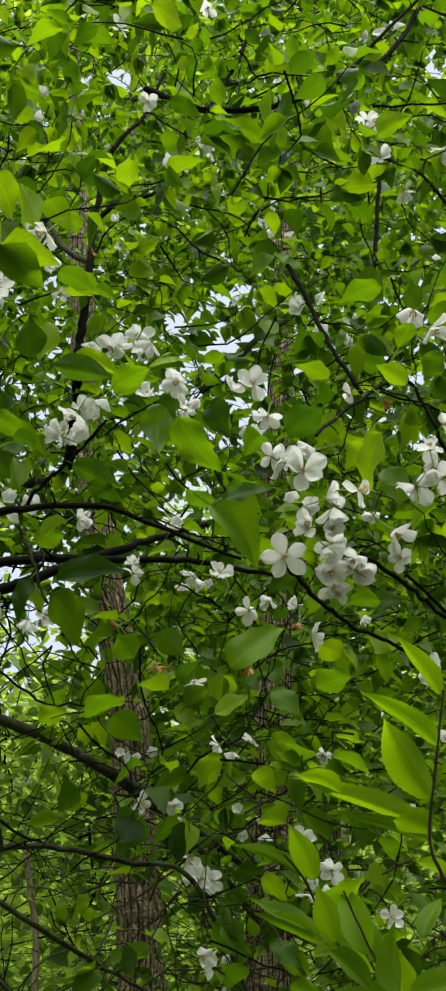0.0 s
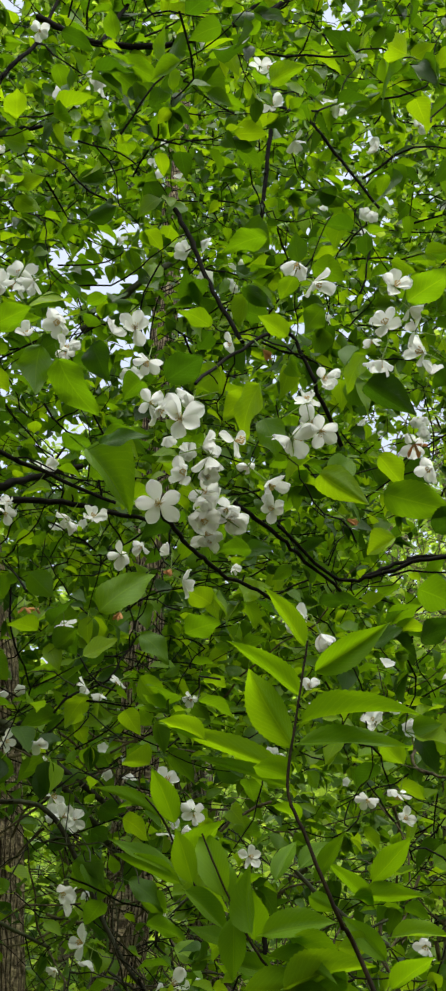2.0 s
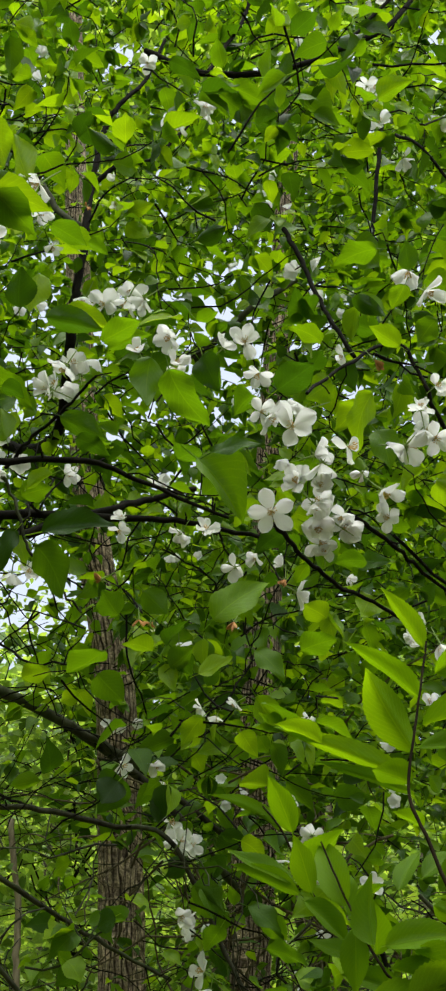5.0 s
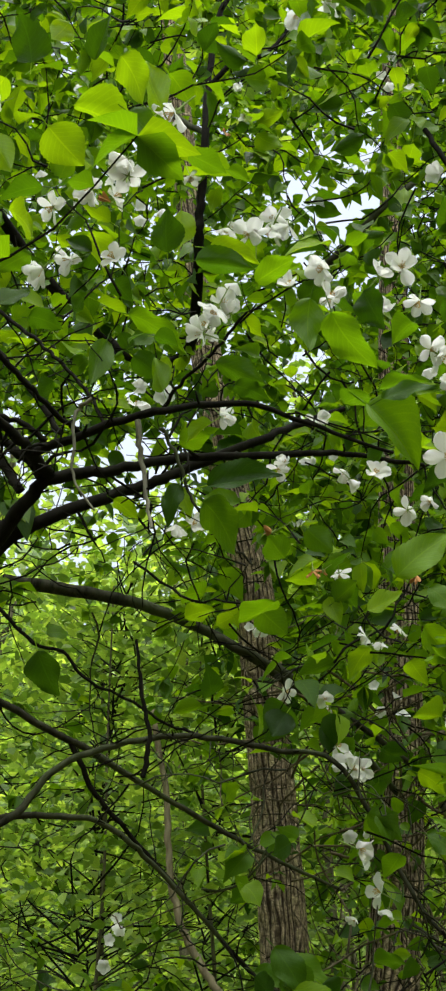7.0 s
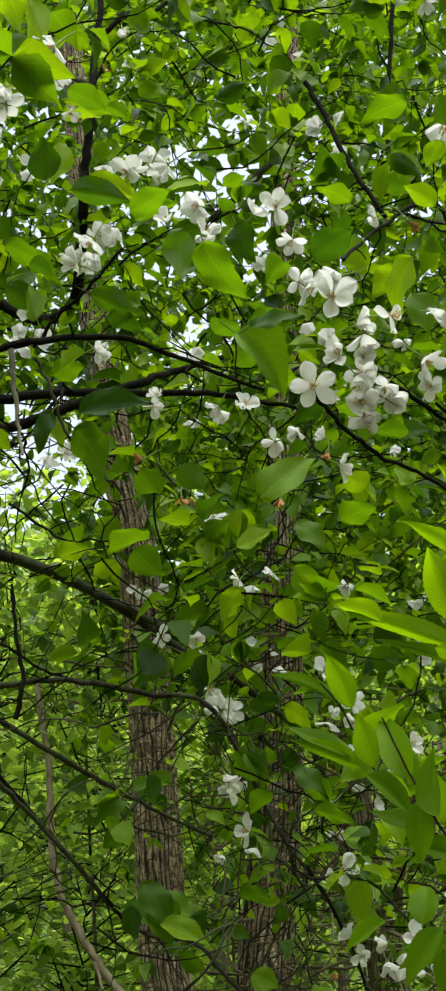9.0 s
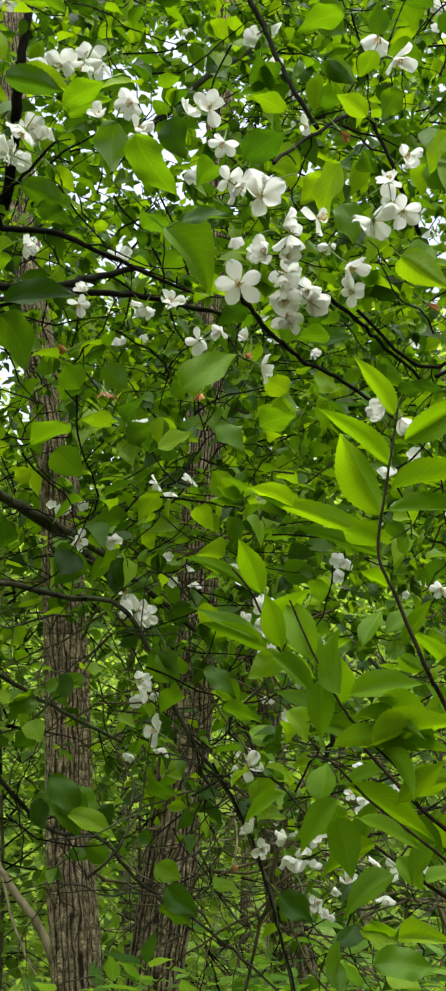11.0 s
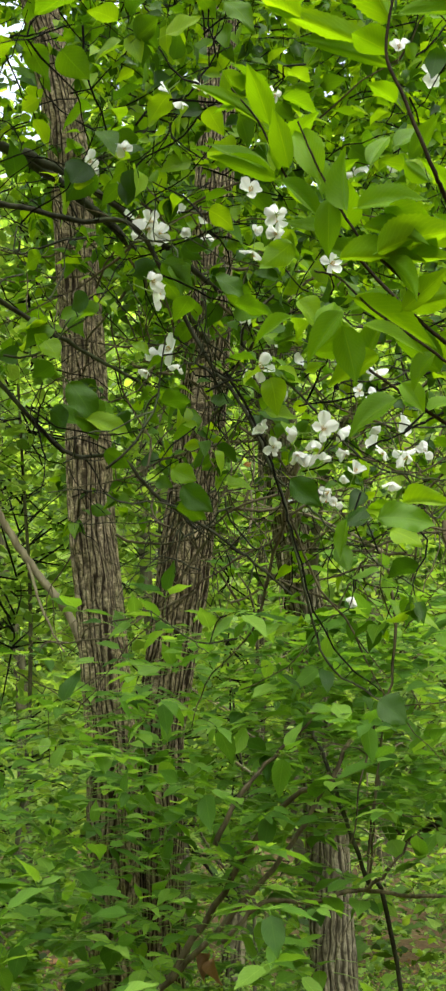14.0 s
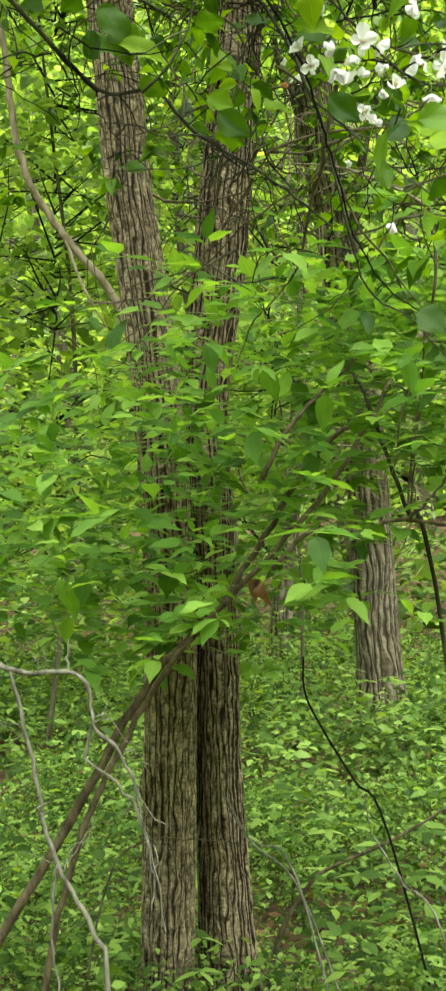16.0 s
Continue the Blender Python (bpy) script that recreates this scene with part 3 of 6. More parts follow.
PALE = [(0.55, 9.000, 0.0), (0.595, 9.000, 0.802), (0.662, 9.000, 1.272), (0.720, 9.000, 1.765), (0.770, 9.000, 2.348), (0.793, 9.000, 3.068), (0.790, 9.100, 4.707)]
PALE[0] = on_ground(PALE[0])
child("trunk", trunk_mesh("trunk", PALE, [0.085, 0.078, 0.072, 0.062, 0.05, 0.036, 0.018], M_FAR, 0.10, 11, 64, 24), pale)


branch("limb", [FAR[5], (0.936, 6.400, 3.301), (1.196, 6.200, 3.576)], 0.03, 0.012, far, M_SLIM, "", 0.004)
branch("limb", [FAR[6], (0.476, 6.900, 3.862), (0.634, 7.000, 4.378)], 0.03, 0.012, far, M_SLIM, "", 0.004)
branch("limb", [PALE[4], (0.954, 8.900, 2.423), (1.126, 8.800, 2.671)], 0.014, 0.005, pale, M_SLIM, "", 0.004)

# ---- crooked young tree in the opening beside the crown ----
def crooked_tree():
    t = thing("crooked_tree", (0, 0, 0), "thin crooked dark-barked young tree with bare forking twigs", "tree", "trees behind")
    way = [on_ground((1.70, 6.0, 0)), (1.78, 6.02, 1.2), (1.90, 5.98, 2.6), (1.94, 6.0, 3.8), (1.996, 6.0, 4.762), (2.023, 6.0, 4.917), (2.067, 6.0, 5.275), (2.114, 6.0, 5.520), (2.179, 6.0, 5.746), (2.185, 6.0, 5.936), (2.212, 6.0, 6.101), (2.268, 6.0, 6.337), (2.363, 6.0, 6.517), (2.50, 6.0, 6.80), (2.56, 6.05, 7.3)]
    branch("trunk", way, 0.026, 0.010, t, M_STEM, "", 0.002, 10)
    s = Spray()
    for fork, r in (([(2.169, 6.0, 5.755), (2.132, 6.0, 5.873), (2.059, 6.0, 5.969), (1.861, 5.98, 5.858)], 0.008), ([(2.185, 6.0, 5.936), (2.113, 6.0, 5.993), (2.041, 6.02, 5.958)], 0.006), ([(2.149, 6.0, 5.531), (2.199, 6.0, 5.601), (2.266, 6.0, 5.662), (2.40, 6.0, 5.80)], 0.009), ([(2.268, 6.0, 6.337), (2.223, 6.0, 6.399), (2.10, 6.0, 6.52)], 0.007), ([(2.238, 6.0, 6.166), (2.157, 6.0, 6.213), (2.09, 6.02, 6.241)], 0.006), ([(1.991, 6.0, 4.847), (1.915, 6.0, 4.861), (1.849, 6.0, 4.902)], 0.009)):
        branch("limb", fork, r, 0.003, t, M_STEM, "", 0.002, 6)
        for _ in range(5):
            s.twig(grow(fork[RNG.integers(1, len(fork))], RNG.normal(size=3), RNG.uniform(0.15, 0.45), 0.04, 0.4), 0.003, 0.0012)
    # added twig thicket filling the opening, in place of a brown littered slope
    for _ in range(300):
        y = RNG.uniform(6.2, 8.0)
        p = np.array((y * RNG.uniform(0.27, 0.42), y, 1.62 + y * RNG.uniform(0.5, 0.82)))
        s.twig(grow(p, RNG.normal(size=3), RNG.uniform(0.3, 0.8), 0.06, 0.35), RNG.uniform(0.003, 0.007), 0.0015)
        if RNG.uniform() < 0.3:
            s.leafy(grow(p, RNG.normal(size=3), 0.3, 0.05, 0.3), 0.07, 0.05, 4)
    s.finish(t, "low", M_WOOD, M_POLE)


crooked_tree()


# ---- woodland behind ----
def forest_tree(x, y, height, r, crown_low, spread, leaves, size):
    t = thing("forest_tree", (0, 0, 0), "slender woodland tree with a light green leafy crown", "tree", "trees behind")
    z = float(relief(np.float64(x), np.float64(y)))
    lean = RNG.normal(size=2) * 0.06
    pts = [(x + lean[0] * h + 0.1 * math.sin(h * 1.3 + x), y + lean[1] * h, z - 0.05 + h) for h in np.linspace(0, height, 7)]
    v, f, u = tube(smooth_path(pts, 5), r, r * 0.25, 12, 0.04)
    child("trunk", mesh_from("trunk", v, f, None, M_SLIM), t)
    s = Spray()
    for k in range(int(leaves / 26)):
        h = RNG.uniform(crown_low, height)
        a = RNG.uniform(0, 6.283)
        reach = spread * (0.35 + 0.65 * math.sin(math.pi * min(1, (h - crown_low) / (height - crown_low) * 0.8 + 0.2))) * RNG.uniform(0.25, 1.0)
        start = np.array((x + lean[0] * h, y + lean[1] * h, z + h - 0.3 * reach))
        tip = start + np.array((math.cos(a) * reach, math.sin(a) * reach, 0.3 * reach + RNG.normal() * 0.15))
        path = smooth_path([start, (start + tip) / 2 + RNG.normal(size=3) * 0.08, tip], 2)
        s.twig(path, 0.006, 0.002)
        for q in range(26):
            p = tip + RNG.normal(size=3) * np.array((0.28, 0.28, 0.10)) * (spread / 1.6)
            s.leaf(p, RNG.normal(size=3) * np.array((1, 1, 0.4)), np.array((0, 0, 1.0)) + 0.5 * RNG.normal(size=3), size * RNG.uniform(0.6, 1.25))
    s.finish(t, "low", M_WOOD, M_TWIG, name="crown")


for x, y, h, r, lo, sp, n, sz in (
    (2.95, 8.7, 10.0, 0.05, 3.0, 1.2, 3600, 0.085), (1.9, 6.2, 4.8, 0.03, 0.9, 0.8, 2200, 0.065),
    (-1.30, 5.3, 4.2, 0.014, 1.0, 0.75, 2000, 0.062), (-0.72, 6.1, 4.6, 0.015, 1.0, 0.80, 2200, 0.070), (-0.20, 7.2, 4.4, 0.016, 1.2, 0.80, 2000, 0.078), (0.42, 6.4, 2.7, 0.012, 0.9, 0.60, 1000, 0.065), (-1.9, 6.6, 4.7, 0.016, 1.0, 0.9, 2000, 0.075),
    # unseen trees beside and behind the camera, added to block low sky light
    (-9.0, 2.0, 8.0, 0.12, 0.8, 2.6, 2000, 0.2), (9.5, 3.0, 8.0, 0.12, 0.8, 2.6, 2000, 0.2), (-5.0, -4.5, 7.0, 0.12, 0.3, 2.6, 4800, 0.18), (0.8, -6.0, 6.5, 0.12, 0.3, 2.6, 4800, 0.18), (5.5, -4.0, 7.0, 0.12, 0.3, 2.6, 4800, 0.18), (-3.6, -1.2, 3.4, 0.04, 0.2, 1.5, 3200, 0.12), (3.8, -0.8, 3.4, 0.04, 0.2, 1.5, 3200, 0.12), (-3.4, 3.2, 3.2, 0.04, 0.2, 1.4, 2600, 0.12), (3.6, 3.4, 3.2, 0.04, 0.2, 1.4, 2600, 0.12),
    (-1.6, 7.5, 4.9, 0.028, 0.8, 1.5, 4200, 0.085), (-3.2, 9.5, 8.5, 0.09, 0.8, 1.9, 4200, 0.10), (0.2, 9.0, 8.0, 0.06, 2.2, 1.7, 4500, 0.09),
    (2.6, 9.5, 8.5, 0.09, 1.8, 1.8, 4500, 0.10), (3.3, 10.6, 10.0, 0.09, 1.5, 1.9, 4200, 0.10), (1.6, 13.0, 10, 0.12, 0.9, 2.3, 4200, 0.12), (-1.2, 13.5, 8.0, 0.10, 0.9, 2.4, 4200, 0.12),
    (-4.6, 14.0, 8.5, 0.12, 0.8, 2.6, 4200, 0.13), (4.6, 14.5, 11, 0.12, 0.8, 2.6, 4200, 0.13), (0.4, 18.0, 13, 0.15, 0.8, 3.0, 4200, 0.16),
    (-3.0, 19.0, 10.5, 0.13, 0.8, 3.0, 4200, 0.16), (3.6, 19.5, 13, 0.15, 0.8, 3.0, 4200, 0.16), (-7.0, 19.0, 13, 0.15, 0.8, 3.2, 4200, 0.16),
    (7.5, 19.0, 13, 0.15, 0.8, 3.2, 4200, 0.16)):
    forest_tree(x, y, h, r, lo, sp, n, sz)


def backdrop_wood():
    parts = []
    n = 31000
    a = RNG.uniform(-0.75, 0.75, n)
    d = RNG.uniform(24, 36, n)
    p = np.stack([np.sin(a) * d, np.cos(a) * d, RNG.uniform(0, 1, n) ** 1.05 * 14 + relief(np.sin(a) * d, np.cos(a) * d)], -1)
    parts.append(cloud("low", p, RNG.normal(size=(n, 3)) * np.array((1, 1, 0.5)), np.array((0, -1.0, 0.7)) + 0.5 * RNG.normal(size=(n, 3)), RNG.uniform(0.45, 1.05, n)))
    n = 9000
    a, d = RNG.uniform(-0.8, 0.8, n), RNG.uniform(40, 55, n)
    p = np.stack([np.sin(a) * d, np.cos(a) * d, RNG.uniform(0, 1, n) * 16 + relief(np.sin(a) * d, np.cos(a) * d)], -1)
    parts.append(cloud("low", p, RNG.normal(size=(n, 3)) * np.array((1, 1, 0.5)), np.array((0, -1.0, 0.5)) + 0.5 * RNG.normal(size=(n, 3)), RNG.uniform(1.2, 2.2, n)))
    # unseen ring round the sides and back, added to cut off low sky light
    n = 7000
    a, d = RNG.uniform(0.7, 2 * math.pi - 0.7, n), RNG.uniform(16, 28, n)
    p = np.stack([np.sin(a) * d, np.cos(a) * d, RNG.uniform(0, 1, n) * 15 + relief(np.sin(a) * d, np.cos(a) * d)], -1)
    parts.append(cloud("low", p, RNG.normal(size=(n, 3)), RNG.normal(size=(n, 3)), RNG.uniform(1.0, 2.0, n)))
    v, f, u = merged(parts)
    tagged(new("backdrop_woods", mesh_from("backdrop_woods", v, f, u, M_WOOD)), "distant green woodland foliage closing the view", "woods", kind="stuff")


backdrop_wood()


# ---- crabapple tree ----
crab = thing("crabapple_tree", (0, 0, 0), "flowering crabapple tree with dark twigs, green leaves and white blossoms", "tree")
BOLE = [on_ground((-0.62, 1.25, 0)), (-0.60, 1.24, 0.6), (-0.56, 1.20, 1.3), (-0.50, 1.12, 1.85), (-0.43, 1.02, 2.12)]
branch("trunk", BOLE, 0.062, 0.03, crab, M_LIMB, sides=14)


for way in (((-0.50, 1.12, 1.85), (-0.80, 1.35, 2.4), (-1.25, 1.60, 2.9), (-1.60, 1.70, 3.3)), ((-0.43, 1.02, 2.12), (-0.62, 1.40, 2.9), (-0.75, 1.80, 3.7), (-0.70, 2.05, 4.2)), ((-0.56, 1.20, 1.30), (-0.66, 1.75, 2.0), (-0.66, 1.95, 2.5), (-0.611, 1.969, 2.614)), ((-0.50, 1.12, 1.85), (-0.56, 1.40, 2.2), (-0.555, 1.58, 2.29))):
    branch("bough", way, 0.022, 0.011, crab, M_LIMB, "", 0.003, 10)

SPURS, DARK_SPURS = Spray(), Spray()


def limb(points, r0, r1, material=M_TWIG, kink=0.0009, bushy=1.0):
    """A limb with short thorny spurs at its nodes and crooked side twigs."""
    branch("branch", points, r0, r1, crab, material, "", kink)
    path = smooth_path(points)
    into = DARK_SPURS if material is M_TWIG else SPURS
    d, run, due = unit(np.gradient(path, axis=0)), 0.0, RNG.uniform(0.01, 0.04)
    for k in range(1, len(path)):
        run += np.linalg.norm(path[k] - path[k - 1])
        if run < due:
            continue
        run, due = 0.0, RNG.uniform(0.015, 0.05)
        r = r0 + (r1 - r0) * k / len(path)
        out = unit(0.5 * d[k] + unit(RNG.normal(size=3)))
        if RNG.uniform() < 0.17 * bushy:
            way = grow(path[k], out + np.array((0.2, 0, -0.2)), RNG.uniform(0.06, 0.26), 0.016, 0.42)
            thick = min(0.45 * r, 0.0019)
            into.twig(way, thick, 0.0006, 4)
            for q in range(2, len(way), 3):
                into.twig(np.array([way[q], way[q] + 0.5 * (o := RNG.normal(size=3) * 0.006), way[q] + o]), 0.0010, 0.0006)
            if len(way) > 5:
                into.twig(grow(way[len(way) // 2], RNG.normal(size=3), RNG.uniform(0.03, 0.12), 0.014, 0.45), 0.0009, 0.0005)
        else:
            tip = path[k] + out * (r + RNG.uniform(0.004, 0.014))
            into.twig(np.array([path[k], (path[k] + tip) / 2 + RNG.normal(size=3) * 0.001, tip]), min(0.5 * r, 0.0022), 0.0008, 4)


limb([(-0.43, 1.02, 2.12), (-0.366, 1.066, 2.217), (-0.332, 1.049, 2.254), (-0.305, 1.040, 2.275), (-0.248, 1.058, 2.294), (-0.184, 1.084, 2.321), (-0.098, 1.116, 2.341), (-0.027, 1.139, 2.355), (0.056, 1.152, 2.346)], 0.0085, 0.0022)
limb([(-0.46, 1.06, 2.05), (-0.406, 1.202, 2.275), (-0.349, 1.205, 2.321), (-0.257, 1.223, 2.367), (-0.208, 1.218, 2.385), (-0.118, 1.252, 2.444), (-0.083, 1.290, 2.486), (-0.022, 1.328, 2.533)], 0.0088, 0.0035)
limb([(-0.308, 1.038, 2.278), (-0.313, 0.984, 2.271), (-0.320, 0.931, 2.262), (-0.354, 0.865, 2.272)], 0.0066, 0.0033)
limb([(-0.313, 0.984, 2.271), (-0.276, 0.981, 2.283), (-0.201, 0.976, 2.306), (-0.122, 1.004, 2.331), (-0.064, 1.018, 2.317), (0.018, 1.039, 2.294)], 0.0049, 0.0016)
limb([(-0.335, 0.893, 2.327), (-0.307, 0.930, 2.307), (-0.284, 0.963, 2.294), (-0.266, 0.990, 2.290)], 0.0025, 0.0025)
limb([(-0.611, 1.969, 2.614), (-0.446, 2.042, 2.616), (-0.318, 2.119, 2.604), (-0.174, 2.218, 2.555), (-0.049, 2.328, 2.483), (0.096, 2.517, 2.377)], 0.0123, 0.0066, M_LIMB)
limb([(-0.555, 1.580, 2.290), (-0.505, 1.599, 2.265), (-0.384, 1.662, 2.215), (-0.313, 1.721, 2.184), (-0.221, 1.787, 2.144), (-0.144, 1.836, 2.112), (-0.038, 1.921, 2.082)], 0.0061, 0.0025, M_LIMB)
limb([(-0.517, 1.498, 2.031), (-0.434, 1.532, 2.088), (-0.389, 1.538, 2.148), (-0.304, 1.550, 2.184), (-0.217, 1.554, 2.193), (-0.122, 1.570, 2.180), (-0.043, 1.515, 2.147), (0.007, 1.541, 2.072), (0.048, 1.549, 1.992), (0.095, 1.550, 1.927), (0.141, 1.547, 1.819), (0.172, 1.569, 1.704), (0.201, 1.583, 1.612), (0.265, 1.576, 1.562)], 0.0050, 0.0011, M_LIMB)
limb([(-0.546, 1.628, 2.102), (-0.447, 1.632, 2.113), (-0.365, 1.641, 2.111), (-0.310, 1.673, 2.086), (-0.256, 1.726, 2.040), (-0.139, 1.778, 1.927), (-0.061, 1.685, 1.894), (-0.001, 1.702, 1.840), (0.099, 1.699, 1.773), (0.172, 1.696, 1.711)], 0.0049, 0.0015, M_LIMB)
limb([(-0.400, 1.655, 2.222), (-0.365, 1.676, 2.155), (-0.323, 1.701, 2.110), (-0.230, 1.752, 2.016), (-0.139, 1.779, 1.924)], 0.0041, 0.0025)
limb([(-0.690, 1.620, 3.300), (-0.560, 1.800, 3.160), (-0.400, 1.880, 3.020), (-0.275, 1.720, 2.905), (-0.236, 1.540, 2.900), (-0.229, 1.480, 2.947), (-0.227, 1.470, 2.985), (-0.220, 1.450, 3.083), (-0.220, 1.450, 3.232), (-0.211, 1.450, 3.365), (-0.190, 1.455, 3.450), (-0.150, 1.470, 3.540), (-0.120, 1.480, 3.680)], 0.0115, 0.0030)
limb([(-0.220, 1.450, 3.232), (-0.178, 1.450, 3.286), (-0.128, 1.460, 3.314), (-0.067, 1.500, 3.457)], 0.0049, 0.0025)
limb([(-0.351, 1.600, 3.431), (-0.286, 1.550, 3.277), (-0.219, 1.460, 3.137)], 0.0066, 0.0049, M_LIMB)
limb([(-0.124, 1.200, 3.250), (-0.036, 1.180, 3.176), (0.076, 1.180, 3.187), (0.176, 1.200, 3.276), (0.263, 1.220, 3.380), (0.347, 1.250, 3.605)], 0.0053, 0.0041)
limb([(-0.027, 1.180, 3.180), (0.020, 1.200, 3.332), (0.041, 1.220, 3.480), (0.054, 1.250, 3.677)], 0.0033, 0.0020)
limb([(0.176, 1.200, 3.276), (0.241, 1.200, 3.384), (0.358, 1.200, 3.562)], 0.0033, 0.0025)
limb([(0.297, 1.570, 3.575), (0.278, 1.570, 3.405), (0.263, 1.570, 3.265), (0.248, 1.550, 3.086)], 0.0041, 0.0037)
limb([(0.295, 1.570, 3.547), (0.343, 1.500, 3.428), (0.388, 1.500, 3.344), (0.455, 1.500, 3.217)], 0.0033, 0.0025)
limb([(0.076, 1.091, 2.757), (0.100, 1.082, 2.684), (0.119, 1.074, 2.610), (0.150, 1.053, 2.520)], 0.0031, 0.0025)
limb([(-0.038, 1.516, 2.915), (0.006, 1.499, 2.953), (0.055, 1.479, 2.998), (0.122, 1.499, 3.078)], 0.0065, 0.005, M_LIMB)
limb([(0.056, 0.927, 2.215), (0.082, 0.952, 2.198), (0.111, 0.974, 2.185), (0.142, 0.999, 2.184), (0.206, 1.051, 2.180)], 0.0023, 0.0016)
limb([(0.122, 0.937, 2.235), (0.163, 0.962, 2.218), (0.193, 0.984, 2.205), (0.237, 1.020, 2.190)], 0.0021, 0.0016)
limb([(0.165, 0.965, 2.231), (0.219, 0.993, 2.195), (0.254, 0.988, 2.194), (0.299, 0.974, 2.205), (0.350, 0.982, 2.217), (0.395, 0.999, 2.219), (0.452, 0.996, 2.211)], 0.0016, 0.0023)
limb([(0.251, 1.051, 2.385), (0.218, 1.013, 2.437), (0.188, 0.998, 2.493), (0.128, 0.960, 2.426), (0.084, 0.900, 2.338)], 0.0025, 0.0016)
limb([(-0.242, 2.028, 2.526), (-0.175, 2.034, 2.495), (-0.086, 2.048, 2.444), (0.096, 2.133, 2.328)], 0.0082, 0.0049, M_LIMB)

limb([(0.038, 1.478, 1.951), (0.073, 1.451, 1.925), (0.136, 1.419, 1.911), (0.184, 1.407, 1.853), (0.237, 1.393, 1.804), (0.303, 1.372, 1.785)], 0.0017, 0.0011, M_LIMB)
limb([(0.071, 1.478, 1.944), (0.113, 1.489, 1.870), (0.132, 1.497, 1.818), (0.151, 1.507, 1.759), (0.174, 1.521, 1.678), (0.209, 1.531, 1.611), (0.258, 1.536, 1.571)], 0.0017, 0.0009)
limb([(0.132, 1.497, 1.818), (0.166, 1.501, 1.789), (0.226, 1.507, 1.737), (0.317, 1.513, 1.681)], 0.0015, 0.0008, M_LIMB)
limb([(0.158, 1.481, 1.903), (0.240, 1.474, 1.917), (0.315, 1.465, 1.943)], 0.0011, 0.0016)
limb([(0.249, 1.533, 1.868), (0.296, 1.527, 1.888), (0.342, 1.520, 1.911)], 0.0011, 0.0016)
limb([(0.223, 1.649, 2.080), (0.241, 1.657, 2.030), (0.234, 1.662, 2.005), (0.231, 1.665, 1.988)], 0.004, 0.003)
limb([(0.217, 1.256, 2.002), (0.263, 1.261, 1.960), (0.309, 1.264, 1.931)], 0.0022, 0.003, M_LIMB)

limb([(-0.448, 1.120, 2.578), (-0.412, 1.108, 2.540), (-0.354, 1.096, 2.483), (-0.316, 1.084, 2.438), (-0.283, 1.072, 2.392), (-0.261, 1.060, 2.347)], 0.0024, 0.0019)
limb([(-0.429, 1.080, 2.510), (-0.395, 1.072, 2.466), (-0.372, 1.065, 2.432), (-0.341, 1.058, 2.391), (-0.302, 1.045, 2.330)], 0.0027, 0.0034)
limb([(-0.387, 1.000, 2.327), (-0.367, 1.013, 2.333), (-0.340, 1.027, 2.332), (-0.314, 1.040, 2.318)], 0.0022, 0.0030)
limb([(-0.401, 1.000, 2.338), (-0.363, 1.007, 2.313), (-0.344, 1.015, 2.299), (-0.324, 1.022, 2.286), (-0.313, 1.030, 2.271)], 0.0040, 0.0055)
limb([(-0.381, 1.020, 2.332), (-0.361, 1.020, 2.301), (-0.343, 1.020, 2.274), (-0.329, 1.020, 2.251)], 0.0040, 0.0047)
limb([(-0.208, 1.050, 2.353), (-0.181, 1.027, 2.376), (-0.152, 1.003, 2.387), (-0.117, 0.980, 2.419)], 0.0021, 0.0014)
limb([(-0.253, 0.950, 2.305), (-0.268, 0.950, 2.288), (-0.266, 0.950, 2.251), (-0.263, 0.950, 2.222), (-0.243, 0.950, 2.191)], 0.0020, 0.0009, M_DEAD, 0.001, 0.3)
limb([(-0.214, 0.970, 2.293), (-0.209, 0.970, 2.256), (-0.203, 0.970, 2.221), (-0.196, 0.970, 2.183)], 0.0030, 0.0014, M_DEAD, 0.001, 0.3)
limb([(-0.192, 0.970, 2.284), (-0.188, 0.976, 2.281), (-0.173, 0.982, 2.248), (-0.164, 0.988, 2.219), (-0.136, 0.994, 2.186), (-0.111, 1.000, 2.161)], 0.0019, 0.0010, M_LIMB, 0.001, 0.4)
limb([(-0.475, 1.500, 2.350), (-0.429, 1.517, 2.307), (-0.392, 1.533, 2.301), (-0.366, 1.550, 2.271), (-0.311, 1.567, 2.249), (-0.261, 1.583, 2.220), (-0.218, 1.600, 2.210)], 0.0026, 0.0017)
limb([(-0.292, 1.500, 2.303), (-0.280, 1.500, 2.228), (-0.268, 1.500, 2.172), (-0.274, 1.500, 2.124)], 0.0020, 0.0036, M_TWIG, 0.0009, 0.4)
limb([(0.323, 1.300, 2.371), (0.375, 1.312, 2.402), (0.420, 1.325, 2.422), (0.464, 1.338, 2.428), (0.508, 1.350, 2.420)], 0.0026, 0.0022)
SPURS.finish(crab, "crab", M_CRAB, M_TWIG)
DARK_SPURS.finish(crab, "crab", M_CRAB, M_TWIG)


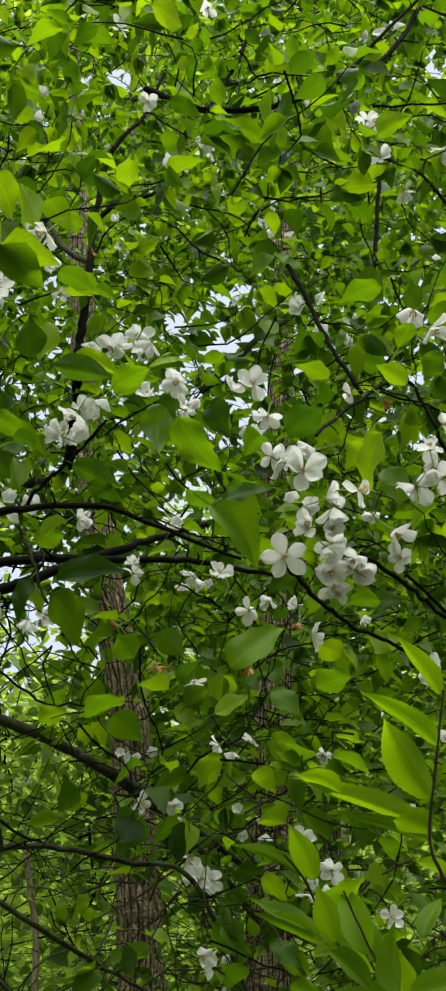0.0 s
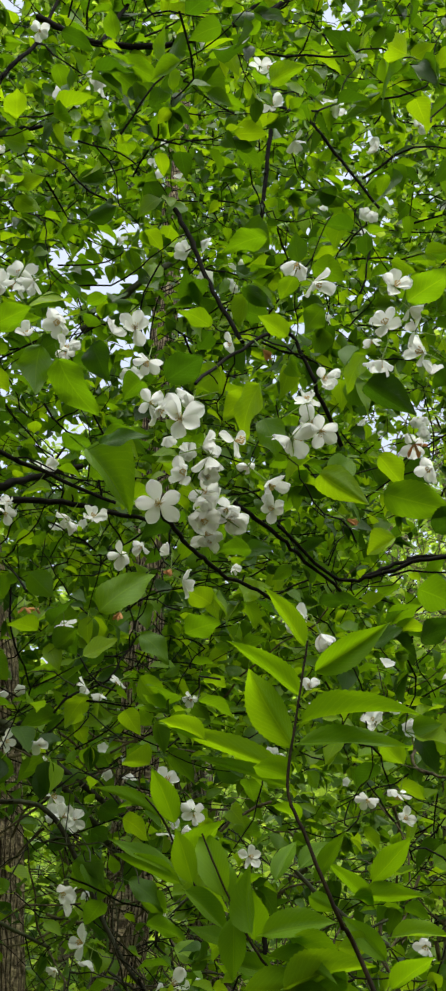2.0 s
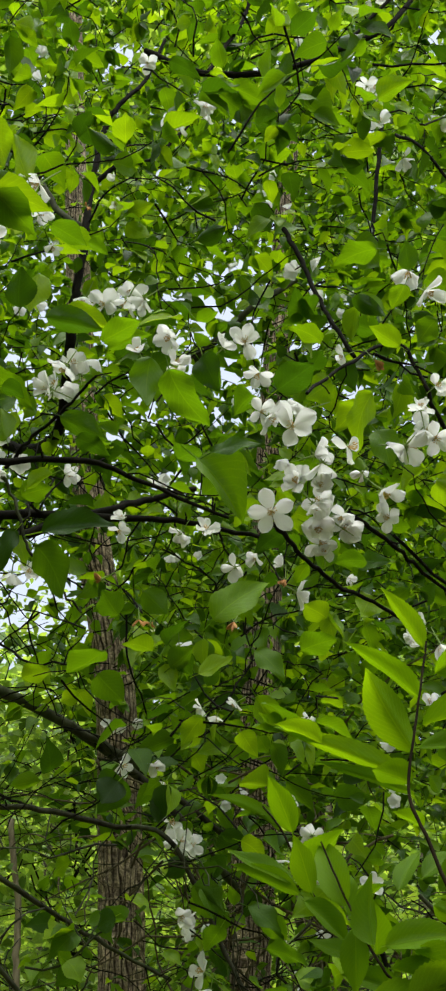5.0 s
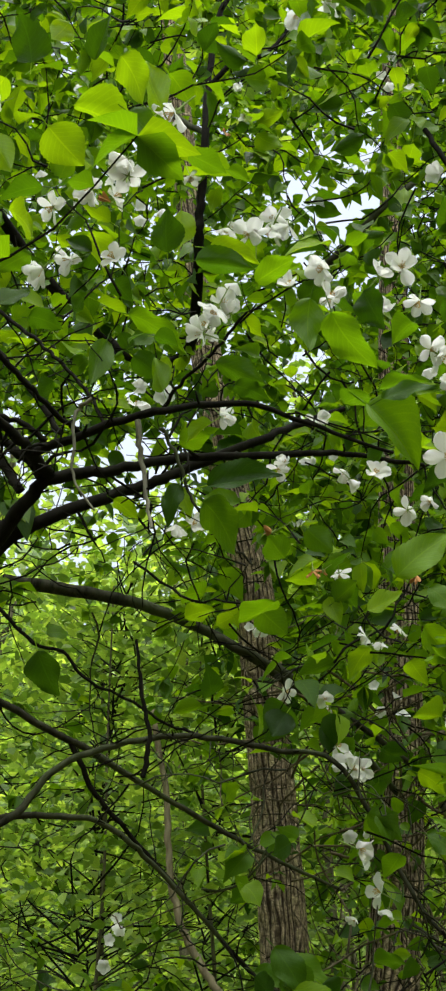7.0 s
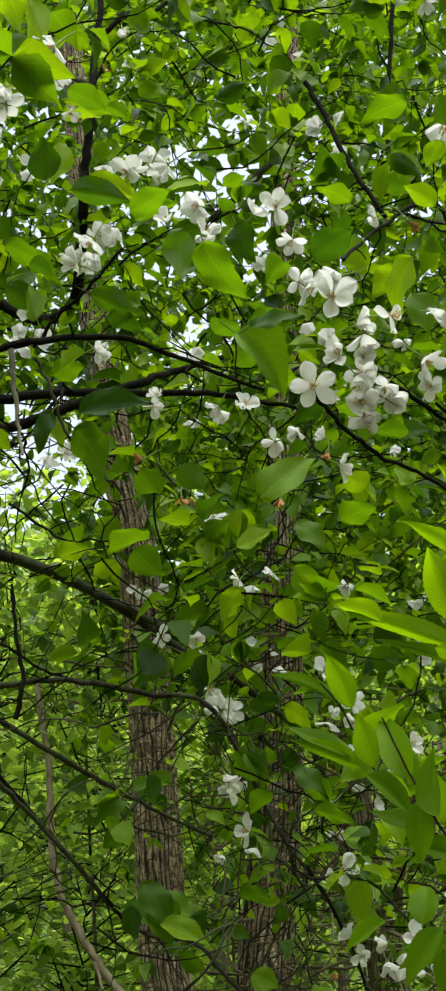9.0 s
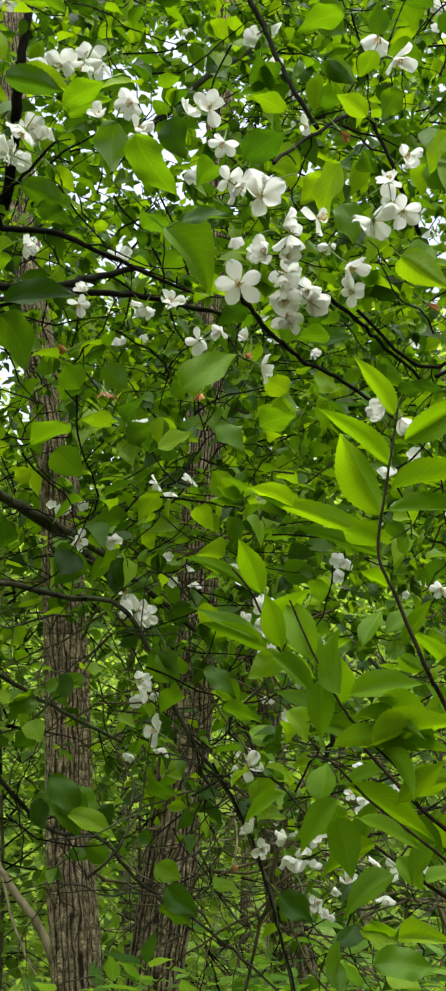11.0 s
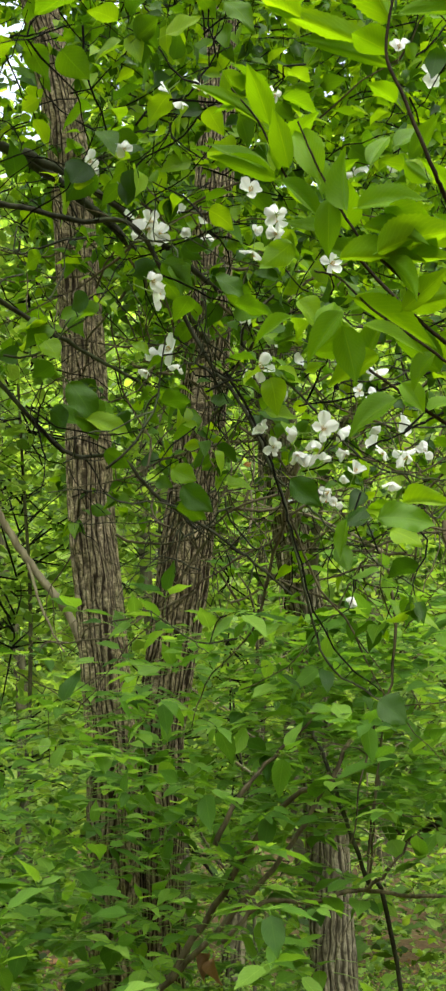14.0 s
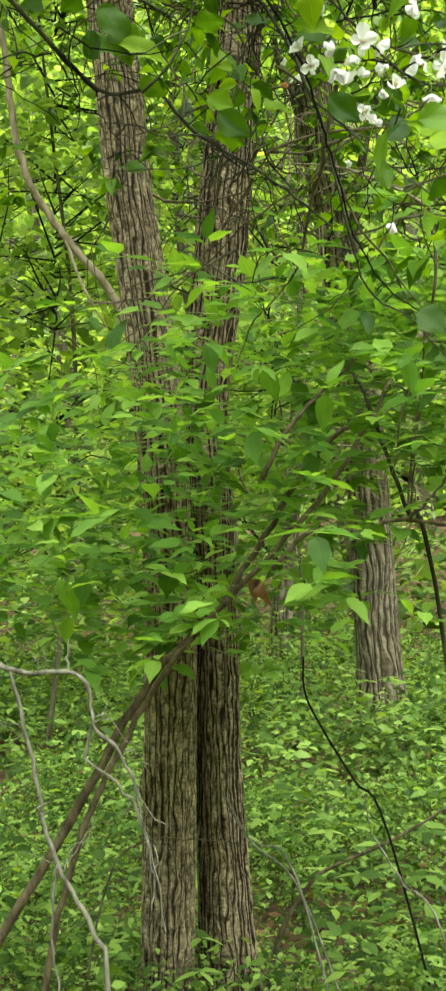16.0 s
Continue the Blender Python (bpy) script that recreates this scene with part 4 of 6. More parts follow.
def keep_leaves(p):
    """Chance of leaves, fitted to the camera's view; branches low by the trunk mostly bare."""
    rel = p - np.array((0, 0, 1.62))
    side, rise = rel[0] / max(rel[1], 0.1), rel[2] / max(rel[1], 0.1)
    if rise < 0.16:
        return 0.13 if side > 0.045 and rise > 0.05 else 0.0
    if p[1] < 1.50 and (abs(side + 0.15) < 0.042 and 0.84 < rise < 1.30 or -0.15 < side < -0.07 and 1.08 < rise < 1.22):
        return 0.0
    if -0.36 < side < -0.07 and 0.44 < rise < 0.64:
        return 0.12 if side < -0.13 else 0.5
    if side < -0.05 and rise < 0.50:
        return 0.05
    if side < -0.01 and rise < 0.42:
        return 0.5 if rise > 0.28 else 0.3
    if side < 0.04 and rise < 0.26:
        return 0.4
    if side > 0.245 and 0.48 < rise < 0.72:
        return 0.1
    if 0.78 < rise < 1.04 and abs(side - 0.01) < 0.08:
        return 0.34
    if rise < 0.40 and side > 0.04:
        return 0.5
    return 1.0


def canopy():
    ahead, across, rise = np.array((0, 0.82, 0.57)), np.array((1.0, 0, 0)), np.array((0, -0.57, 0.82))
    s, far_s = Spray(), Spray()
    for depth, n, size in ((1.4, 150, 0.042), (1.8, 430, 0.042), (2.3, 880, 0.042), (3.0, 1650, 0.043), (3.9, 1900, 0.047), (5.0, 1500, 0.055)):
        into = s if depth < 2.0 else far_s
        for _ in range(n):
            p = np.array((0, 0, 1.62)) + ahead * depth * RNG.uniform(0.88, 1.14) + across * depth * RNG.uniform(-0.42, 0.34) + rise * depth * RNG.uniform(-0.62, 0.52)
            chance = keep_leaves(p)
            head = np.array((RNG.normal() + 0.5, RNG.normal() * 0.7, RNG.normal() * 0.6 + 0.1))
            path = grow(p, head, RNG.uniform(0.09, 0.23), 0.022 if depth < 2.0 else 0.032, 0.46)
            if RNG.uniform() > chance:
                if chance == 0 or depth > 2.0 or RNG.uniform() < 0.5:
                    continue
                into.twig(path, 0.0014, 0.0006)
                continue
            into.twig(path, 0.0016, 0.0007)
            into.leafy(path, size, 0.029, 5)
    for n, s0, s1, r0, r1 in ((38, -0.06, 0.08, 0.23, 0.46), (10, -0.15, -0.07, 0.29, 0.5)):
        for _ in range(n):
            y = RNG.uniform(1.5, 2.8)
            p = np.array((y * RNG.uniform(s0, s1), y, 1.62 + y * RNG.uniform(r0, r1)))
            path = grow(p, np.array((RNG.normal() + 0.4, RNG.normal() * 0.6, RNG.normal() * 0.5 - 0.1)), RNG.uniform(0.10, 0.25), 0.03, 0.3)
            s.twig(path, 0.0014, 0.0007)
            s.leafy(path, 0.05, 0.06, 3)
    for _ in range(900):
        p = np.array((-0.25, 2.0, 3.0)) + unit(RNG.normal(size=3)) * np.array((1.9, 1.5, 1.4)) * RNG.uniform(0.45, 1.0)
        if p[1] > 0.7 and (abs(p[0] / p[1] + 0.03) > 0.42) and p[2] > 1.9:
            path = grow(p, RNG.normal(size=3), RNG.uniform(0.15, 0.34), 0.05, 0.3)
            far_s.twig(path, 0.0018, 0.0008)
            far_s.leafy(path, 0.05, 0.05, 5)
    # unseen leaves over and behind the camera, added to shade the lower trunks
    for _ in range(330):
        y = RNG.uniform(-1.3, 1.0)
        p = np.array((RNG.uniform(-1.7, 1.3), y, max(2.45, 1.95 + 1.7 * y) + RNG.uniform(0, 0.9)))
        path = grow(p, RNG.normal(size=3) * np.array((1, 1, 0.4)), RNG.uniform(0.15, 0.34), 0.05, 0.3)
        far_s.twig(path, 0.0018, 0.0008)
        far_s.leafy(path, 0.05, 0.05, 5)
    for _ in range(170):
        y = RNG.uniform(2.2, 3.0)
        p = np.array((y * RNG.uniform(0.045, 0.12), y, 1.62 + y * RNG.uniform(0.62, 1.12)))
        path = grow(p, np.array((RNG.normal() + 0.4, RNG.normal() * 0.6, RNG.normal() * 0.5)), RNG.uniform(0.10, 0.22), 0.03, 0.4)
        far_s.twig(path, 0.0015, 0.0007)
        far_s.leafy(path, 0.047, 0.032, 4)
    s.finish(crab, "crab", M_CRAB, M_TWIG)
    far_s.finish(crab, "crab_far", M_CRAB, M_TWIG)


canopy()


def bare_network():
    """The tangle of thin leafless twigs on the lower limbs."""
    s = Spray()
    for _ in range(9):
        y = RNG.uniform(1.35, 2.3)
        p = np.array((y * RNG.uniform(-0.34, 0.06), y, 1.62 + y * RNG.uniform(0.12, 0.52)))
        path = grow(p, np.array((RNG.normal() + 0.5, RNG.normal() * 0.5, RNG.normal() * 0.6 - 0.3)), RNG.uniform(0.12, 0.42), 0.022, 0.40)
        s.twig(path, 0.0021, 0.0009)
        for _ in range(4):
            k = RNG.integers(2, len(path))
            s.twig(grow(path[k], RNG.normal(size=3), RNG.uniform(0.03, 0.14), 0.018, 0.45), 0.0014, 0.0007)
    for _ in range(12):
        y = RNG.uniform(1.3, 2.0)
        p = np.array((y * RNG.uniform(-0.16, 0.03), y, 1.62 + y * RNG.uniform(0.12, 0.40)))
        path = grow(p, RNG.normal(size=3) * np.array((1, 0.5, 0.8)), RNG.uniform(0.06, 0.22), 0.02, 0.45)
        s.twig(path, 0.0014, 0.0007)
        for _ in range(2):
            k = RNG.integers(1, len(path))
            s.twig(grow(path[k], RNG.normal(size=3), RNG.uniform(0.02, 0.08), 0.015, 0.5), 0.0010, 0.0005)
    for _ in range(24):
        y = RNG.uniform(1.35, 2.4)
        p = np.array((y * RNG.uniform(0.03, 0.28), y, 1.62 + y * RNG.uniform(0.0, 0.34)))
        path = grow(p, np.array((-RNG.normal() - 0.4, RNG.normal() * 0.5, RNG.normal() * 0.5 - 0.3)), RNG.uniform(0.12, 0.42), 0.02, 0.45)
        s.twig(path, 0.0021, 0.0009)
        for _ in range(3):
            k = RNG.integers(2, len(path))
            s.twig(grow(path[k], RNG.normal(size=3), RNG.uniform(0.03, 0.14), 0.018, 0.45), 0.0014, 0.0007)
    s.finish(crab, "crab", M_CRAB, M_LIMB)
    s = Spray()
    for _ in range(85):
        y = RNG.uniform(1.9, 2.9)
        p = np.array((y * RNG.uniform(-0.06, 0.30), y, 1.62 + y * RNG.uniform(0.10, 0.42)))
        path = grow(p, np.array((RNG.normal(), RNG.normal() * 0.5, RNG.normal() * 0.5 - 0.4)), RNG.uniform(0.2, 0.6), 0.03, 0.34)
        s.twig(path, RNG.uniform(0.002, 0.0042), 0.001, 4)
        for _ in range(3):
            k = RNG.integers(2, len(path))
            s.twig(grow(path[k], RNG.normal(size=3), RNG.uniform(0.05, 0.2), 0.022, 0.42), 0.0016, 0.0008)
    s.finish(crab, "crab", M_CRAB, M_SHRUBWOOD)
    s = Spray()
    for _ in range(26):
        y = RNG.uniform(1.3, 2.1)
        p = np.array((y * RNG.uniform(-0.30, 0.02), y, 1.62 + y * RNG.uniform(0.40, 0.74)))
        path = grow(p, np.array((RNG.normal() + 0.6, RNG.normal() * 0.5, RNG.normal() * 0.7 - 0.2)), RNG.uniform(0.14, 0.38), 0.022, 0.42)
        s.twig(path, 0.0020, 0.0009, 4)
        for _ in range(4):
            k = RNG.integers(2, len(path))
            s.twig(grow(path[k], RNG.normal(size=3), RNG.uniform(0.03, 0.12), 0.018, 0.45), 0.0012, 0.0006)
    s.finish(crab, "crab", M_CRAB, M_TWIG)


bare_network()


# ---- understorey shrub ----
shrub = thing("understorey_shrub", (0, 0, 0), "shrub with slanting brown stems and flat layers of green leaves", "shrub")


def shrub_stem(points, r0, r1, material=M_SHRUBWOOD, kink=0.0015):
    branch("stem", points, r0, r1, shrub, material, "", kink)


shrub_stem([on_ground((-0.74, 2.42, 0)), (-0.397, 2.330, 0.560), (-0.274, 2.301, 0.759), (-0.153, 2.272, 0.964), (-0.093, 2.244, 1.056), (-0.025, 2.215, 1.124), (0.020, 2.186, 1.169), (0.108, 2.158, 1.308), (0.184, 2.129, 1.423), (0.277, 2.100, 1.492)], 0.0098, 0.004)
shrub_stem([on_ground((-0.40, 2.36, 0)), (-0.315, 2.300, 0.479), (-0.274, 2.275, 0.653), (-0.211, 2.250, 0.826), (-0.139, 2.225, 0.961), (-0.070, 2.184, 1.075), (0.051, 2.142, 1.204), (0.169, 2.119, 1.328), (0.246, 2.117, 1.431), (0.315, 2.136, 1.546)], 0.0070, 0.0035)
shrub_stem([(0.256, 2.167, 1.562), (0.281, 2.166, 1.507), (0.308, 2.166, 1.420), (0.349, 2.215, 1.322), (0.404, 2.264, 1.185), on_ground((0.580, 2.510, 0.824))], 0.003, 0.0045, M_LIMB)
shrub_stem([(0.104, 2.120, 1.235), (0.169, 2.119, 1.294), (0.245, 2.137, 1.294), (0.335, 2.165, 1.309), (0.415, 2.213, 1.298), (0.543, 2.311, 1.292)], 0.004, 0.0035, M_SHRUBWOOD)
shrub_stem([(0.090, 2.071, 1.382), (0.127, 2.070, 1.453), (0.173, 2.099, 1.505), (0.250, 2.117, 1.578)], 0.0045, 0.0025)
shrub_stem([(0.335, 2.165, 1.309), (0.379, 2.164, 1.343), (0.423, 2.163, 1.396)], 0.003, 0.002)
shrub_stem([(0.349, 2.215, 1.322), (0.363, 2.215, 1.442), (0.381, 2.214, 1.552)], 0.0025, 0.002)


shrub_stem([(0.369, 2.300, 1.309), (0.372, 2.267, 1.422), (0.384, 2.233, 1.554), (0.384, 2.200, 1.640)], 0.0022, 0.0014)
WILTED = mesh_from("dead_leaf", *leaf_form(8, 4, 0.5, 0.7, 0.9, 0.35, 0.08, 0, 0.1), M_LITTER)
for at, turn in (((0.086, 2.140, 1.222), 20), ((0.092, 2.138, 1.216), 140)):
    ob = child("dead_leaf", WILTED, shrub, "curled brown dead leaf")
    ob.matrix_world = Matrix.Translation(at) @ pose(0, 0, 0, -80, 15, turn) @ Matrix.Scale(0.045, 4)


def shrub_layers():
    s = Spray()
    for _ in range(940):
        y = RNG.uniform(2.05, 3.0)
        x = y * RNG.uniform(-0.30, 0.26)
        rel = RNG.uniform(-0.12, max(0.04, 0.09 + 0.6 * (x / y + 0.1)))
        if x / y > 0.06:
            rel = RNG.uniform(-0.10 if RNG.uniform() < 0.25 else 0.02, 0.19)
        if x / y < -0.07 and RNG.uniform() < 0.35 + 0.4 * (rel < -0.06):
            continue
        p = np.array((x, y, 1.36 + y * rel))
        path = grow(p, np.array((RNG.normal() + 0.2, RNG.normal(), 0.05 * RNG.normal())), RNG.uniform(0.15, 0.3), 0.03, 0.18)
        s.twig(path, 0.0008, 0.0004)
        s.leafy(path, 0.056, 0.031, 3, 0.12, 0.05, 0.36)
    s.up = [u * np.array((0.45, 0.45, 1)) + np.array((0, -0.12, 0)) for u in s.up]
    # shrub continued unseen past both sides of the view, to shade the trunk bases
    for _ in range(420):
        y = RNG.uniform(1.7, 3.6)
        p = np.array((y * RNG.choice((-1, 1)) * RNG.uniform(0.26, 0.85), y, RNG.uniform(0.3, 1.6)))
        path = grow(p, np.array((RNG.normal(), RNG.normal(), 0.05 * RNG.normal())), RNG.uniform(0.15, 0.3), 0.03, 0.18)
        s.twig(path, 0.0008, 0.0004)
        s.leafy(path, 0.056, 0.031, 3, 0.12, 0.05, 0.36)
    s.finish(shrub, "shrub", M_SHRUB, M_SEPAL)


shrub_layers()


def brush():
    """Thin bare twigs tangled behind the shrub."""
    s, pale_s = Spray(), Spray()
    for k in range(90):
        y = RNG.uniform(2.7, 4.8)
        p = np.array((y * RNG.uniform(0.02, 0.24), y, 1.36 + y * RNG.uniform(0.02, 0.34)))
        way = grow(p, np.array((RNG.normal() * 0.8, RNG.normal() * 0.4, RNG.normal() + 0.2)), RNG.uniform(0.25, 0.8), 0.045, 0.24)
        into = pale_s if k % 3 == 0 else s
        into.twig(way, RNG.uniform(0.0018, 0.0045), 0.001, 4)
        for _ in range(2):
            into.twig(grow(way[RNG.integers(1, len(way))], RNG.normal(size=3), RNG.uniform(0.1, 0.3), 0.03, 0.35), 0.0016, 0.0008)
    s.finish(shrub, "shrub", M_SHRUB, M_SHRUBWOOD)
    pale_s.finish(shrub, "shrub", M_SHRUB, M_POLE)


brush()


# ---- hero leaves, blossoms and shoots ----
# the camera's position, to which leaves and flowers are turned to fit its view
VIEWPOINT = np.array((0.0, 0.0, 1.6))


def leaf_meshes(kind, material):
    out = []
    for v, f, u in FORMS[kind]:
        out.append(mesh_from("leaf", v, f, u, material))
    return out


CRAB_LEAVES, SAPLING_LEAVES = leaf_meshes("crab_fine", M_CRAB), leaf_meshes("cherry", M_CHERRY)


def set_leaf(meshes, parent, base, tip, width, own, petiole, tilt):
    """One leaf from blade base to tip, held level and tilted to the camera."""
    base, tip = np.array(base), np.array(tip)
    size = np.linalg.norm(tip - base)
    a = unit(tip - base)
    up = np.array((-0.05, -0.2, 1.0)) + 1.5 * tilt * RNG.normal(size=3)
    up = unit(up - a * np.dot(up, a))
    # direction to the camera; the blade is turned along it, either face forward
    light = unit(VIEWPOINT - base)
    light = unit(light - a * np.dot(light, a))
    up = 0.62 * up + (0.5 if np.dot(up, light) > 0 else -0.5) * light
    side = unit(np.cross(a, up))
    nrm = np.cross(side, a)
    ob = new("leaf", meshes[RNG.integers(len(meshes))])
    m = Matrix.Identity(4)
    kx = max(0.5, min(1.7, width / (own * size)))
    for r in range(3):
        m[r][0], m[r][1], m[r][2], m[r][3] = side[r] * size * kx, a[r] * size, nrm[r] * size, base[r] - a[r] * size * petiole
    ob.parent = parent
    ob.matrix_world = m
    return ob


def crab_leaf(base, tip, width):
    set_leaf(CRAB_LEAVES, crab, base, tip, width, 0.58, 0.25, 0.3)


crab_leaf((-0.038, 0.837, 2.306), (-0.017, 0.858, 2.254), 0.0351)
crab_leaf((-0.055, 0.846, 2.328), (-0.065, 0.874, 2.293), 0.0330)
crab_leaf((-0.178, 0.860, 2.394), (-0.181, 0.833, 2.420), 0.0299)
crab_leaf((-0.102, 0.876, 2.371), (-0.067, 0.867, 2.392), 0.0264)
crab_leaf((-0.155, 0.872, 2.394), (-0.101, 0.879, 2.395), 0.0267)
crab_leaf((-0.011, 0.859, 2.344), (0.001, 0.859, 2.307), 0.0235)
crab_leaf((0.056, 0.884, 2.327), (0.090, 0.850, 2.333), 0.0294)
crab_leaf((0.111, 0.932, 2.380), (0.089, 0.953, 2.379), 0.0252)
crab_leaf((-0.012, 0.872, 2.240), (0.040, 0.889, 2.197), 0.0396)
crab_leaf((-0.000, 0.853, 2.232), (0.039, 0.831, 2.240), 0.0158)
crab_leaf((0.166, 0.963, 2.593), (0.121, 0.985, 2.605), 0.0351)
crab_leaf((0.183, 0.883, 2.482), (0.175, 0.865, 2.504), 0.0195)
crab_leaf((0.179, 0.891, 2.470), (0.171, 0.920, 2.460), 0.0195)
crab_leaf((0.127, 0.885, 2.445), (0.161, 0.895, 2.429), 0.0144)
crab_leaf((0.006, 0.882, 2.091), (0.045, 0.863, 2.128), 0.0257)
crab_leaf((-0.147, 0.953, 2.214), (-0.083, 0.933, 2.212), 0.0325)
crab_leaf((-0.149, 0.943, 2.193), (-0.110, 0.969, 2.168), 0.0418)
crab_leaf((-0.093, 1.040, 2.144), (-0.124, 1.073, 2.131), 0.0345)
crab_leaf((-0.179, 1.000, 2.285), (-0.148, 0.994, 2.295), 0.0216)
crab_leaf((-0.212, 0.762, 2.529), (-0.183, 0.792, 2.508), 0.0345)
crab_leaf((-0.208, 0.789, 2.491), (-0.180, 0.811, 2.476), 0.0276)
crab_leaf((-0.096, 1.394, 2.166), (-0.116, 1.390, 2.135), 0.0391)
crab_leaf((-0.172, 0.920, 2.567), (-0.135, 0.940, 2.561), 0.0299)
crab_leaf((-0.134, 0.930, 2.554), (-0.111, 0.938, 2.549), 0.0169)
crab_leaf((0.088, 1.028, 2.930), (0.143, 1.044, 2.891), 0.0368)
crab_leaf((-0.090, 0.875, 2.971), (-0.047, 0.877, 2.928), 0.0465)
crab_leaf((-0.077, 1.068, 3.045), (-0.032, 1.086, 3.052), 0.0255)
crab_leaf((0.050, 0.972, 3.007), (0.079, 0.981, 2.993), 0.0336)
crab_leaf((0.180, 0.964, 2.847), (0.218, 0.954, 2.880), 0.0315)
crab_leaf((0.065, 1.021, 2.939), (0.083, 1.007, 2.991), 0.0192)
crab_leaf((0.001, 1.022, 2.939), (0.066, 1.042, 2.928), 0.0240)
crab_leaf((-0.007, 1.029, 2.929), (0.034, 1.061, 2.920), 0.0336)
crab_leaf((-0.068, 1.005, 2.449), (-0.036, 0.988, 2.464), 0.0260)
crab_leaf((0.071, 1.015, 2.264), (0.041, 1.037, 2.260), 0.0240)
crab_leaf((0.113, 1.062, 2.199), (0.089, 1.050, 2.212), 0.0216)
crab_leaf((0.143, 0.988, 2.217), (0.115, 1.005, 2.230), 0.0195)
crab_leaf((0.142, 0.943, 2.364), (0.116, 0.970, 2.359), 0.0312)
crab_leaf((0.160, 0.997, 2.375), (0.182, 0.999, 2.338), 0.0312)
crab_leaf((0.202, 0.978, 2.316), (0.170, 0.973, 2.291), 0.0276)
crab_leaf((-0.029, 0.897, 2.257), (-0.005, 0.878, 2.260), 0.0253)
crab_leaf((0.038, 0.979, 2.400), (0.017, 1.006, 2.403), 0.0250)
crab_leaf((0.115, 1.059, 2.545), (0.080, 1.041, 2.565), 0.0280)
crab_leaf((0.241, 1.042, 2.569), (0.214, 1.064, 2.550), 0.0322)
crab_leaf((0.178, 1.051, 2.557), (0.142, 1.041, 2.553), 0.0294)
crab_leaf((-0.007, 1.186, 2.199), (0.031, 1.178, 2.210), 0.0260)
crab_leaf((0.097, 1.170, 2.221), (0.135, 1.153, 2.234), 0.0299)
crab_leaf((-0.066, 1.137, 2.267), (-0.040, 1.145, 2.242), 0.0260)
crab_leaf((-0.203, 1.282, 2.236), (-0.169, 1.278, 2.250), 0.0252)
crab_leaf((-0.036, 1.261, 2.266), (-0.014, 1.281, 2.245), 0.0280)
crab_leaf((0.056, 1.289, 2.227), (0.078, 1.328, 2.207), 0.0294)
crab_leaf((-0.192, 0.902, 2.336), (-0.170, 0.912, 2.337), 0.0264)
crab_leaf((-0.186, 0.929, 2.298), (-0.201, 0.929, 2.335), 0.0218)
crab_leaf((-0.123, 0.928, 2.299), (-0.093, 0.945, 2.306), 0.0207)
crab_leaf((-0.218, 0.952, 2.352), (-0.192, 0.985, 2.347), 0.0240)
crab_leaf((-0.305, 0.812, 2.582), (-0.305, 0.797, 2.628), 0.0357)
crab_leaf((-0.248, 0.816, 2.586), (-0.229, 0.786, 2.609), 0.0264)
crab_leaf((-0.191, 0.864, 2.572), (-0.217, 0.852, 2.626), 0.0295)
crab_leaf((-0.263, 0.820, 2.534), (-0.209, 0.853, 2.532), 0.0407)
crab_leaf((-0.293, 0.849, 2.539), (-0.267, 0.885, 2.520), 0.0406)
crab_leaf((-0.341, 0.826, 2.509), (-0.316, 0.846, 2.484), 0.0316)
crab_leaf((-0.212, 0.879, 2.582), (-0.185, 0.904, 2.563), 0.0240)
crab_leaf((-0.173, 0.897, 2.475), (-0.178, 0.903, 2.432), 0.0290)
crab_leaf((-0.225, 0.947, 2.396), (-0.162, 0.975, 2.390), 0.0269)
crab_leaf((-0.105, 0.952, 2.429), (-0.066, 0.946, 2.454), 0.0271)
crab_leaf((-0.150, 0.931, 2.458), (-0.099, 0.932, 2.445), 0.0248)
crab_leaf((-0.141, 0.934, 2.330), (-0.090, 0.931, 2.300), 0.0235)
crab_leaf((-0.014, 0.939, 2.407), (0.007, 0.968, 2.394), 0.0230)
crab_leaf((-0.312, 0.924, 2.379), (-0.290, 0.946, 2.394), 0.0253)
crab_leaf((-0.237, 0.917, 2.344), (-0.253, 0.918, 2.295), 0.0224)
crab_leaf((-0.000, 0.925, 2.289), (0.042, 0.933, 2.313), 0.0173)
crab_leaf((-0.176, 0.986, 2.230), (-0.159, 0.995, 2.208), 0.0224)
crab_leaf((-0.173, 0.967, 2.224), (-0.190, 0.965, 2.188), 0.0198)
crab_leaf((-0.380, 1.347, 2.226), (-0.361, 1.366, 2.173), 0.0420)
crab_leaf((-0.380, 1.383, 2.263), (-0.353, 1.395, 2.275), 0.0195)
crab_leaf((-0.096, 1.451, 2.193), (-0.131, 1.482, 2.169), 0.0435)
crab_leaf((-0.145, 0.960, 2.283), (-0.170, 0.948, 2.252), 0.0202)
crab_leaf((-0.247, 1.054, 2.259), (-0.224, 1.070, 2.247), 0.0240)
crab_leaf((-0.339, 0.913, 2.498), (-0.299, 0.910, 2.463), 0.0360)
crab_leaf((-0.322, 0.935, 2.462), (-0.355, 0.946, 2.458), 0.0264)
crab_leaf((-0.269, 0.957, 2.431), (-0.292, 0.960, 2.405), 0.0240)
crab_leaf((-0.353, 0.955, 2.419), (-0.327, 0.964, 2.448), 0.0240)
crab_leaf((-0.341, 0.851, 2.609), (-0.378, 0.883, 2.594), 0.0300)
crab_leaf((-0.299, 0.899, 2.738), (-0.319, 0.909, 2.715), 0.0260)
crab_leaf((-0.163, 0.942, 2.582), (-0.134, 0.971, 2.586), 0.0262)
crab_leaf((-0.302, 0.995, 2.357), (-0.324, 0.996, 2.331), 0.0216)
crab_leaf((-0.242, 1.003, 2.353), (-0.215, 0.985, 2.347), 0.0180)
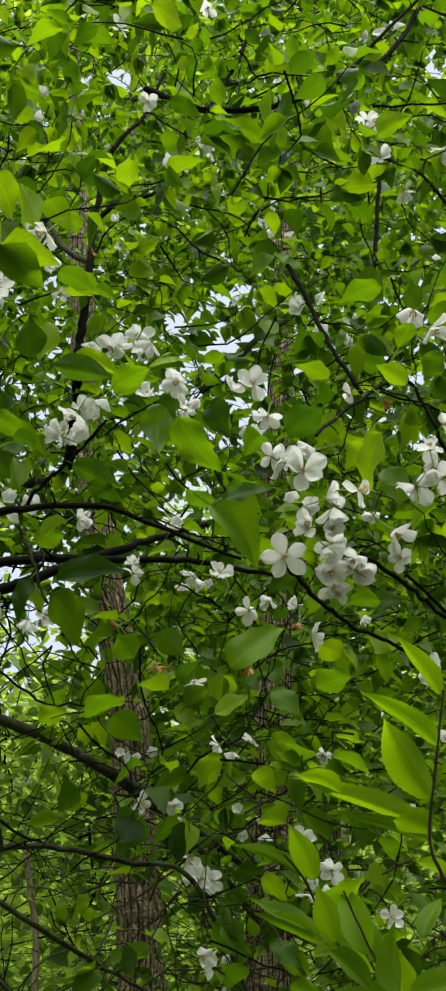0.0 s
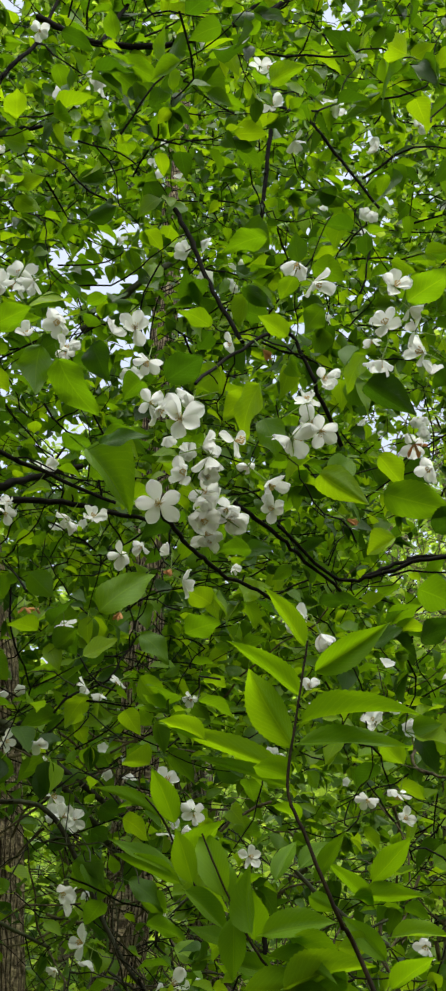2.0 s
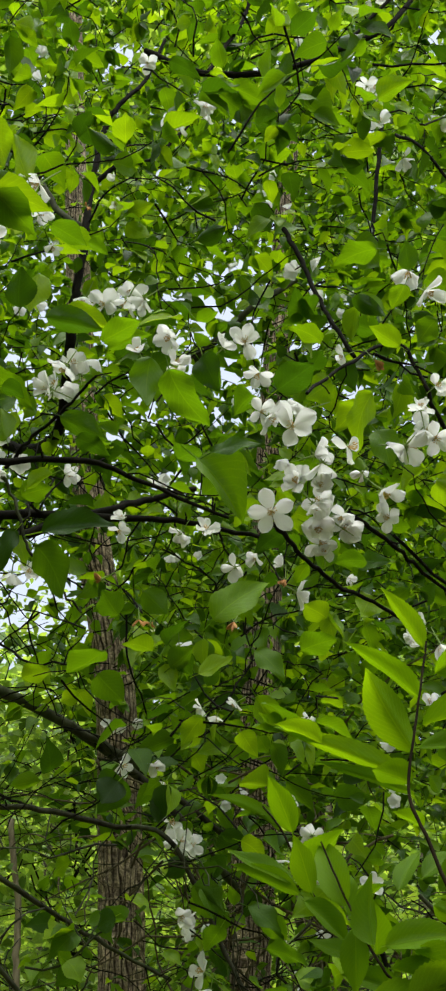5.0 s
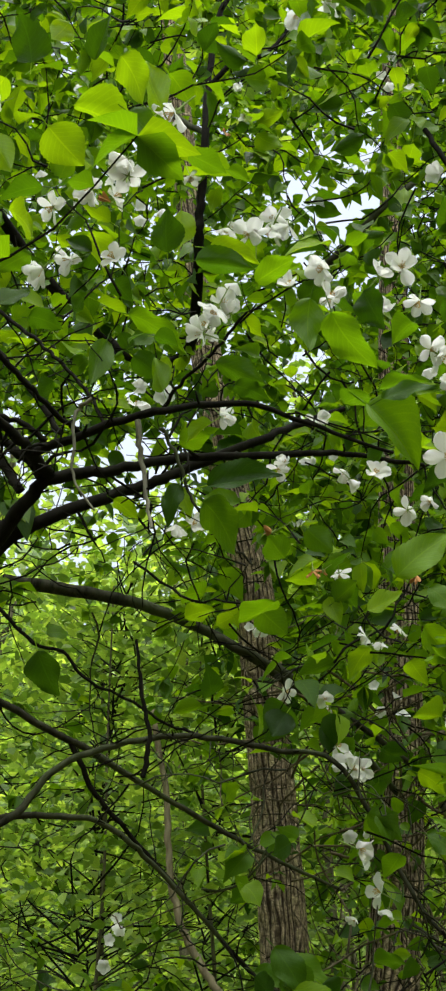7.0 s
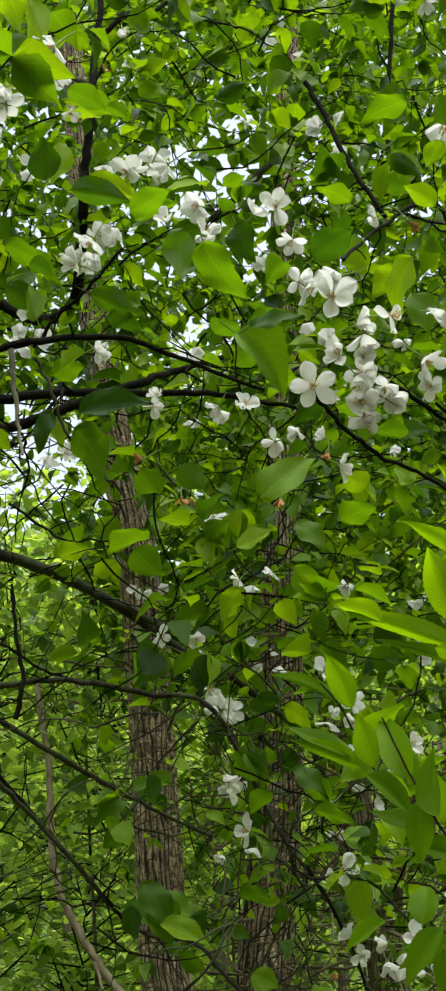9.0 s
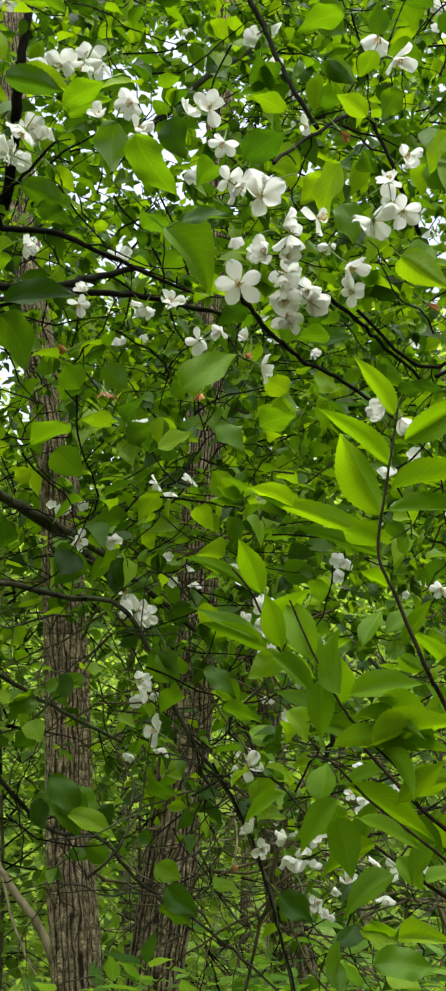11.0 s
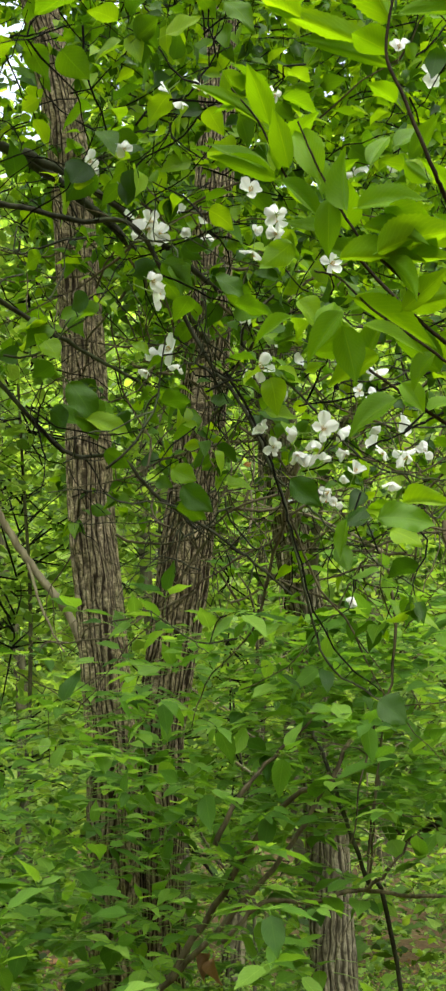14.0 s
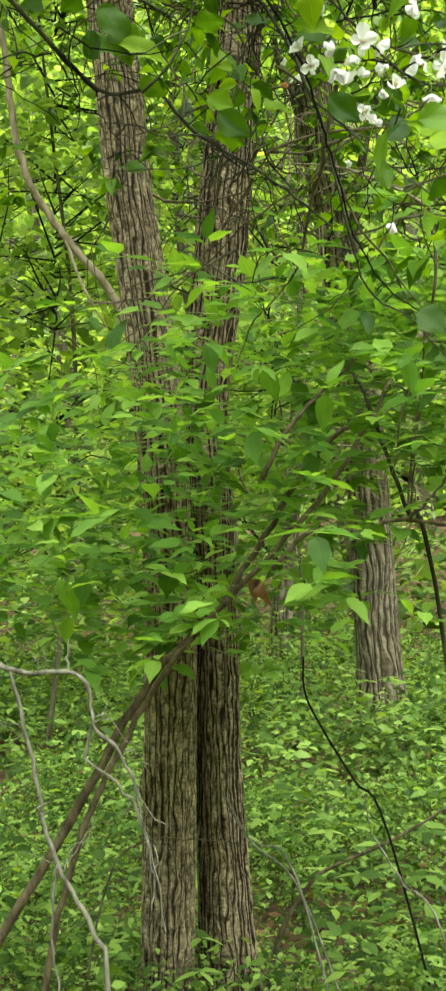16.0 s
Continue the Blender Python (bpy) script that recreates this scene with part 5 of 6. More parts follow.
crab_leaf((-0.194, 0.993, 2.380), (-0.201, 1.008, 2.362), 0.0156)
crab_leaf((-0.203, 1.468, 2.350), (-0.232, 1.440, 2.347), 0.0368)
crab_leaf((-0.163, 1.590, 2.138), (-0.194, 1.580, 2.119), 0.0320)
crab_leaf((-0.157, 1.755, 2.047), (-0.183, 1.760, 2.024), 0.0374)
crab_leaf((-0.007, 1.523, 2.079), (0.022, 1.539, 2.068), 0.0375)
crab_leaf((-0.422, 1.659, 2.379), (-0.445, 1.645, 2.365), 0.0270)
crab_leaf((-0.086, 1.096, 2.214), (-0.102, 1.065, 2.219), 0.0276)
crab_leaf((-0.122, 1.300, 2.253), (-0.095, 1.334, 2.236), 0.0350)
crab_leaf((0.270, 0.831, 2.391), (0.311, 0.800, 2.411), 0.0262)
crab_leaf((0.235, 0.868, 2.325), (0.283, 0.897, 2.312), 0.0282)
crab_leaf((0.255, 0.920, 2.241), (0.322, 0.937, 2.236), 0.0339)
crab_leaf((0.253, 0.918, 2.282), (0.276, 0.926, 2.253), 0.0253)
crab_leaf((0.302, 1.006, 2.193), (0.342, 1.006, 2.180), 0.0366)
crab_leaf((0.212, 1.026, 2.184), (0.254, 1.012, 2.196), 0.0189)
crab_leaf((0.338, 1.052, 2.152), (0.394, 1.063, 2.135), 0.0252)
crab_leaf((0.156, 1.070, 2.712), (0.197, 1.079, 2.698), 0.0405)
crab_leaf((0.241, 1.084, 2.672), (0.282, 1.090, 2.660), 0.0330)
crab_leaf((0.141, 0.881, 2.326), (0.108, 0.917, 2.291), 0.0339)
crab_leaf((0.201, 0.934, 2.269), (0.247, 0.964, 2.254), 0.0287)
crab_leaf((0.243, 0.892, 2.377), (0.215, 0.912, 2.354), 0.0260)
crab_leaf((0.180, 0.945, 2.440), (0.148, 0.936, 2.455), 0.0250)
crab_leaf((0.284, 0.999, 2.244), (0.257, 1.022, 2.235), 0.0264)
crab_leaf((0.307, 0.950, 2.222), (0.337, 0.922, 2.233), 0.0345)
crab_leaf((0.131, 0.886, 2.449), (0.160, 0.884, 2.426), 0.0156)
crab_leaf((0.312, 1.049, 2.163), (0.353, 1.055, 2.188), 0.0240)
crab_leaf((0.440, 1.027, 2.896), (0.480, 1.027, 2.888), 0.0288)
crab_leaf((0.410, 1.057, 2.857), (0.442, 1.046, 2.871), 0.0288)
crab_leaf((0.379, 1.074, 3.021), (0.407, 1.050, 3.006), 0.0306)
crab_leaf((0.274, 1.102, 2.182), (0.310, 1.087, 2.189), 0.0250)
crab_leaf((0.405, 1.236, 2.133), (0.380, 1.258, 2.112), 0.0270)
crab_leaf((0.327, 1.209, 2.100), (0.296, 1.179, 2.108), 0.0234)
crab_leaf((0.403, 1.072, 2.198), (0.374, 1.088, 2.191), 0.0312)
crab_leaf((0.377, 1.310, 2.027), (0.411, 1.305, 2.039), 0.0284)
crab_leaf((0.400, 1.315, 2.105), (0.421, 1.283, 2.108), 0.0252)
crab_leaf((0.452, 1.359, 2.028), (0.420, 1.381, 2.013), 0.0280)
crab_leaf((0.454, 0.987, 2.771), (0.424, 0.997, 2.758), 0.0345)
crab_leaf((-0.007, 1.438, 2.063), (0.035, 1.453, 2.042), 0.0345)
crab_leaf((0.054, 1.393, 2.028), (0.103, 1.390, 2.006), 0.0304)
crab_leaf((0.124, 1.237, 1.998), (0.094, 1.259, 1.977), 0.0286)
crab_leaf((-0.103, 1.556, 1.926), (-0.057, 1.578, 1.895), 0.0357)
crab_leaf((0.227, 1.231, 1.724), (0.271, 1.201, 1.726), 0.0216)
crab_leaf((0.140, 1.029, 2.239), (0.167, 1.005, 2.233), 0.0180)
crab_leaf((0.115, 0.978, 2.236), (0.094, 0.998, 2.214), 0.0253)
crab_leaf((0.222, 0.995, 2.305), (0.256, 1.004, 2.337), 0.0300)
crab_leaf((0.049, 1.111, 2.188), (0.081, 1.105, 2.164), 0.0288)
crab_leaf((-0.039, 1.259, 2.243), (-0.012, 1.247, 2.261), 0.0252)
crab_leaf((-0.151, 1.582, 2.006), (-0.171, 1.582, 2.023), 0.0368)
crab_leaf((0.070, 1.311, 1.961), (0.117, 1.301, 1.951), 0.0203)
crab_leaf((0.054, 1.494, 1.913), (0.083, 1.484, 1.914), 0.0195)
crab_leaf((-0.072, 1.527, 1.857), (-0.041, 1.524, 1.835), 0.0225)
crab_leaf((0.190, 1.339, 1.733), (0.184, 1.350, 1.690), 0.0169)
crab_leaf((0.102, 1.366, 1.951), (0.138, 1.376, 1.933), 0.0322)
crab_leaf((0.132, 1.258, 1.944), (0.157, 1.256, 1.917), 0.0260)
crab_leaf((0.167, 1.125, 2.263), (0.148, 1.131, 2.235), 0.0260)
crab_leaf((-0.002, 1.321, 2.215), (-0.030, 1.347, 2.195), 0.0290)
crab_leaf((0.069, 1.297, 2.126), (0.040, 1.273, 2.129), 0.0322)
crab_leaf((0.043, 1.321, 2.074), (0.078, 1.326, 2.063), 0.0280)
crab_leaf((-0.096, 1.507, 2.047), (-0.120, 1.523, 2.036), 0.0341)
crab_leaf((-0.154, 1.571, 2.012), (-0.129, 1.564, 1.993), 0.0352)
crab_leaf((-0.099, 1.491, 1.903), (-0.072, 1.485, 1.863), 0.0375)
crab_leaf((-0.062, 1.492, 1.889), (-0.039, 1.511, 1.871), 0.0300)
crab_leaf((-0.137, 1.495, 1.896), (-0.102, 1.486, 1.870), 0.0315)
crab_leaf((0.022, 1.507, 1.809), (0.059, 1.498, 1.772), 0.0300)
crab_leaf((0.113, 1.433, 1.881), (0.149, 1.431, 1.866), 0.0261)
crab_leaf((0.191, 1.165, 1.695), (0.255, 1.169, 1.702), 0.0264)
crab_leaf((0.213, 1.215, 1.694), (0.238, 1.196, 1.684), 0.0264)
crab_leaf((0.212, 1.305, 1.541), (0.242, 1.298, 1.522), 0.0312)
crab_leaf((0.195, 1.415, 1.723), (0.201, 1.415, 1.687), 0.0182)
crab_leaf((0.097, 1.404, 2.001), (0.069, 1.418, 2.021), 0.0290)
crab_leaf((0.003, 1.446, 2.064), (0.026, 1.449, 2.033), 0.0300)


crab_leaf((0.134, 1.370, 1.784), (0.166, 1.387, 1.755), 0.0284)
crab_leaf((0.215, 1.338, 1.736), (0.246, 1.321, 1.756), 0.0264)
crab_leaf((0.214, 1.368, 1.755), (0.192, 1.360, 1.726), 0.0270)
crab_leaf((0.237, 1.317, 1.723), (0.214, 1.325, 1.755), 0.0234)
crab_leaf((-0.139, 1.526, 1.907), (-0.096, 1.544, 1.890), 0.0300)
crab_leaf((-0.092, 1.475, 1.880), (-0.038, 1.471, 1.856), 0.0319)
crab_leaf((-0.113, 1.475, 1.924), (-0.073, 1.461, 1.875), 0.0362)
crab_leaf((-0.004, 1.523, 1.918), (0.037, 1.503, 1.921), 0.0255)
crab_leaf((0.009, 1.523, 1.835), (0.038, 1.523, 1.816), 0.0270)
crab_leaf((0.040, 1.522, 1.868), (0.053, 1.506, 1.848), 0.0180)
crab_leaf((0.073, 1.471, 1.803), (0.107, 1.486, 1.814), 0.0261)
crab_leaf((0.194, 1.418, 1.721), (0.204, 1.435, 1.697), 0.0168)
crab_leaf((0.015, 1.522, 1.786), (0.059, 1.506, 1.773), 0.0225)


def petal_form(cup, wide=0.36, ruffle=0.05, rows=9, cols=6):
    """A clawed, oval petal of length 1 along y, dished along and across, its rim ruffled."""
    v, uv = [], []
    for i in range(rows + 1):
        s = 1 - (1 - i / rows) ** 1.5
        x = (0.58 - s) / 0.58 if s < 0.58 else (s - 0.58) / 0.42
        w = 0.025 + wide * ((1 - x ** 1.5) if s < 0.58 else max(0.0, 1 - x ** 2.2) ** 0.58)
        for j in range(cols + 1):
            u = 2 * j / cols - 1
            rim = s ** 3 * (0.6 + 0.4 * abs(u))
            y = s - 0.03 * s ** 6 * math.sin(7 * u + 4 * cup)
            z = cup * (0.62 * s * s + 1.1 * u * u * w) - 0.18 * cup * s ** 5 + ruffle * rim * math.sin(5 * u + 9 * cup) + 0.02 * math.sin(9 * u) * s
            v.append((u * w, y, z))
            uv.append((0.5 + u / 2, s))
    f = [(i * (cols + 1) + j, i * (cols + 1) + j + 1, (i + 1) * (cols + 1) + j + 1, (i + 1) * (cols + 1) + j) for i in range(rows) for j in range(cols)]
    return np.array(v), np.array(f), np.array(uv)


PETALS = [mesh_from("petal", *petal_form(c, w, r), M_PETAL) for c, w, r in ((0.12, 0.325, 0.06), (0.34, 0.34, 0.09), (0.52, 0.37, 0.11), (0.75, 0.38, 0.13))]


def small_blossoms():
    """The many small flowers deep in the crown, joined."""
    parts = []
    for k in range(5):
        v, f, u = petal_form(0.5, 0.36, 0.05, 4, 2)
        c, s = math.cos(1.2566 * k), math.sin(1.2566 * k)
        v = v @ np.array(((1, 0, 0), (0, 0.9, 0.42), (0, -0.42, 0.9)))
        parts.append((np.stack([c * v[:, 0] - s * v[:, 1], s * v[:, 0] + c * v[:, 1], v[:, 2]], -1), f, u))
    form = merged(parts)
    ahead, across, rise = np.array((0, 0.82, 0.57)), np.array((1.0, 0, 0)), np.array((0, -0.57, 0.82))
    spots = []
    while len(spots) < 170:
        d = RNG.uniform(1.55, 3.2)
        p = np.array((0, 0, 1.62)) + ahead * d + across * d * RNG.uniform(-0.3, 0.34) + rise * d * RNG.uniform(-0.5, 0.42)
        if RNG.uniform() < keep_leaves(p):
            spots += [p + RNG.normal(size=3) * 0.022 for _ in range(RNG.integers(2, 5))]
    base = np.array(spots)
    up = unit(VIEWPOINT - base) + 0.6 * RNG.normal(size=base.shape)
    v, f, u = scatter(form, base, RNG.normal(size=base.shape), up, RNG.uniform(0.013, 0.019, len(base)))
    child("small_blossom", mesh_from("small_blossom", v, f, u, M_PETAL), crab, "small white blossoms deep in the crown", "stuff")


small_blossoms()


def stamen_mesh():
    parts = []
    for k in range(12):
        a, r = k * 2.399, 0.10 + 0.16 * ((k * 7) % 12) / 12
        top = np.array((r * math.cos(a), r * math.sin(a), 0.42 + 0.08 * math.sin(k * 3.1)))
        parts.append(tube(smooth_path([(0, 0, 0.02), top * 0.6, top], 2), 0.016, 0.012, 3))
        parts.append(tube(np.array([top, top + (0, 0, 0.04), top + (0, 0, 0.08)]), 0.042, 0.028, 5))
    v, f, u = merged(parts)
    return mesh_from("stamen_tuft", v, f, None, M_STAMEN)


def calyx_mesh():
    parts = [tube(smooth_path([(0.1, 0.15, -1.5), (0.06, 0.06, -0.7), (0, 0, -0.15), (0, 0, 0.03)], 3), 0.028, 0.07, 5)]
    for k in range(5):
        a = k * 1.2566 + 0.63
        d = np.array((math.cos(a), math.sin(a), 0))
        parts.append(tube(np.array([d * 0.04, d * 0.2 + (0, 0, -0.05), d * 0.36 + (0, 0, -0.14)]), 0.06, 0.006, 4))
    v, f, u = merged(parts)
    return mesh_from("blossom", v, f, None, M_SEPAL)


STAMENS, CALYX = stamen_mesh(), calyx_mesh()


def blossom(at, size, cup, face_on=False):
    """A five-petalled flower; cup: how far the petals close."""
    at = np.array(at)
    axis = unit(VIEWPOINT - at) if face_on else unit(0.7 * unit(VIEWPOINT - at) + 0.8 * RNG.normal(size=3) + np.array((0, 0, -0.1)))
    base = new("blossom", CALYX)
    turn = Vector(axis).to_track_quat("Z", "Y").to_matrix().to_4x4()
    base.parent = crab
    base.matrix_world = Matrix.Translation(at) @ turn @ pose(0, 0, 0, 0, 0, RNG.uniform(0, 360)) @ Matrix.Scale(size * 0.95, 4)
    cup = min(cup, 0.85)
    kind = 0 if cup < 0.3 else 1
    for k in range(5):
        if not face_on and RNG.uniform() < 0.06:
            continue
        p = new("petal", PETALS[kind if face_on else min(3, max(0, int(cup * 4.2 + RNG.normal() * 0.7)))])
        p.parent = base
        rise = 34 * cup + RNG.normal() * (6 if face_on else 17)
        p.matrix_local = pose(0, 0, 0, 0, 0, 72 * k + RNG.normal() * 6) @ pose(0, 0.05, 0.03, rise, RNG.normal() * 16, 0) @ Matrix.Scale(RNG.uniform(0.92, 1.2), 4)
    s = new("stamen_tuft", STAMENS)
    s.parent = base
    tagged(s, "tan-yellow stamens")


blossom((0.052, 0.890, 2.200), 0.0196, 0.12, True)
blossom((0.067, 0.849, 2.259), 0.0197, 0.6)
blossom((0.047, 0.863, 2.280), 0.0141, 0.3)
blossom((0.092, 0.860, 2.230), 0.0169, 0.65)
blossom((0.112, 0.850, 2.240), 0.0179, 0.31)
blossom((0.072, 0.868, 2.214), 0.0147, 0.65)
blossom((0.099, 0.889, 2.195), 0.0180, 0.42)
blossom((0.093, 0.910, 2.182), 0.0160, 0.46)
blossom((0.113, 0.901, 2.194), 0.0160, 0.71)
blossom((0.093, 0.897, 2.218), 0.0140, 0.25)
blossom((0.151, 0.925, 2.251), 0.0168, 0.69)
blossom((0.158, 0.938, 2.231), 0.0134, 0.47)
blossom((0.173, 0.910, 2.289), 0.0192, 0.71)
blossom((0.194, 0.920, 2.316), 0.0173, 0.62)
blossom((0.187, 0.916, 2.335), 0.0151, 0.58)
blossom((0.028, 0.936, 2.431), 0.0173, 0.39)
blossom((0.007, 0.932, 2.418), 0.0159, 0.36)
blossom((0.042, 0.937, 2.392), 0.0145, 0.54)
blossom((-0.181, 0.877, 2.579), 0.0216, 0.6)
blossom((-0.189, 0.891, 2.566), 0.0153, 0.27)
blossom((0.186, 0.903, 2.501), 0.0187, 0.6)
blossom((0.204, 0.920, 2.491), 0.0188, 0.71)
blossom((-0.116, 0.969, 2.505), 0.0182, 0.70)
blossom((-0.093, 0.971, 2.514), 0.0183, 0.26)
blossom((-0.136, 0.971, 2.517), 0.0131, 0.34)
blossom((-0.152, 0.926, 2.355), 0.0165, 0.58)
blossom((-0.140, 0.926, 2.384), 0.0156, 0.46)
blossom((-0.004, 0.953, 2.221), 0.0112, 0.7)
blossom((-0.025, 0.963, 2.223), 0.0102, 0.8)
blossom((0.024, 0.980, 2.201), 0.0125, 0.38)
blossom((0.078, 0.972, 2.173), 0.0144, 0.49)
blossom((0.182, 0.971, 2.134), 0.0141, 0.43)
blossom((-0.172, 0.942, 2.559), 0.0118, 0.52)
blossom((-0.183, 1.031, 2.219), 0.0131, 0.8)
blossom((-0.145, 1.041, 2.342), 0.0127, 0.65)
blossom((-0.052, 1.044, 2.332), 0.0126, 0.65)
blossom((-0.093, 1.105, 2.319), 0.0117, 0.25)
blossom((0.086, 0.933, 2.347), 0.0165, 0.68)
blossom((0.130, 0.985, 2.461), 0.0116, 0.39)
blossom((-0.070, 1.109, 2.984), 0.0170, 0.51)
blossom((-0.029, 1.109, 3.007), 0.0154, 0.49)
blossom((-0.025, 0.983, 3.132), 0.0168, 0.25)
blossom((-0.152, 1.062, 3.199), 0.0178, 0.31)
blossom((-0.113, 1.143, 3.144), 0.0164, 0.28)
blossom((0.263, 1.035, 2.892), 0.0206, 0.68)
blossom((0.193, 1.042, 2.899), 0.0159, 0.50)
blossom((0.187, 1.078, 3.021), 0.0152, 0.41)
blossom((0.240, 1.139, 2.953), 0.0170, 0.57)
blossom((-0.019, 1.349, 2.002), 0.0138, 0.43)
blossom((-0.023, 1.427, 2.109), 0.0159, 0.8)
blossom((-0.103, 1.528, 2.242), 0.0144, 0.31)
blossom((0.116, 1.299, 2.205), 0.0098, 0.61)
blossom((0.036, 1.373, 2.259), 0.0119, 0.29)
blossom((0.014, 1.398, 2.253), 0.0105, 0.44)
blossom((0.098, 1.451, 2.165), 0.0164, 0.64)
blossom((0.086, 0.863, 2.240), 0.0149, 0.7)
blossom((0.091, 0.872, 2.215), 0.0127, 0.8)
blossom((0.085, 0.874, 2.199), 0.0131, 0.8)
blossom((0.088, 0.892, 2.187), 0.0153, 0.7)
blossom((0.120, 0.907, 2.192), 0.0107, 0.8)
blossom((0.111, 0.897, 2.203), 0.0128, 0.7)
blossom((0.098, 0.915, 2.176), 0.0117, 0.8)
blossom((0.041, 0.862, 2.284), 0.0120, 0.5)
blossom((0.128, 0.884, 2.239), 0.0097, 0.9)
blossom((0.041, 0.954, 2.195), 0.0100, 0.8)
blossom((0.066, 0.967, 2.196), 0.0090, 0.9)
blossom((0.122, 0.961, 2.182), 0.0078, 0.9)
blossom((0.199, 0.888, 2.342), 0.0126, 0.7)
blossom((-0.043, 0.938, 2.434), 0.0161, 0.6)
blossom((-0.038, 0.938, 2.401), 0.0134, 0.8)
blossom((-0.074, 0.946, 2.421), 0.0124, 0.8)
blossom((-0.076, 0.975, 2.521), 0.0171, 0.6)
blossom((-0.186, 0.889, 2.532), 0.0125, 0.8)
blossom((-0.138, 1.103, 2.846), 0.0113, 0.70)
blossom((-0.133, 1.110, 2.813), 0.0096, 0.38)
blossom((-0.217, 0.848, 2.494), 0.0148, 0.8)
blossom((-0.256, 0.888, 2.493), 0.0117, 0.8)
blossom((-0.310, 0.945, 2.453), 0.0181, 0.8)
blossom((-0.286, 0.950, 2.466), 0.0146, 0.8)
blossom((-0.131, 0.959, 2.402), 0.0130, 0.8)
blossom((-0.155, 0.963, 2.380), 0.0106, 0.9)
blossom((-0.092, 1.003, 2.552), 0.0168, 0.6)
blossom((-0.182, 0.911, 2.580), 0.0159, 0.53)
blossom((-0.216, 0.855, 2.479), 0.0192, 0.54)
blossom((-0.235, 0.886, 2.485), 0.0151, 0.32)
blossom((-0.261, 0.880, 2.496), 0.0140, 0.27)
blossom((-0.293, 0.896, 2.485), 0.0165, 0.30)
blossom((-0.235, 0.914, 2.435), 0.0151, 0.34)
blossom((-0.110, 0.996, 2.524), 0.0164, 0.67)
blossom((-0.135, 1.023, 2.558), 0.0118, 0.67)
blossom((-0.085, 1.049, 2.585), 0.0147, 0.67)
blossom((-0.139, 0.959, 2.414), 0.0154, 0.54)
blossom((-0.153, 0.967, 2.394), 0.0130, 0.27)
blossom((-0.347, 0.863, 2.588), 0.0120, 0.8)
blossom((0.002, 1.002, 2.252), 0.0102, 0.7)
blossom((-0.081, 0.996, 2.259), 0.0102, 0.7)
blossom((-0.026, 1.026, 2.268), 0.0104, 0.8)
blossom((-0.167, 1.013, 2.209), 0.0113, 0.72)
blossom((-0.328, 0.983, 2.482), 0.0125, 0.41)
blossom((-0.292, 0.973, 2.480), 0.0112, 0.66)
blossom((-0.037, 0.971, 2.422), 0.0107, 0.9)
blossom((-0.240, 1.100, 2.395), 0.0104, 0.37)
blossom((-0.135, 1.021, 2.331), 0.0108, 0.63)
blossom((-0.048, 1.546, 2.229), 0.0144, 0.43)
blossom((-0.042, 1.590, 2.194), 0.0194, 0.43)
blossom((-0.068, 1.194, 3.075), 0.0187, 0.29)
blossom((0.011, 1.369, 2.975), 0.0126, 0.74)
blossom((0.255, 0.817, 2.396), 0.0158, 0.7)
blossom((0.251, 0.843, 2.373), 0.0159, 0.33)
blossom((0.249, 0.860, 2.346), 0.0159, 0.63)
blossom((0.276, 0.836, 2.362), 0.0136, 0.51)
blossom((0.291, 0.866, 2.362), 0.0162, 0.57)
blossom((0.236, 0.841, 2.354), 0.0101, 0.32)
blossom((0.298, 0.877, 2.346), 0.0127, 0.62)
blossom((0.269, 0.824, 2.378), 0.0124, 0.51)
blossom((0.171, 0.910, 2.290), 0.0171, 0.61)
blossom((0.198, 0.903, 2.295), 0.0182, 0.38)
blossom((0.185, 0.895, 2.319), 0.0126, 0.54)
blossom((0.210, 0.914, 2.369), 0.0107, 0.8)
blossom((0.300, 0.908, 2.265), 0.0148, 0.60)
blossom((0.279, 0.892, 2.276), 0.0135, 0.40)
blossom((0.395, 1.081, 2.120), 0.0170, 0.46)
blossom((0.362, 1.062, 2.114), 0.0131, 0.54)
blossom((0.307, 1.161, 2.051), 0.0135, 0.36)
blossom((0.279, 1.182, 2.052), 0.0112, 0.49)
blossom((0.408, 1.222, 2.052), 0.0155, 0.34)
blossom((0.403, 1.230, 2.071), 0.0118, 0.41)
blossom((0.378, 1.378, 1.961), 0.0151, 0.32)
blossom((0.441, 1.341, 1.974), 0.0190, 0.49)
blossom((0.333, 1.252, 2.057), 0.0118, 0.48)
blossom((0.210, 1.090, 2.127), 0.0108, 0.66)
blossom((0.195, 1.023, 2.153), 0.0127, 0.49)
blossom((0.262, 1.057, 2.081), 0.0104, 0.68)
blossom((0.392, 1.153, 2.203), 0.0105, 0.62)
blossom((0.198, 1.469, 2.082), 0.0149, 0.48)
blossom((0.289, 1.115, 2.995), 0.0188, 0.37)
blossom((0.209, 1.101, 3.052), 0.0189, 0.59)
blossom((0.348, 1.127, 2.929), 0.0169, 0.68)
blossom((-0.025, 1.124, 3.019), 0.0169, 0.34)
blossom((0.495, 1.165, 3.237), 0.0153, 0.34)
blossom((0.433, 1.184, 3.055), 0.0145, 0.68)
blossom((-0.023, 1.528, 2.151), 0.0194, 0.38)
blossom((-0.010, 1.513, 2.136), 0.0144, 0.41)
blossom((-0.017, 1.418, 2.017), 0.0190, 0.61)
blossom((0.142, 1.521, 2.129), 0.0129, 0.30)
blossom((0.111, 1.554, 2.136), 0.0164, 0.40)
blossom((0.009, 1.576, 2.005), 0.0193, 0.54)
blossom((0.214, 1.272, 1.876), 0.0142, 0.25)
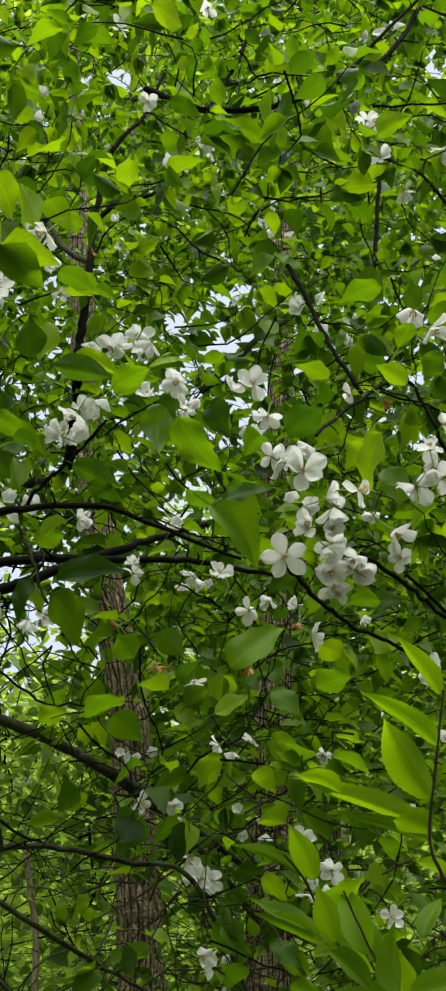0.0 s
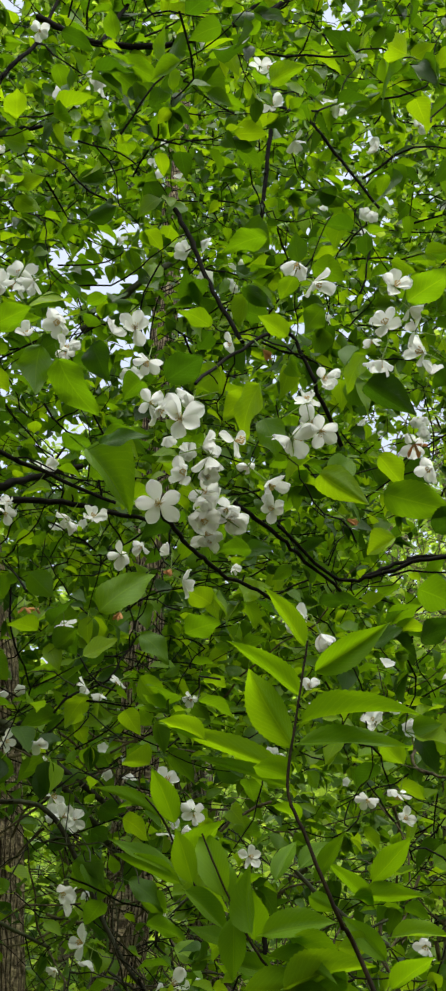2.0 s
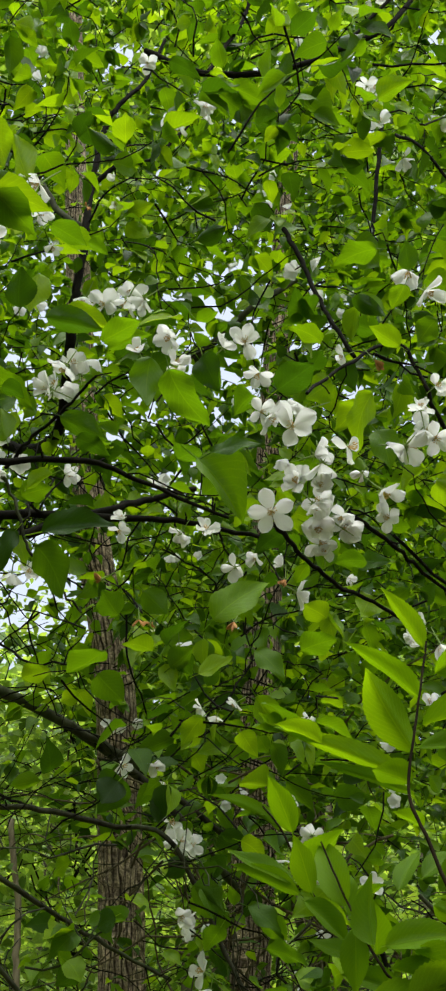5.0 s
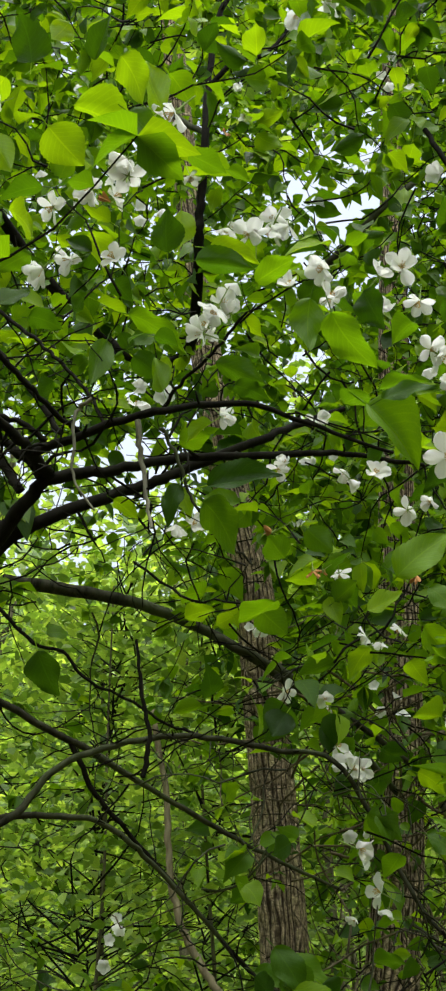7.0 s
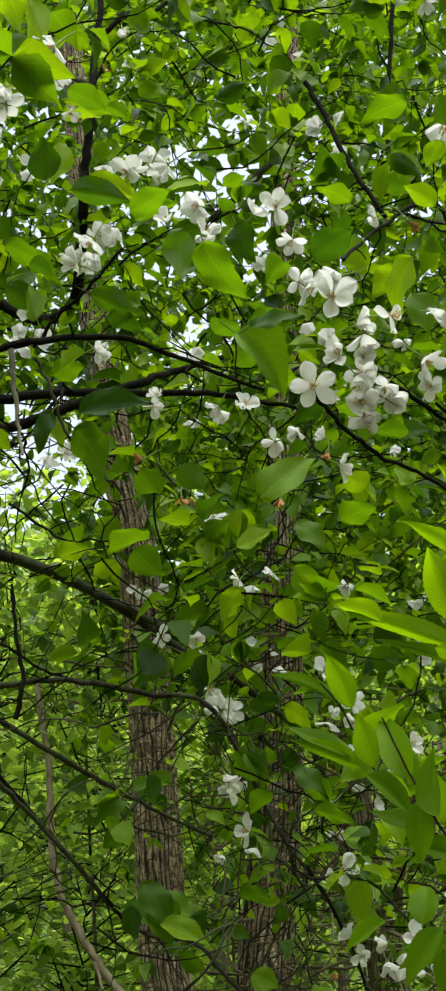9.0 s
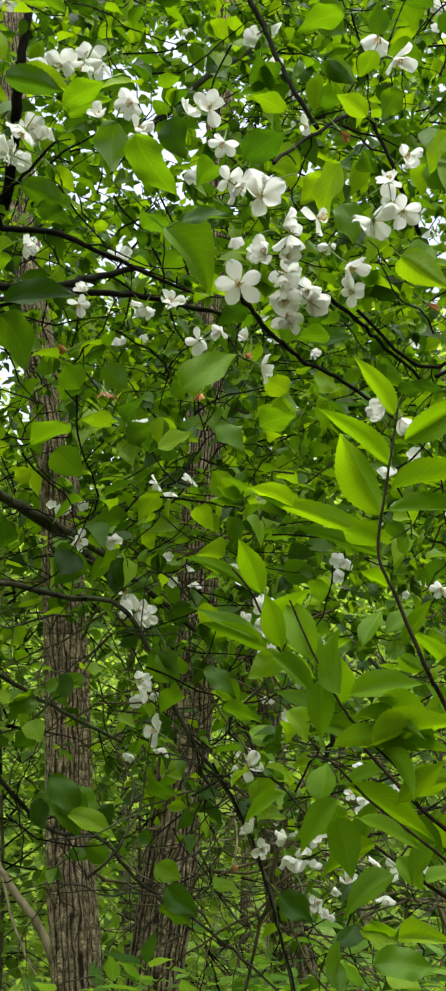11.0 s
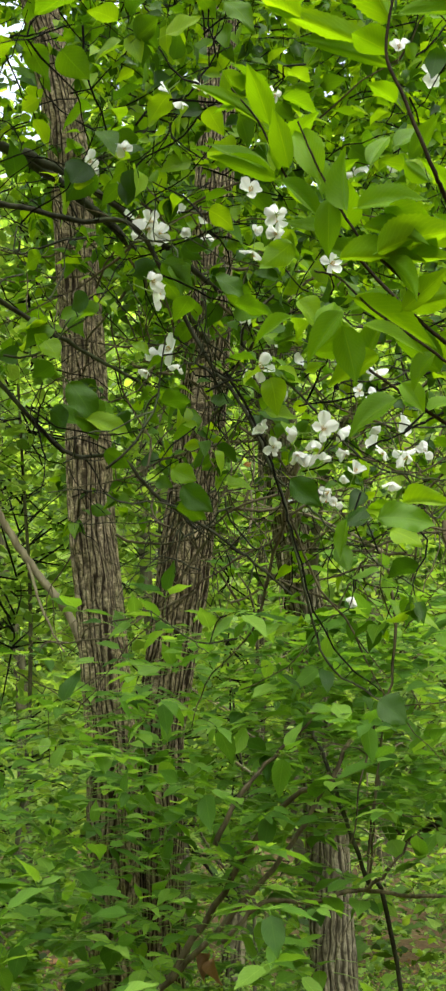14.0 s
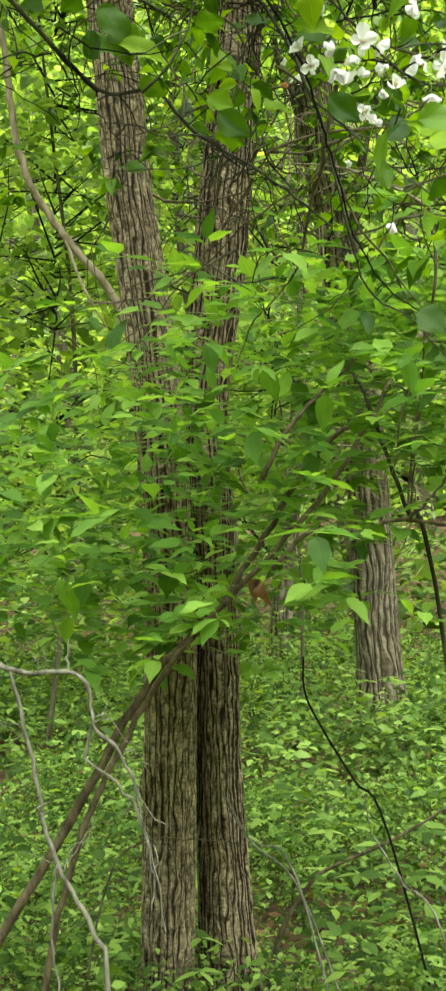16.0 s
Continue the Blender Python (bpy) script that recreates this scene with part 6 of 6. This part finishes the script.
blossom((0.254, 1.356, 1.810), 0.0148, 0.47)
blossom((0.237, 1.360, 1.814), 0.0108, 0.36)
blossom((0.198, 0.960, 2.119), 0.0142, 0.73)
blossom((0.182, 0.947, 2.125), 0.0130, 0.52)
blossom((-0.003, 1.369, 2.248), 0.0136, 0.39)
blossom((-0.033, 1.352, 2.321), 0.0136, 0.31)
blossom((-0.053, 1.378, 2.177), 0.0119, 0.70)
blossom((0.269, 1.074, 2.087), 0.0131, 0.72)
blossom((0.234, 1.581, 1.691), 0.0121, 0.8)
blossom((0.126, 1.404, 2.113), 0.0139, 0.8)
blossom((0.126, 1.391, 2.082), 0.0115, 0.8)
blossom((0.128, 1.410, 2.059), 0.0124, 0.7)
blossom((0.105, 1.452, 2.113), 0.0105, 0.8)
blossom((0.098, 1.428, 1.999), 0.0146, 0.7)
blossom((0.104, 1.409, 1.924), 0.0186, 0.6)
blossom((0.090, 1.440, 1.923), 0.0110, 0.8)
blossom((0.140, 1.439, 1.908), 0.0117, 0.7)
blossom((0.238, 1.404, 1.891), 0.0128, 0.7)
blossom((0.216, 1.383, 1.890), 0.0084, 0.52)
blossom((0.175, 1.398, 1.850), 0.0169, 0.6)
blossom((0.163, 1.395, 1.836), 0.0119, 0.8)
blossom((0.194, 1.406, 1.851), 0.0121, 0.8)
blossom((0.114, 1.447, 1.860), 0.0124, 0.9)
blossom((0.124, 1.446, 1.841), 0.0131, 0.7)
blossom((0.148, 1.407, 1.847), 0.0128, 0.8)
blossom((0.149, 1.429, 1.832), 0.0129, 0.7)
blossom((0.160, 1.421, 1.811), 0.0157, 0.8)
blossom((0.175, 1.401, 1.814), 0.0084, 0.9)
blossom((0.202, 1.407, 1.824), 0.0099, 0.8)
blossom((0.210, 1.401, 1.799), 0.0141, 0.7)
blossom((0.194, 1.382, 1.792), 0.0083, 0.9)
blossom((0.268, 1.386, 1.817), 0.0140, 0.7)
blossom((0.280, 1.354, 1.813), 0.0109, 0.8)
blossom((0.245, 1.369, 1.783), 0.0103, 0.9)
blossom((0.184, 1.419, 1.783), 0.0121, 0.8)
blossom((0.189, 1.416, 1.766), 0.0106, 0.9)
blossom((0.235, 1.422, 1.935), 0.0102, 0.9)
blossom((0.134, 1.433, 1.925), 0.0095, 0.9)
blossom((-0.031, 1.545, 2.155), 0.0144, 0.8)
blossom((0.017, 1.568, 1.984), 0.0127, 0.8)
blossom((-0.022, 1.566, 1.974), 0.0103, 0.9)
blossom((0.130, 1.433, 2.118), 0.0133, 0.28)
blossom((-0.012, 1.531, 2.145), 0.0141, 0.63)


def spent_blossom(at, size):
    """A withered flower with shrunken brown petals."""
    base = new("spent_blossom", CALYX)
    base.parent = crab
    tagged(base, "withered orange-brown spent blossom")
    base.matrix_world = Matrix.Translation(at) @ pose(0, 0, 0, RNG.uniform(60, 200), RNG.uniform(-40, 40), RNG.uniform(0, 360)) @ Matrix.Scale(size, 4)
    for k in range(4):
        p = new("petal", WITHERED)
        p.parent = base
        p.matrix_local = pose(0, 0, 0.02, 35 + RNG.normal() * 25, RNG.normal() * 25, 90 * k + RNG.normal() * 15) @ Matrix.Diagonal((0.32, 0.55, 1.3, 1))


WITHERED = mesh_from("petal", *petal_form(0.9, 0.3, 0.2), M_WITHER)
spent_blossom((-0.091, 0.959, 2.171), 0.014)
spent_blossom((-0.058, 0.979, 2.144), 0.010)
spent_blossom((0.023, 0.908, 2.105), 0.009)
spent_blossom((0.066, 0.939, 2.165), 0.010)
spent_blossom((0.156, 0.956, 2.431), 0.014)
spent_blossom((-0.134, 0.895, 2.568), 0.008)
spent_blossom((0.277, 0.884, 2.272), 0.014)
spent_blossom((0.229, 0.962, 2.239), 0.012)
spent_blossom((-0.050, 1.014, 2.161), 0.010)
spent_blossom((-0.235, 0.880, 2.472), 0.013)
spent_blossom((0.089, 1.449, 1.821), 0.010)
spent_blossom((0.177, 1.423, 1.779), 0.010)


# ---- sapling shoots with long toothed leaves ----
sapling = thing("cherry_sapling", (0, 0, 0), "young cherry sapling shoots with long fresh green toothed leaves", "sapling")


def shoot(points, r0, r1):
    branch("stem", points, r0, r1, sapling, M_STEM, "", 0.0002)


def sapling_leaf(base, tip, width):
    set_leaf(SAPLING_LEAVES, sapling, base, tip, width, 0.345, 0.06, 0.25)


shoot([on_ground((0.42, 0.62, 0)), (0.36, 0.66, 0.8), (0.28, 0.70, 1.45), (0.182, 0.778, 1.782), (0.159, 0.763, 1.824), (0.140, 0.756, 1.871), (0.129, 0.754, 1.904), (0.136, 0.746, 1.951), (0.144, 0.740, 2.000)], 0.0021, 0.0007)
shoot([(0.30, 0.69, 1.30), (0.241, 0.870, 1.704), (0.205, 0.879, 1.743), (0.175, 0.872, 1.765), (0.143, 0.881, 1.804), (0.112, 0.879, 1.841), (0.080, 0.878, 1.878), (0.058, 0.873, 1.921), (0.038, 0.866, 1.943)], 0.0020, 0.0006)
shoot([(0.31, 0.69, 1.25), (0.260, 0.967, 1.701), (0.224, 0.965, 1.714), (0.173, 0.956, 1.745), (0.136, 0.958, 1.775), (0.113, 0.959, 1.804)], 0.0022, 0.0007)
sapling_leaf((0.145, 0.756, 2.004), (0.121, 0.745, 2.047), 0.0161)
sapling_leaf((0.151, 0.755, 1.985), (0.200, 0.725, 2.007), 0.0193)
sapling_leaf((0.143, 0.766, 1.971), (0.092, 0.737, 2.005), 0.0176)
sapling_leaf((0.142, 0.766, 1.953), (0.218, 0.737, 1.968), 0.0199)
sapling_leaf((0.139, 0.765, 1.937), (0.221, 0.768, 1.948), 0.0184)
sapling_leaf((0.138, 0.776, 1.939), (0.091, 0.729, 1.979), 0.0232)
sapling_leaf((0.139, 0.795, 1.928), (0.049, 0.785, 1.963), 0.0118)
sapling_leaf((0.135, 0.778, 1.919), (0.104, 0.763, 1.925), 0.0213)
sapling_leaf((0.139, 0.791, 1.916), (0.077, 0.798, 1.944), 0.0066)
sapling_leaf((0.146, 0.811, 1.902), (0.123, 0.798, 1.913), 0.0143)
sapling_leaf((0.146, 0.774, 1.922), (0.154, 0.771, 1.909), 0.0090)
sapling_leaf((0.205, 0.866, 1.878), (0.232, 0.841, 1.902), 0.0211)
sapling_leaf((0.206, 0.876, 1.864), (0.175, 0.863, 1.894), 0.0176)
sapling_leaf((0.220, 0.886, 1.845), (0.269, 0.890, 1.852), 0.0150)
sapling_leaf((0.193, 0.874, 1.870), (0.243, 0.858, 1.869), 0.0158)
sapling_leaf((0.212, 0.875, 1.827), (0.184, 0.877, 1.862), 0.0146)
sapling_leaf((0.215, 0.875, 1.808), (0.238, 0.836, 1.826), 0.0213)
sapling_leaf((0.205, 0.881, 1.837), (0.173, 0.873, 1.836), 0.0174)
sapling_leaf((0.066, 0.873, 1.919), (0.050, 0.840, 1.950), 0.0195)
sapling_leaf((0.073, 0.876, 1.884), (0.094, 0.839, 1.917), 0.0239)
sapling_leaf((0.071, 0.878, 1.878), (0.025, 0.887, 1.905), 0.0202)
sapling_leaf((0.103, 0.871, 1.863), (0.086, 0.867, 1.908), 0.0191)
sapling_leaf((0.122, 0.879, 1.840), (0.120, 0.850, 1.870), 0.0227)
sapling_leaf((0.108, 0.858, 1.866), (0.124, 0.836, 1.877), 0.0099)
sapling_leaf((0.058, 0.873, 1.921), (0.007, 0.861, 1.949), 0.0093)
sapling_leaf((0.046, 0.870, 1.930), (0.024, 0.883, 1.936), 0.0074)
sapling_leaf((0.115, 0.871, 1.833), (0.074, 0.885, 1.850), 0.0180)
sapling_leaf((0.080, 0.879, 1.875), (0.106, 0.895, 1.862), 0.0156)
sapling_leaf((0.132, 0.820, 1.796), (0.187, 0.810, 1.822), 0.0269)
sapling_leaf((0.135, 0.840, 1.799), (0.188, 0.817, 1.798), 0.0181)
sapling_leaf((0.134, 0.876, 1.817), (0.097, 0.870, 1.828), 0.0162)
sapling_leaf((0.166, 0.809, 1.843), (0.140, 0.793, 1.848), 0.0110)
sapling_leaf((0.186, 0.883, 1.736), (0.148, 0.872, 1.775), 0.0246)
sapling_leaf((0.194, 0.836, 1.744), (0.186, 0.820, 1.795), 0.0244)
sapling_leaf((0.166, 0.940, 1.734), (0.123, 0.937, 1.711), 0.0214)
sapling_leaf((0.169, 0.935, 1.745), (0.185, 0.930, 1.721), 0.0214)
sapling_leaf((0.115, 0.945, 1.786), (0.123, 0.946, 1.819), 0.0209)
sapling_leaf((0.136, 0.958, 1.775), (0.100, 0.937, 1.773), 0.0163)
sapling_leaf((0.160, 0.859, 1.775), (0.202, 0.865, 1.791), 0.0217)
sapling_leaf((0.152, 0.883, 1.796), (0.120, 0.910, 1.789), 0.0180)
sapling_leaf((0.184, 0.873, 1.761), (0.211, 0.903, 1.742), 0.0220)
sapling_leaf((0.079, 0.785, 1.947), (0.047, 0.776, 1.959), 0.0172)
sapling_leaf((0.193, 0.960, 1.732), (0.221, 0.957, 1.741), 0.0190)
sapling_leaf((0.120, 0.849, 1.776), (0.181, 0.857, 1.747), 0.0241)
sapling_leaf((0.137, 0.816, 1.826), (0.182, 0.825, 1.806), 0.0235)
sapling_leaf((0.139, 0.867, 1.742), (0.108, 0.896, 1.731), 0.0200)
sapling_leaf((0.132, 0.878, 1.741), (0.143, 0.877, 1.781), 0.0167)
sapling_leaf((0.152, 0.840, 1.764), (0.182, 0.822, 1.787), 0.0196)
sapling_leaf((0.123, 0.873, 1.763), (0.091, 0.896, 1.752), 0.0176)
sapling_leaf((0.176, 0.855, 1.739), (0.155, 0.861, 1.718), 0.0189)
sapling_leaf((0.155, 0.816, 1.863), (0.177, 0.812, 1.895), 0.0170)
sapling_leaf((0.067, 0.878, 1.886), (0.018, 0.887, 1.912), 0.0167)
sapling_leaf((0.076, 0.840, 1.867), (0.064, 0.810, 1.897), 0.0191)
sapling_leaf((0.097, 0.841, 1.859), (0.082, 0.845, 1.915), 0.0197)
sapling_leaf((0.114, 0.834, 1.833), (0.105, 0.835, 1.878), 0.0195)
sapling_leaf((0.073, 0.861, 1.868), (0.108, 0.863, 1.841), 0.0163)
sapling_leaf((0.104, 0.843, 1.846), (0.104, 0.851, 1.805), 0.0191)
sapling_leaf((0.120, 0.824, 1.830), (0.172, 0.817, 1.842), 0.0193)
sapling_leaf((0.124, 0.826, 1.817), (0.169, 0.811, 1.803), 0.0162)
sapling_leaf((0.108, 0.831, 1.796), (0.167, 0.828, 1.802), 0.0205)
sapling_leaf((0.140, 0.830, 1.795), (0.166, 0.811, 1.762), 0.0174)
sapling_leaf((0.114, 0.856, 1.768), (0.083, 0.863, 1.737), 0.0159)
sapling_leaf((0.112, 0.848, 1.755), (0.125, 0.862, 1.718), 0.0208)
sapling_leaf((0.125, 0.838, 1.752), (0.169, 0.836, 1.736), 0.0155)
sapling_leaf((0.083, 0.896, 1.780), (0.053, 0.904, 1.764), 0.0127)
sapling_leaf((0.145, 0.815, 1.871), (0.173, 0.832, 1.900), 0.0155)
sapling_leaf((0.132, 0.837, 1.869), (0.148, 0.849, 1.905), 0.0146)
shoot([(0.192, 0.841, 1.718), (0.163, 0.838, 1.740), (0.135, 0.846, 1.764), (0.111, 0.852, 1.791), (0.094, 0.852, 1.796)], 0.0012, 0.0006)
shoot([(0.162, 0.833, 1.772), (0.135, 0.839, 1.803), (0.115, 0.835, 1.826), (0.097, 0.839, 1.865), (0.082, 0.834, 1.899)], 0.0012, 0.0006)


# ---- dead wood and thin stems ----
dead = thing("dead_branch", (0, 0, 0), "bleached grey dead branch, bare and crooked, standing in the shrub", "branch")


def dead_twig(points, r0, r1):
    corners = np.array(points)
    way = np.concatenate([np.linspace(a, b, 4, endpoint=False) for a, b in zip(corners, corners[1:])] + [corners[-1:]])
    way[1:-1] += 0.0016 * RNG.normal(size=(len(way) - 2, 3))
    child("twig", mesh_from("twig", *tube(way, r0, r1, 8, 0.10)[:2], None, M_DEAD), dead)


dead_twig([on_ground((-0.12, 1.98, 0)), (-0.150, 1.975, 0.35), (-0.179, 1.970, 0.669), (-0.211, 1.970, 0.729), (-0.243, 1.970, 0.788), (-0.261, 1.970, 0.837), (-0.274, 1.970, 0.915), (-0.290, 1.970, 1.013), (-0.312, 1.975, 1.098)], 0.0045, 0.0030)
dead_twig([(-0.395, 1.985, 1.135), (-0.328, 1.980, 1.105), (-0.289, 1.980, 1.094), (-0.226, 1.980, 1.095), (-0.194, 1.980, 1.076), (-0.189, 1.980, 1.008), (-0.152, 1.980, 0.972), (-0.124, 1.980, 0.923), (-0.118, 1.980, 0.869), (-0.098, 1.980, 0.790), (-0.084, 1.980, 0.687)], 0.0050, 0.0012)
dead_twig([(-0.223, 1.980, 1.095), (-0.224, 1.980, 1.122), (-0.220, 1.980, 1.145)], 0.0026, 0.0014)
dead_twig([(-0.189, 1.980, 1.008), (-0.205, 1.980, 0.959), (-0.153, 1.980, 0.919), (-0.129, 1.980, 0.889), (-0.107, 1.980, 0.819), (-0.099, 1.980, 0.760), (-0.105, 1.980, 0.722)], 0.0030, 0.0009)
dead_twig([(-0.246, 1.970, 0.800), (-0.254, 1.970, 0.759), (-0.258, 1.970, 0.691), (-0.25, 1.968, 0.60)], 0.0030, 0.0016)
dead_twig([(-0.150, 1.975, 0.45), (-0.10, 1.97, 0.50), (-0.02, 1.96, 0.51), (0.06, 1.95, 0.47)], 0.0018, 0.0009)

for start, head, n in (((-0.268, 1.979, 0.884), (0.5, 0.2, 0.5), 3), ((-0.292, 1.979, 1.001), (-0.6, 0.1, 0.5), 3), ((-0.188, 1.977, 1.016), (0.7, 0.1, 0.6), 3), ((-0.141, 1.976, 0.970), (0.8, 0.0, -0.3), 3), ((-0.119, 1.975, 0.909), (-0.6, 0.1, -0.6), 3), ((-0.241, 1.978, 0.790), (0.6, 0.2, 0.1), 3), ((-0.270, 1.979, 1.092), (0.3, 0.1, 0.9), 2), ((-0.102, 1.975, 0.821), (0.6, 0.1, -0.7), 2)):
    for _ in range(n):
        way = grow(np.array(start) + 0.006 * RNG.normal(size=3), np.array(head) + 0.6 * RNG.normal(size=3), RNG.uniform(0.03, 0.12), 0.014, 0.5)
        child("twig", mesh_from("twig", *tube(way, 0.0011, 0.0005, 5)[:2], None, M_DEAD), dead)

pole = thing("bent_stem", (0, 0, 0), "thin bent bare brown stem leaning behind the trunks", "stem")
branch("stem", [on_ground((0.0, 4.76, 0)), (-0.02, 4.74, 0.9), (-0.090, 4.700, 1.560), (-0.168, 4.700, 1.749), (-0.276, 4.700, 2.055), (-0.366, 4.700, 2.198), (-0.478, 4.700, 2.340), (-0.550, 4.700, 2.447), (-0.610, 4.700, 2.565), (-0.650, 4.700, 2.741), (-0.672, 4.700, 2.986), (-0.740, 4.700, 3.351)], 0.019, 0.012, pole, M_POLE, "", 0.0025)
branch("side_stem", [(-0.478, 4.700, 2.340), (-0.40, 4.66, 2.12), (-0.32, 4.62, 1.98)], 0.007, 0.003, pole, M_POLE, "", 0.002)

vine = thing("thin_stem", (0, 0, 0), "thin dark leafless stem curving out of the herbs", "stem", "thin bare stems")
branch("stem", [on_ground((0.512, 2.611, 0.327)), (0.359, 2.615, 0.653), (0.291, 2.616, 0.766), (0.216, 2.618, 0.898), (0.194, 2.619, 0.957), (0.194, 2.619, 1.022)], 0.003, 0.002, vine, M_TWIG)
vine = thing("thin_stem", (0, 0, 0), "thin dark leafless stem curving out of the herbs", "stem", "thin bare stems")
branch("stem", [on_ground((0.093, 3.021, 0.194)), (0.148, 3.020, 0.297), (0.227, 3.018, 0.430), (0.273, 3.017, 0.466), (0.424, 3.013, 0.529), (0.555, 3.010, 0.601)], 0.0075, 0.003, vine, M_SHRUBWOOD)
vine = thing("thin_stem", (0, 0, 0), "thin pale dry stem leaning across the trunks", "stem", "thin bare stems")
branch("stem", [on_ground((0.344, 2.715, 0.292)), (0.188, 2.719, 0.496), (0.083, 2.721, 0.614), (0.021, 2.722, 0.730)], 0.003, 0.0015, vine, M_DEAD)

for points, r0, r1, mat in (
    ([on_ground((0.30, 2.6, 0)), (0.174, 2.700, 0.543), (0.088, 2.667, 0.629), (0.048, 2.633, 0.685), (0.017, 2.600, 0.759)], 0.0028, 0.0014, M_DEAD),
    ([on_ground((-0.34, 2.88, 0)), (-0.24, 2.89, 0.50), (-0.141, 2.917, 0.572), (-0.054, 2.933, 0.570), (0.084, 2.950, 0.548)], 0.0030, 0.0012, M_SHRUBWOOD),
    ([on_ground((0.52, 2.36, 0)), (0.424, 2.400, 0.518), (0.363, 2.450, 0.600), (0.311, 2.500, 0.686), (0.30, 2.52, 0.76)], 0.0026, 0.0012, M_DEAD)):
    vine = thing("thin_stem", (0, 0, 0), "thin dry leafless stem leaning among the herbs", "stem", "thin bare stems")
    branch("stem", points, r0, r1, vine, mat, "", 0.002)

slim = thing("forest_tree", (0, 0, 0), "slender dark crooked young tree trunk among the leaves", "tree", "trees behind")
branch("trunk", [on_ground((1.30, 4.4, 0)), (1.20, 4.0, 1.6), (1.15, 3.6, 2.7), (1.135, 3.400, 3.188), (1.135, 3.343, 3.414), (1.169, 3.286, 3.654), (1.188, 3.229, 3.856), (1.212, 3.171, 3.991), (1.202, 3.114, 4.126), (1.224, 3.057, 4.160), (1.239, 3.000, 4.299), (1.23, 2.95, 4.7)], 0.013, 0.006, slim, M_TWIG, "", 0.004)
branch("branch", [(1.188, 3.229, 3.856), (1.10, 3.15, 3.93), (1.00, 3.05, 4.05)], 0.005, 0.002, slim, M_LIMB, "", 0.004)
branch("branch", [(1.169, 3.286, 3.654), (1.25, 3.26, 3.74), (1.33, 3.22, 3.80)], 0.005, 0.002, slim, M_LIMB, "", 0.004)
